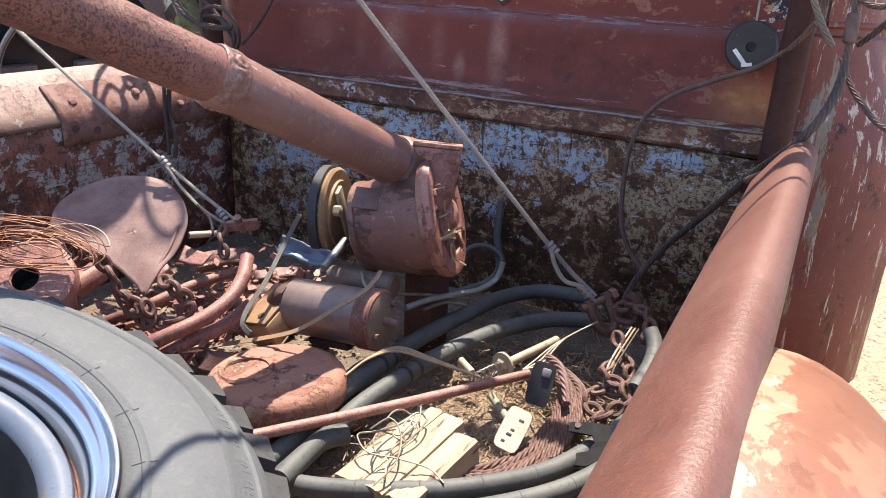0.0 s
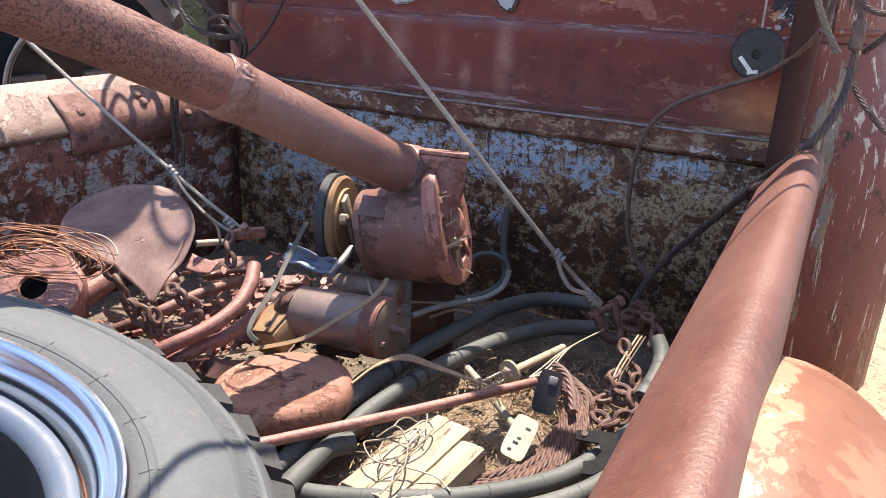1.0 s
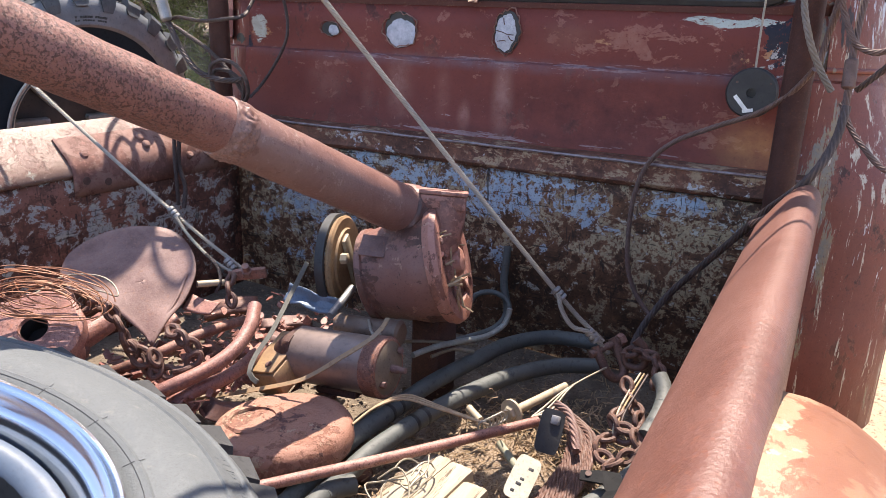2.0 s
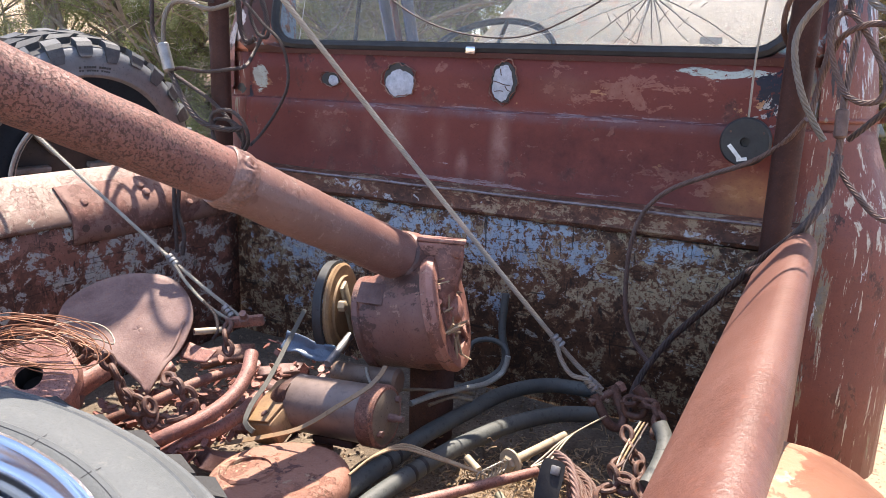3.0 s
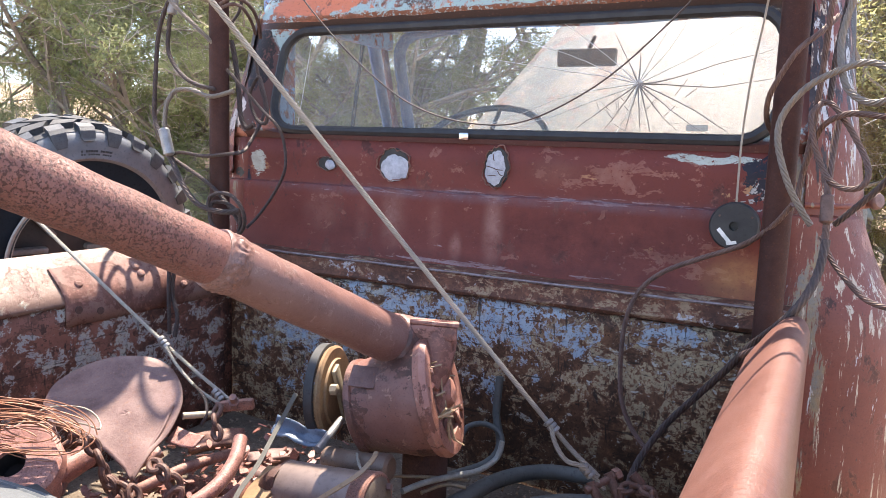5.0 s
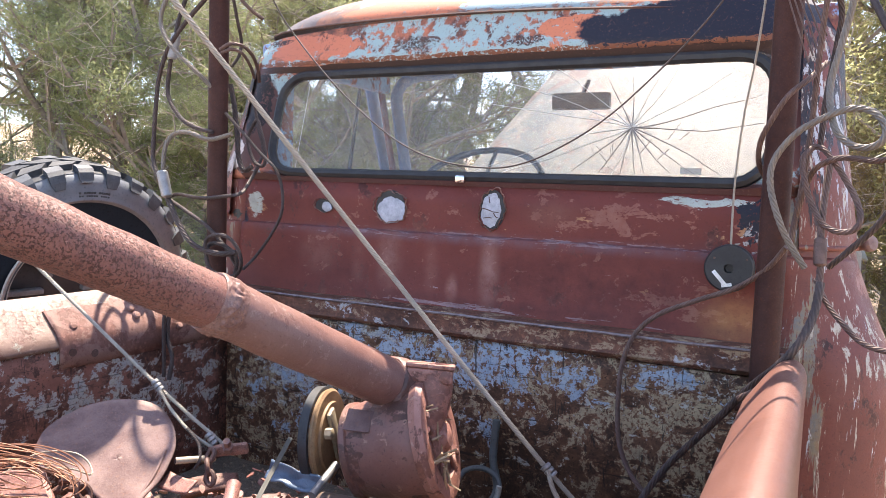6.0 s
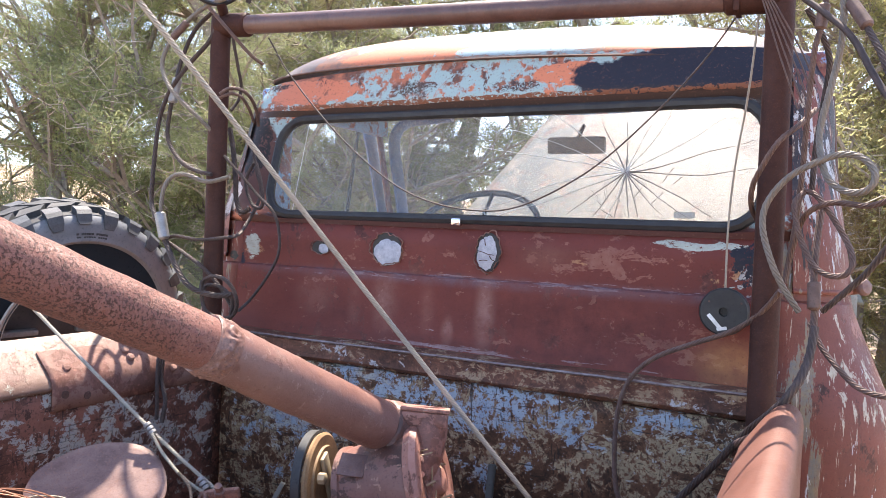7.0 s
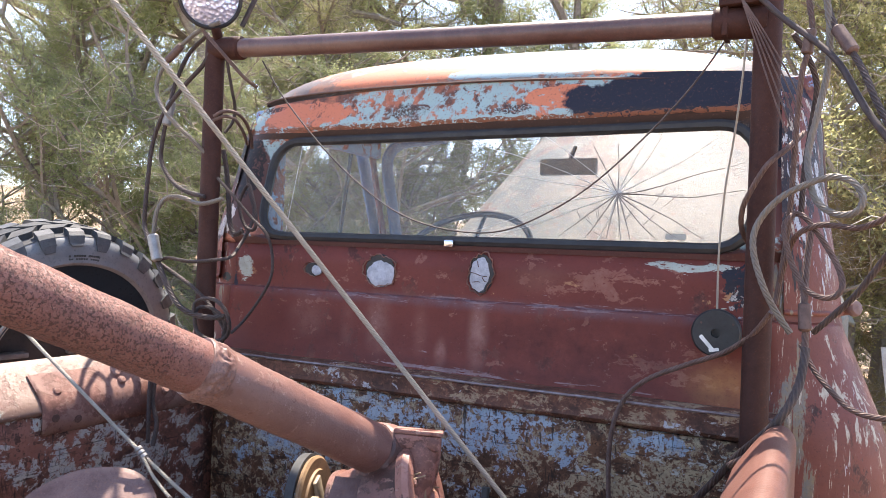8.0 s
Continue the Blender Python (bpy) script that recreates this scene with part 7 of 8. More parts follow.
def build_shackle():
    s = thing("shackle", "rusted steel shackle with a hook at the end of the stay", "shackle", HOOK)
    d = Vector((0.55, -0.15, -0.82)).normalized()
    side = Vector((0.6, 0.75, 0.3)).normalized()
    u = [HOOK + side * (0.019 * math.cos(t)) + d * (0.026 * math.sin(t) + (0.022 if t > 0 else 0)) for t in [math.pi * k / 12 for k in range(13)]]
    part("bow", Geo().sweep([HOOK + side * 0.019 - d * 0.022] + u + [HOOK - side * 0.019 - d * 0.022], 0.0085, 12), M_CHAIN, s)
    part("pin", Geo().sweep([HOOK - side * 0.034 - d * 0.012, HOOK + side * 0.034 - d * 0.012], 0.0075, 10), M_CHAIN, s)
    part("pin_head", Geo().lathe([(0.012, 0), (0.012, 0.012), (0, 0.013)], 6, along(HOOK + side * 0.028 - d * 0.012, HOOK + side)), M_RUST, s)
    c2 = Vector((-0.258, 1.241, 0.926))
    part("hook", Geo().sweep(spline([c2 + Vector((0, 0, 0.03)), c2 + Vector((0.02, 0, 0.01)), c2 + Vector((0.015, 0, -0.02)), c2 + Vector((-0.012, 0, -0.022)), c2 + Vector((-0.02, 0, 0.0))], 0.004), 0.008, 10, lambda t: 1.1 - 0.4 * t), M_CHAIN, s)
    a = thing("anchor_plate", "small rusted anchor plate and bolt holding the thin stay", "anchor plate", (-0.916, 0.977, 1.03))
    p = Vector((-0.913, 0.973, 1.031))
    part("plate", Geo().box((-0.035, -0.006, -0.010), (0.035, 0.006, 0.010), 0.003, Matrix.Translation(p) @ pose(0, 0, 0, 10, -8, 25)), M_RUST, a)
    part("bolt", Geo().lathe([(0.010, 0), (0.010, 0.012), (0.007, 0.014), (0.007, 0.028), (0, 0.028)], 6, along(p, p + Vector((0.3, -0.5, 0.7)))), M_BLADE, a)


build_shackle()


def build_shovel():
    s = thing("shovel_head", "rusted round-point shovel blade leaning against the side wall", "shovel", (-1.044, 0.87, 0.9))
    c = Vector((-1.063, 0.850, 1.022))
    n = Vector((0.35, -0.45, 0.82)).normalized()
    e1 = Vector((0.791, 0.612, -0.0016))
    e2 = n.cross(e1)
    out = [(-125, 16), (-116, 59), (-84, 98), (-43, 124), (-3, 130), (36, 123), (68, 101), (92, 64), (103, 19), (98, -16), (87, -49), (69, -81), (54, -115), (43, -136), (27, -112), (-16, -68), (-67, -34), (-109, -15)]
    line = spline([Vector((x, y, 0)) for x, y in out + out[:1]], 6)
    m = len(line) - 1

    def pt(i, j):
        p = Vector((10, 0, 0)).lerp(line[round(i * m) % m], j)
        bow = 0.014 * ((p.x / 120) ** 2) + 0.016 * sstep(-40, -120, p.y) * sstep(-20, 120, p.x)
        return c + (e1 * p.x + e2 * p.y) * 0.001 + n * (bow + 0.0025 * noise.noise(p * 0.02))

    ob = part("blade", Geo().grid(pt, m, 12, close_u=True), M_BLADE, s)
    md = ob.modifiers.new("thickness", "SOLIDIFY")
    md.thickness = 0.003
    part("fold_rib", Geo().sweep(spline([c + (e1 * x + e2 * y) * 0.001 + n * 0.006 for x, y in ((88, 10), (74, -45), (46, -110))], 0.01), 0.003, 8), M_BLADE, s)
    wing = Geo().grid(lambda i, j: c + (e1 * (98 + 52 * i - 16 * j) + e2 * (-22 - 34 * i - 30 * j * (1 - 0.2 * i))) * 0.001 + n * (-0.012 + 0.02 * i * i), 10, 8)
    ob = solo("bent_sheet", wing, M_BOOM, "bent rusty offcut of sheet behind the shovel", "sheet metal")
    md = ob.modifiers.new("thickness", "SOLIDIFY")
    md.thickness = 0.003


build_shovel()


def pipe(label, pts, r, mat, name="pipe", category="pipe", group="rusty pipes", hollow=True):
    p = thing(name, label, category, pts[0], group)
    line = spline(pts, 0.012)
    part("tube", Geo().sweep(line, r, 18), mat, p)
    if hollow:
        d = (line[0] - line[1]).normalized()
        part("bore", Geo().lathe([(r * 0.72, -0.01), (r * 0.72, 0.0006), (0, 0.0006)], 16, along(line[0], line[0] + d)), M_DARKRUST, p)
    return p


pipe("bent rusty pipe resting on scrap", [(-0.833, 0.901, 1.01), (-0.813, 0.867, 0.99), (-0.802, 0.819, 0.97), (-0.809, 0.772, 0.955), (-0.825, 0.726, 0.945), (-0.853, 0.689, 0.93)], 0.0118, M_BOOM)
pipe("bent rusty pipe resting on scrap", [(-0.825, 0.907, 0.93), (-0.806, 0.84, 0.93), (-0.808, 0.79, 0.925), (-0.824, 0.745, 0.92), (-0.848, 0.698, 0.9)], 0.0115, M_BOOM)
pipe("straight rusty pipe under the chains", [(-0.904, 0.95, 0.95), (-0.924, 0.86, 0.95), (-0.959, 0.778, 0.93), (-1.003, 0.722, 0.91)], 0.009, M_RUST)
pipe("long straight rusty steel rod with a rounded end", [(-0.347, 1.001, 0.885), (-0.473, 0.798, 0.895), (-0.589, 0.621, 0.905)], 0.0078, M_BOOM, "rod", "rod", hollow=False)
pipe("short pale pipe lying by the winch", [(-0.724, 1.035, 1.023), (-0.716, 0.957, 0.997)], 0.007, M_FERRULE)
pipe("short cream pipe under the anchor plate", [(-0.966, 0.901, 1.022), (-0.934, 0.962, 1.015)], 0.006, M_CREAM)
pipe("cream painted pipe with a collar", [(-0.348, 1.137, 0.885), (-0.389, 1.017, 0.885)], 0.0075, M_CREAM, hollow=False)
pipe("short cream pipe among straw", [(-0.474, 1.014, 0.865), (-0.443, 0.995, 0.86)], 0.0065, M_CREAM)
pipe("grey-green pipe half buried in straw", [(-0.394, 0.963, 0.85), (-0.346, 0.926, 0.84)], 0.0065, plain("green_grey", (0.22, 0.22, 0.15), (0.3, 0.28, 0.2), 30, 0.7))

# washers and spring on the cream pipe
_p, _q = Vector((-0.389, 1.017, 0.885)), Vector((-0.348, 1.137, 0.885))
solo("washer", Geo().lathe([(0.008, -0.002), (0.022, -0.002), (0.022, 0.002), (0.008, 0.002)], 28, along(_p.lerp(_q, -0.10), _q), closed=True), M_CREAM, "large cream washer on the pipe", "washer")
solo("hex_nut", Geo().lathe([(0.012, 0.004), (0.013, 0.006), (0.013, 0.016), (0.010, 0.019), (0, 0.019)], 6, along(_p.lerp(_q, -0.02), _p.lerp(_q, -1))), M_CREAM, "cream painted hexagon nut", "nut")
solo("coil_spring", Geo().sweep([_p + (_p - _q).normalized() * (0.03 + 0.0011 * k) + Vector((0, 0, 0.010 * math.cos(k * 0.8))) + Vector((0.44, 0.9, 0)) * 0.010 * math.sin(k * 0.8) for k in range(50)], 0.0016, 6), M_WIRE, "small steel coil spring", "spring")

# rubber hoses
for _pts, _r, _label in (
    ([(-0.363, 1.402, 0.86), (-0.463, 1.376, 0.86), (-0.52, 1.285, 0.865), (-0.543, 1.164, 0.87), (-0.568, 1.034, 0.87), (-0.58, 0.931, 0.865), (-0.591, 0.84, 0.86), (-0.595, 0.772, 0.85), (-0.593, 0.691, 0.84), (-0.603, 0.649, 0.83)], 0.0150, "thick black rubber hose curving across the bed"),
    ([(-0.327, 1.301, 0.86), (-0.401, 1.258, 0.86), (-0.453, 1.172, 0.865), (-0.487, 1.071, 0.87), (-0.512, 0.983, 0.87), (-0.532, 0.897, 0.865), (-0.545, 0.827, 0.86), (-0.552, 0.756, 0.85), (-0.554, 0.692, 0.845), (-0.556, 0.634, 0.84)], 0.0150, "thick black rubber hose curving across the bed"),
    ([(-0.171, 0.973, 0.88), (-0.199, 0.899, 0.87), (-0.234, 0.822, 0.865), (-0.279, 0.762, 0.865), (-0.346, 0.701, 0.865), (-0.429, 0.658, 0.86), (-0.506, 0.629, 0.855), (-0.568, 0.626, 0.85)], 0.0135, "thick grey rubber hose lying in front of the board"),
    ([(-0.146, 0.908, 0.88), (-0.189, 0.815, 0.87), (-0.235, 0.752, 0.865), (-0.306, 0.686, 0.86), (-0.376, 0.639, 0.86)], 0.0135, "thick grey rubber hose lying in front of the board"),
    ([(-0.518, 0.738, 0.865), (-0.533, 0.702, 0.87), (-0.532, 0.652, 0.87), (-0.528, 0.607, 0.87)], 0.0145, "cut end of a thick rubber hose"),
    ([(-0.194, 1.138, 0.946), (-0.178, 1.116, 0.93), (-0.175, 1.075, 0.915), (-0.183, 1.027, 0.896)], 0.0135, "ribbed grey hose end by the side rail"),
):
    _h = thing("rubber_hose", _label, "hose", _pts[0], "rubber hoses")
    _line = spline(_pts, 0.012)
    part("hose_wall", Geo().sweep(_line, _r, 20), M_HOSE, _h)
    if _label.startswith("thick black"):
        for _k, _q in enumerate(_line):
            if abs(_q.y - (0.955 if _pts[0][1] > 1.35 else 0.945)) < 0.006 or abs(_q.y - (0.925 if _pts[0][1] > 1.35 else 0.915)) < 0.006:
                _d = (_line[_k + 1] - _line[_k - 1]).normalized()
                part("tape_ring", Geo().lathe([(_r * 0.99, -0.004), (_r * 1.04, -0.003), (_r * 1.04, 0.003), (_r * 0.99, 0.004)], 20, along(_q, _q + _d)), M_SEAL, _h, "black tape wound round the hose")
    for _k in range(4, len(_line) - 2, 6):
        if _label.startswith(("thick grey", "cut", "ribbed")):
            _d = (_line[_k + 1] - _line[_k - 1]).normalized()
            part("band", Geo().lathe([(_r * 0.99, -0.0012), (_r * 1.035, 0), (_r * 0.99, 0.0012)], 20, along(_line[_k], _line[_k] + _d)), M_HOSE, _h)
rope("thin grey cable curling out of the starter", [(-0.589, 1.022, 0.93), (-0.571, 1.076, 0.93), (-0.549, 1.146, 0.92), (-0.532, 1.209, 0.91), (-0.518, 1.257, 0.92), (-0.513, 1.268, 0.95)], 0.0055, plain("grey_cable", (0.28, 0.30, 0.28), (0.18, 0.18, 0.16), 40, 0.6), "", "hose", name="cable", category="cable")
rope("thin pale cable end on the floor", [(-0.634, 1.063, 0.93), (-0.591, 1.112, 0.92), (-0.541, 1.18, 0.9)], 0.003, M_TIEWIRE, "", "hose", name="cable", category="cable")
rope("thin pale cable end on the floor", [(-0.589, 1.089, 0.9), (-0.569, 1.14, 0.9), (-0.541, 1.169, 0.89)], 0.0035, M_TIEWIRE, "", "hose", name="cable", category="cable")
for _k in range(3):
    rope("grey twisted wires stretched from the shackle", [(-0.29, 1.176, 0.92), Vector((-0.331, 1.096, 0.905)) + Vector((0.004 * _k, 0, 0.003 * _k)), Vector((-0.349, 1.026, 0.895)) + Vector((0.007 * _k, 0, 0)), (-0.357, 0.999, 0.89)], 0.0018, M_TIEWIRE, "twisted wires", "wire", name="thin_wire", category="wire")
for _k in range(3):
    rope("yellow and brown wires trailing over the hoses", [(-0.576, 0.82, 0.9), Vector((-0.57, 0.873, 0.905)) + Vector((0, 0.003 * _k, 0)), Vector((-0.542, 0.911, 0.91)) + Vector((0, 0.004 * _k, 0.002 * _k)), Vector((-0.486, 0.922, 0.905)) + Vector((0, 0.004 * _k, 0)), (-0.405, 0.942, 0.89)], 0.0021, M_STRAW, "coloured wires", "wire", name="thin_wire", category="wire")
for _k, _m in enumerate((M_CREAM, M_TAN, M_DARKWIRE)):
    rope("coloured wires bent down beside the chain", [Vector((-0.229, 1.166, 0.93)) + Vector((0.006 * _k, 0, 0)), Vector((-0.233, 1.103, 0.92)) + Vector((0.006 * _k, 0, 0)), Vector((-0.234, 1.047, 0.91)) + Vector((0.005 * _k, 0, 0)), Vector((-0.231, 1.018, 0.89)) + Vector((0.004 * _k, 0, 0))], 0.0018, _m, "coloured wires", "wire", name="thin_wire", category="wire")


def strap(name, label, category, pts, w, mat, up=(0, 0, 1), thick=0.002):
    line, g = spline(pts, 0.01), Geo()
    vs, fs = [], []
    for i, p in enumerate(line):
        d = (line[min(i + 1, len(line) - 1)] - line[max(i - 1, 0)]).normalized()
        s = d.cross(Vector(up)).normalized()
        n = s.cross(d) * thick
        vs += [p - s * w / 2, p + s * w / 2, p + s * w / 2 + n, p - s * w / 2 + n]
    for i in range(len(line) - 1):
        for k in range(4):
            fs.append((i * 4 + k, i * 4 + (k + 1) % 4, i * 4 + 4 + (k + 1) % 4, i * 4 + 4 + k))
    fs += [(0, 3, 2, 1), tuple(len(vs) - 4 + k for k in range(4))]
    return solo(name, g.add(vs, fs), mat, label, category)


strap("drive_belt", "grey drive belt looped down from the pulley", "belt", [(-0.806, 1.01, 1.06), (-0.79, 0.942, 1.022), (-0.773, 0.875, 0.987), (-0.764, 0.822, 0.964), (-0.753, 0.797, 0.947), (-0.732, 0.792, 0.94)], 0.0075, plain("grey_belt", (0.060, 0.058, 0.050), (0.09, 0.086, 0.075), 40, 0.7), (0.5, -0.8, 0.3), 0.005)
strap("webbing_strap", "faded orange and grey strap draped over the starter", "strap", [(-0.899, 0.797, 0.854), (-0.834, 0.813, 0.879), (-0.773, 0.825, 0.9), (-0.698, 0.84, 0.929), (-0.66, 0.85, 0.953), (-0.634, 0.865, 0.974), (-0.612, 0.883, 0.991), (-0.602, 0.913, 1.0), (-0.606, 0.955, 1.006), (-0.614, 0.978, 1.008)], 0.0075, plain("faded_strap", (0.34, 0.21, 0.11), (0.20, 0.17, 0.13), 14, 0.8), (0.2, -0.5, 0.8))
rope("thin grey lead bent over the solenoid", [(-0.662, 0.994, 0.989), (-0.641, 0.969, 0.984), (-0.621, 0.952, 0.984), (-0.614, 0.958, 0.99)], 0.0026, M_WIRE, "", "hose", name="cable", category="cable")


def plate(name, label, category, at, normal, spin, w, h, mat, holes, extra=()):
    t = thing(name, label, category, at)
    m = along(at, Vector(at) + Vector(normal)) @ Matrix.Rotation(radians(spin), 4, "Z")
    n = 32
    ring = []
    for k in range(n):
        a = 2 * math.pi * k / n
        e = (abs(math.cos(a)) ** 6 + abs(math.sin(a)) ** 6) ** (-1 / 6)
        ring.append((w / 2 * math.cos(a) * e, h / 2 * math.sin(a) * e))
    vs = [m @ Vector((x, y, z)) for z in (-0.0015, 0.0015) for x, y in ring]
    fs = [tuple(range(n))[::-1], tuple(range(n, 2 * n))] + [(k, (k + 1) % n, n + (k + 1) % n, n + k) for k in range(n)]
    part("sheet", Geo().add(vs, fs), mat, t, smooth=False)
    for x, y, a, b in holes:
        part("slot", Geo().box((x - a, y - b, -0.0018), (x + a, y + b, 0.0019), min(a, b) * 0.6, m), M_SEAL, t, "dark cut-out slot")
    for x, y, a, b in extra:
        part("stud", Geo().box((x - a, y - b, 0.0), (x + a, y + b, 0.0045), min(a, b) * 0.3, m), M_FERRULE, t, "bright square stud")
    return t


plate("black_plate", "black steel plate with a square stud, standing in straw", "steel plate", (-0.31, 0.953, 0.903), (0.35, -0.75, 0.55), -14, 0.036, 0.066, M_SEAL, (), ((0.004, 0.018, 0.007, 0.007),))
plate("pale_plate", "cream steel plate with slots, lying on straw", "steel plate", (-0.313, 0.857, 0.877), (0.25, -0.55, 0.8), -24, 0.036, 0.066, plain("cream_sheet", (0.50, 0.47, 0.38), (0.40, 0.36, 0.27), 30, 0.45), ((0.006, 0.016, 0.005, 0.0035), (0.0, -0.002, 0.004, 0.003), (-0.002, -0.010, 0.0055, 0.004), (-0.006, -0.022, 0.004, 0.0035)))


def build_bracket():
    t = thing("black_bracket", "black curved steel bracket beside the side rail", "bracket", (-0.206, 0.866, 0.883))
    m = along(Vector((-0.211, 0.865, 0.887)), Vector((-0.211, 0.865, 0.887)) + Vector((-0.05, -0.45, 0.85))) @ Matrix.Rotation(radians(24), 4, "Z")
    out = [(-20, 34), (10, 30), (34, 24), (38, 0), (30, -22), (2, -36), (-46, -30), (-48, -22), (-18, -16), (4, -14), (14, -2), (10, 10), (-2, 14), (-22, 20)]
    k = len(out)
    vs = [m @ Vector((x * 0.001, y * 0.001, h + 0.004 * math.sin(x * 0.05))) for h in (-0.002, 0.002) for x, y in out]
    part("hooked_plate", Geo().add(vs, [tuple(range(k))[::-1], tuple(range(k, 2 * k))] + [(i, (i + 1) % k, k + (i + 1) % k, k + i) for i in range(k)]), plain("black_enamel", (0.010, 0.010, 0.011), (0.02, 0.02, 0.02), 30, 0.7, 0, 0.1, 0.15), t, smooth=False)
    part("bolt_hole", Geo().lathe([(0.0045, -0.003), (0.0045, 0.0032), (0, 0.0032)], 14, m @ Matrix.Translation((-0.009, 0.027, -0.001))), M_DARKRUST, t)


build_bracket()

# rusty wire rope lying in a slack coil
_mid = Vector((-0.415, 0.969, 0.85))
for _k in range(6):
    _pts = [Vector(p) for p in ((-0.352, 0.772, 0.842), (-0.319, 0.801, 0.845), (-0.294, 0.854, 0.848), (-0.284, 0.909, 0.852), (-0.284, 0.964, 0.858), (-0.298, 1.02, 0.862), (-0.333, 1.072, 0.862), (-0.369, 1.087, 0.86))]
    _s = [1 + (0.055 * _k if 0 < i < 6 else 0.02 * _k) for i in range(8)]
    _pts = [_mid + (p - _mid) * q + Vector((0, 0, 0.004 * ((_k + i) % 2))) for i, (p, q) in enumerate(zip(_pts, _s))]
    rope("brown wire rope in a slack coil on the bed floor", _pts, 0.0060, M_CHAIN, "coiled wire rope")
rope("pinkish rope bent over the black plate", [(-0.332, 1.044, 0.9), (-0.304, 1.023, 0.9), (-0.281, 0.986, 0.89), (-0.268, 0.957, 0.88)], 0.0065, M_BLADE, "coiled wire rope")


def build_castings():
    t = thing("axle_casting", "rusted axle casting with a bored end", "axle casting", (-1.087, 0.682, 0.98))
    c = Vector((-0.976, 0.599, 1.045))
    n = Vector((0.34, -0.52, 0.78))
    m = along(c, c + n)
    part("flange", Geo().lathe([(0.0185, -0.004), (0.021, 0.0), (0.060, -0.001), (0.066, -0.007), (0.066, -0.03), (0.045, -0.036), (0.042, -0.10), (0, -0.10)], 48, m, caps=False), M_BOOM, t)
    part("bore", Geo().lathe([(0.0195, -0.003), (0.0185, -0.034), (0, -0.034)], 32, m, caps=False), M_SEAL, t, "dark bore")
    a, b = Vector((-1.004, 0.744, 1)), Vector((-1.017, 0.629, 0.96))
    part("arm", Geo().lathe([(0.0, 0), (0.018, 0.0), (0.0195, 0.004), (0.0195, (b - a).length)], 28, along(a, b)), M_BOOM, t)
    part("arm", Geo().sweep([(-1.098, 0.614, 1.03), (-1.033, 0.655, 1.05), (-1.01, 0.692, 1.06)], 0.017, 18, lambda q: 1.1 - 0.25 * q), M_BLADE, t)
    part("web", Geo().box((-0.05, -0.035, -0.02), (0.06, 0.035, 0.0), 0.008, Matrix.Translation(Vector((-1.046, 0.669, 0.99))) @ along((0, 0, 0), n).to_3x3().to_4x4()), M_BLADE, t)
    # scrap sheet pieces that fill the corner
    rnd = random.Random(31)
    for k, (x, y, z, w, h) in enumerate(((-1.02, 0.86, 0.90, 0.10, 0.03), (-0.90, 0.93, 0.90, 0.12, 0.035), (-0.86, 1.02, 0.90, 0.09, 0.05), (-0.80, 0.93, 0.885, 0.10, 0.03), (-0.98, 0.74, 0.90, 0.10, 0.04), (-0.78, 0.80, 0.88, 0.10, 0.03), (-0.70, 0.90, 0.87, 0.08, 0.03), (-1.12, 0.62, 0.92, 0.12, 0.05), (-1.22, 0.75, 0.92, 0.12, 0.06), (-0.86, 0.70, 0.87, 0.12, 0.05), (-0.76, 0.66, 0.86, 0.1, 0.05), (-0.93, 1.10, 0.89, 0.1, 0.03), (-1.2, 1.0, 0.90, 0.14, 0.05), (-1.1, 1.12, 0.88, 0.12, 0.04), (-0.62, 0.60, 0.84, 0.09, 0.04), (-0.52, 0.66, 0.82, 0.04, 0.012), (-0.515, 0.69, 0.825, 0.03, 0.012), (-0.56, 0.80, 0.83, 0.06, 0.015))):
        m = Matrix.Translation((x, y, z)) @ Euler((rnd.gauss(0, 0.35), rnd.gauss(0, 0.35), rnd.uniform(0, 3))).to_matrix().to_4x4()
        g = Geo()
        bend = rnd.uniform(-0.5, 0.5)
        g.grid(lambda i, j: m @ Vector(((i - 0.5) * w, (j - 0.5) * h, bend * w * (i - 0.5) ** 2 + 0.004 * noise.noise(Vector((i * 3 + k, j * 3, 0))))), 10, 6)
        ob = solo("scrap_plate", g, (M_BOOM, M_RUST, M_BLADE)[k % 3], "bent piece of rusted scrap plate", "scrap", "scrap plates")
        md = ob.modifiers.new("thickness", "SOLIDIFY")
        md.thickness = 0.012 + 0.008 * (k % 3)
    # flakes of rust that lie between the pieces
    flakes = Geo()
    for _ in range(900):
        x, y = rnd.gauss(-0.86, 0.12), rnd.gauss(0.82, 0.14)
        if not (-1.3 < x < -0.74 and 0.5 < y < 1.2) or (x > -0.80 and y < 0.86):
            continue
        k = rnd.uniform(0.004, 0.016)
        e = Matrix.Translation((x, y, 0.875 + rnd.uniform(0, 0.045))) @ Euler((rnd.gauss(0, 0.5), rnd.gauss(0, 0.5), rnd.uniform(0, 6))).to_matrix().to_4x4()
        ring = [(k * rnd.uniform(0.6, 1.2) * math.cos(q), k * rnd.uniform(0.3, 0.8) * math.sin(q)) for q in (0, 1.1, 2.0, 3.2, 4.4, 5.4)]
        flakes.add([e @ Vector((px, py, h)) for h in (0, 0.0022) for px, py in ring], [(5, 4, 3, 2, 1, 0), (6, 7, 8, 9, 10, 11)] + [(q, (q + 1) % 6, 6 + (q + 1) % 6, 6 + q) for q in range(6)])
    solo("rust_flakes", flakes, M_BOOM, "pinkish flakes of rust scattered between the scrap", "rust flakes", kind="stuff", smooth=False)
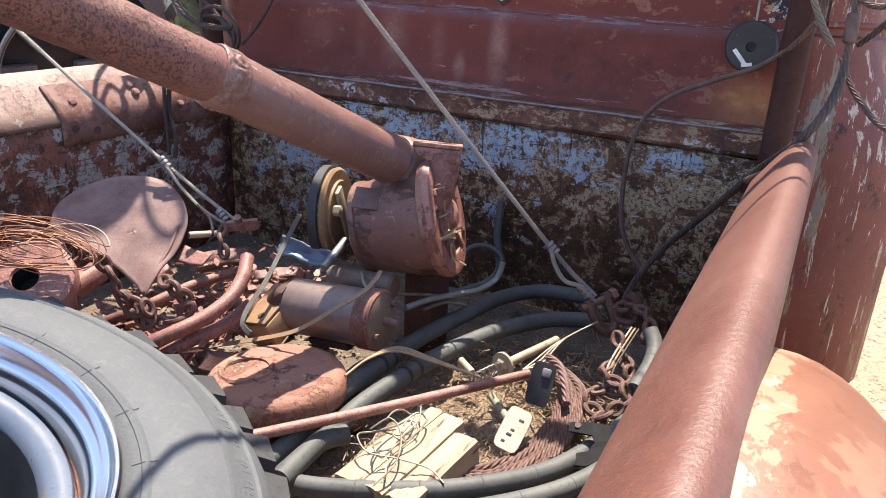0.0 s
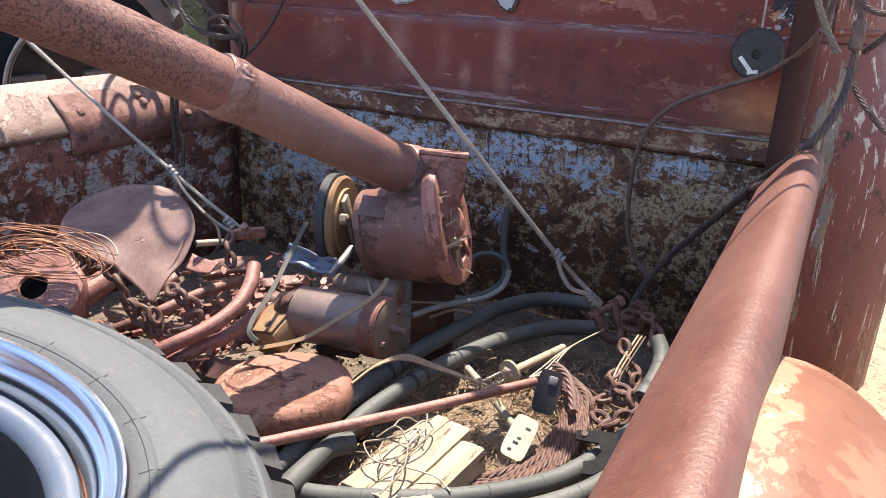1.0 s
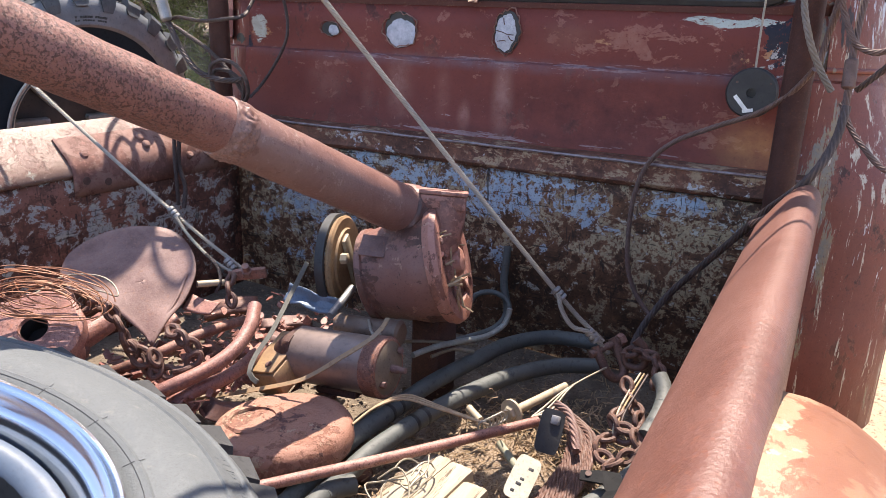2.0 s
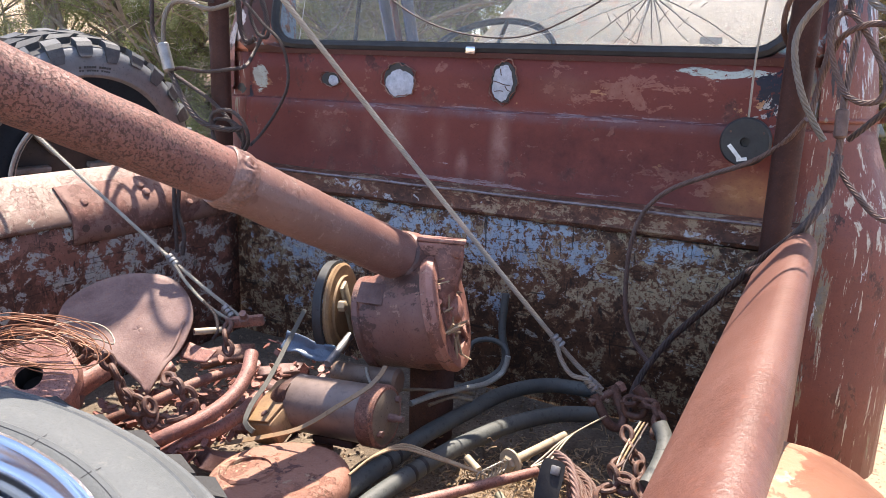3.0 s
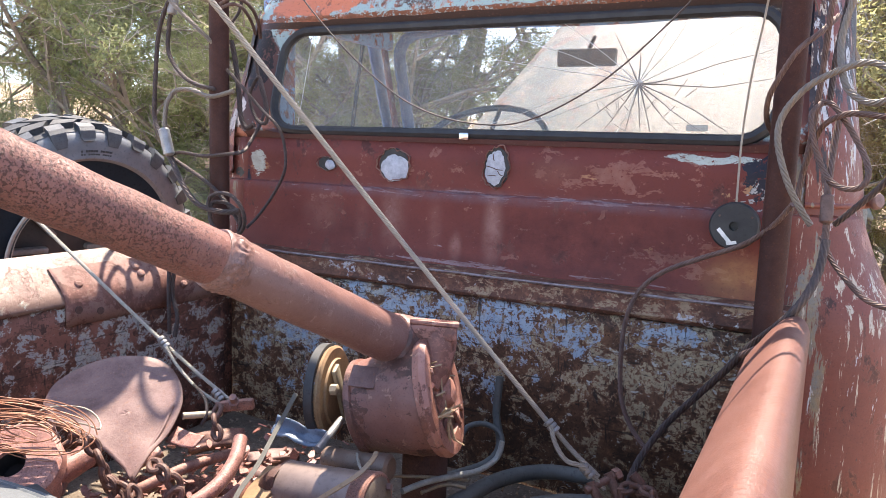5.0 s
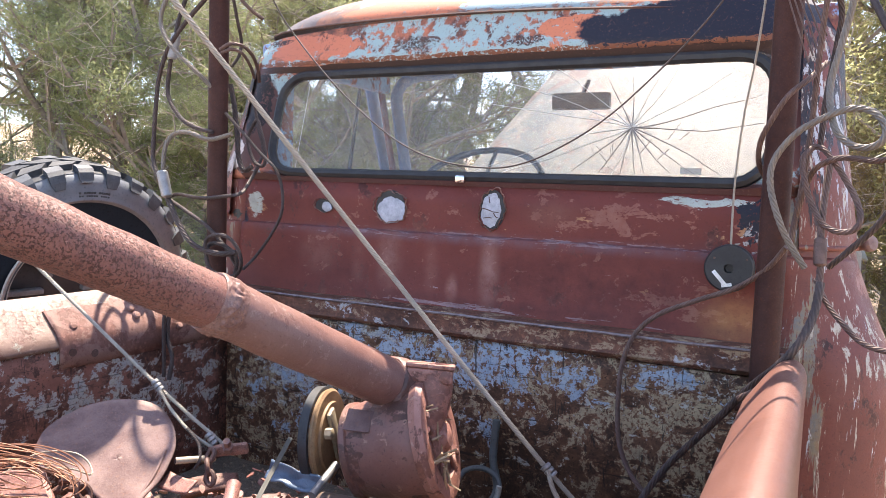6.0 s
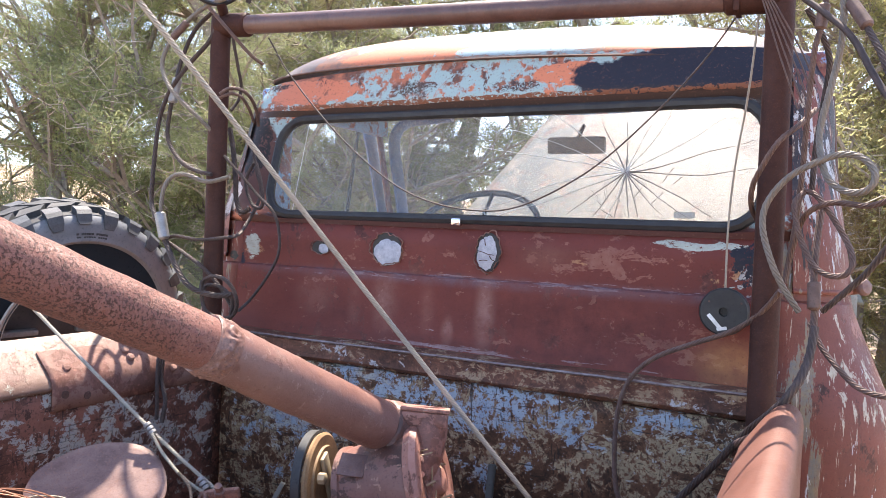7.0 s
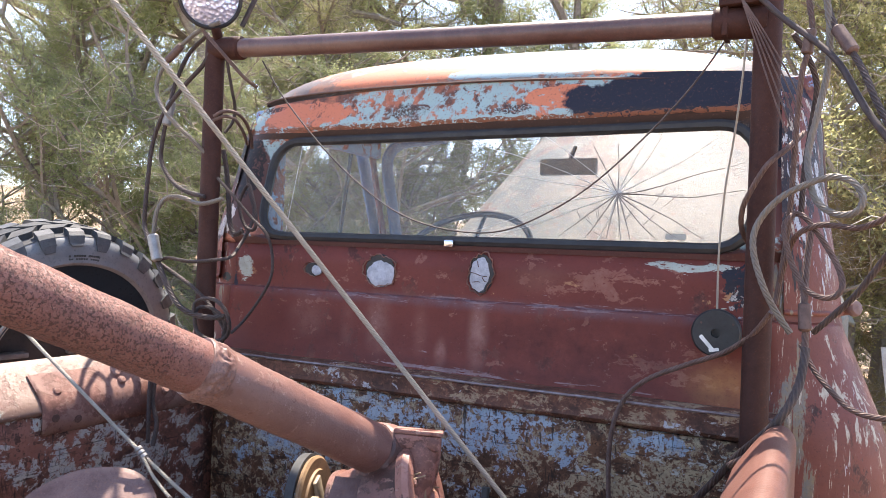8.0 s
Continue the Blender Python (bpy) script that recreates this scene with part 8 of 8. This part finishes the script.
    # pale blue sheet by the winch
    m = Matrix.Translation(Vector((-0.79, 1.003, 0.990))) @ along((0, 0, 0), (0.3, -0.5, 0.8)).to_3x3().to_4x4() @ Matrix.Rotation(radians(-20), 4, "Z")
    fold = Geo().grid(lambda i, j: m @ Vector((-0.050 + 0.10 * i, -0.014 + 0.030 * j + 0.004 * noise.noise(Vector((i * 5, j * 2, 4))), 0.010 * abs(i - 0.55) + 0.012 * sstep(0.6, 1.0, j) + 0.005 * noise.noise(Vector((i * 4, j * 4, 9))))), 16, 9)
    ob = solo("sheet_offcut", fold, plain("blue_sheet", (0.10, 0.145, 0.21), (0.16, 0.20, 0.25), 40, 0.4, 0.3), "crumpled pale blue sheet metal offcut", "sheet metal")
    md = ob.modifiers.new("thickness", "SOLIDIFY")
    md.thickness = 0.0015


build_castings()


def build_copper():
    t = thing("wire_bundle", "tangled bundle of rusty orange wire", "wire bundle", (-1.009, 0.64, 1.06))
    mat = plain("orange_wire", (0.34, 0.15, 0.075), (0.24, 0.10, 0.06), 60, 0.6, 0.1)
    rnd = random.Random(41)
    c = Vector((-0.959, 0.608, 1.09))
    e1, e2 = Vector((0.80, 0.55, -0.15)), Vector((-0.35, 0.5, 0.62))
    for k in range(26):
        a0, n = rnd.uniform(-0.6, 1.2), rnd.randint(9, 20)
        r1 = rnd.uniform(0.045, 0.10)
        r2 = r1 * rnd.uniform(0.32, 0.46)
        o = Vector((rnd.gauss(0, 0.010), rnd.gauss(0, 0.010), rnd.gauss(0.0, 0.006)))
        lift = rnd.uniform(-0.008, 0.012)
        q = [c + o + e1 * (r1 * math.cos(a0 + 0.3 * i)) + e2 * (r2 * math.sin(a0 + 0.3 * i)) + Vector((0, 0, lift * math.sin(0.5 * i + k))) for i in range(n)]
        part("strand", Geo().sweep(spline(q, 0.008), rnd.uniform(0.0007, 0.0011), 5), mat, t)
    q = [(-1.012, 0.632, 1.08), (-1.019, 0.684, 1.09), (-0.986, 0.714, 1.09), (-0.959, 0.723, 1.08), (-0.928, 0.707, 1.07), (-0.968, 0.706, 1.07), (-1.006, 0.686, 1.07)]
    part("strand", Geo().sweep(spline(q, 0.006), 0.0014, 6), M_TIEWIRE, t, "stray pale wire loop")


build_copper()


def build_debris():
    rnd = random.Random(51)
    g, s = Geo(), Geo()
    for _ in range(1500):
        x, y = rnd.uniform(-1.3, -0.12), rnd.uniform(0.35, 1.40)
        p = Vector((x, y, FLOOR + 0.012 + rnd.uniform(0, 0.02)))
        r = rnd.uniform(0.0015, 0.0045)
        m = Matrix.Translation(p) @ Euler([rnd.uniform(0, 3) for _ in range(3)]).to_matrix().to_4x4()
        g.add([m @ (Vector(v) * r * rnd.uniform(0.6, 1.4)) for v in ((1, 0, 0), (-1, 0, 0), (0, 1, 0), (0, -1, 0), (0, 0, 0.8), (0, 0, -0.8))], [(0, 2, 4), (2, 1, 4), (1, 3, 4), (3, 0, 4), (2, 0, 5), (1, 2, 5), (3, 1, 5), (0, 3, 5)])
    for _ in range(5200):
        x, y = rnd.gauss(-0.34, 0.10), rnd.gauss(0.92, 0.15)
        if not (-1.3 < x < -0.11 and 0.4 < y < 1.42):
            continue
        p = Vector((x, y, FLOOR + 0.012 + abs(rnd.gauss(0, 0.022))))
        d = Vector((rnd.gauss(0, 1), rnd.gauss(0, 1), rnd.gauss(0, 0.3))).normalized() * rnd.uniform(0.003, 0.013)
        s.sweep([p - d, p + Vector((0, 0, rnd.gauss(0, 0.003))), p + d], rnd.uniform(0.0004, 0.0013), 4, cap=False)
    solo("gravel", g, plain("gravel_stone", (0.30, 0.21, 0.14), (0.17, 0.12, 0.085), 40, 0.9), "small stones and chips scattered on the bed floor", "gravel", kind="stuff", smooth=False)
    solo("straw", s, M_STRAW, "dry straw and bark fibres matted on the bed floor", "straw", kind="stuff")
    # Paler dirt paints the sunlit floor; stops at y 1.11, the shade's edge.
    heap = Geo().grid(lambda i, j: Vector((-0.62 + 0.52 * i, 0.58 + 0.53 * j, FLOOR + 0.004 + 0.055 * (math.sin(math.pi * i) * math.sin(math.pi * j)) ** 0.8 * (0.75 + 0.5 * noise.noise(Vector((i * 4, j * 5, 2)))) + 0.006 * noise.noise(Vector((i * 30, j * 34, 0))))), 70, 70)
    n = Nodes("sunlit_straw_dirt")
    c = n.mix(n.noise(30, 6, 0.7, 0.4, 0.6), (0.27, 0.20, 0.14), (0.36, 0.275, 0.20))
    c = n.mix(n.noise(200, 4, 0.7, 0.48, 0.62), c, (0.16, 0.10, 0.06))
    n.bump(n.noise(180, 5, 0.75), 1.0, 0.008)
    solo("dirt_heap", heap, n.done(c, 0.95), "low heap of sandy dirt and straw, coloured for the sunlit floor", "dirt", kind="stuff")


build_debris()


# ---- outside the truck ----
def build_filler():
    c = Vector((0.088, 1.62, 1.430))
    t = thing("fuel_filler", "pinkish rusted fuel filler cap on the cab corner", "filler cap", c)
    m = along(c - Vector((0.025, -0.01, 0)), c + Vector((0.6, -0.5, 0.15)))
    part("neck", Geo().lathe([(0.012, -0.05), (0.012, 0.012), (0.0145, 0.014)], 24, m), M_RUST, t)
    part("filler_cap", Geo().lathe([(0.0145, 0.012), (0.016, 0.014), (0.016, 0.022), (0.013, 0.026), (0.0, 0.028)], 28, m), M_BLADE, t, "worn round cap")


build_filler()
for _x, _y, _a, _w, _l in ((0.46, 5.62, 8, 0.10, 0.92), (0.58, 5.66, -6, 0.13, 1.02), (0.74, 5.70, 12, 0.11, 0.84)):
    _m = Matrix.Translation((_x, _y, ground_height(_x, _y))) @ Euler((radians(-16), radians(_a), 0)).to_matrix().to_4x4()
    solo("weathered_board", Geo().box((-_w / 2, -0.011, -0.02), (_w / 2, 0.011, _l), 0.003, _m), plain("bleached_board", (0.42, 0.40, 0.37), (0.30, 0.27, 0.24), 12, 0.85), "sunbleached loose board leaning on a bush", "board", "boards on the sand")
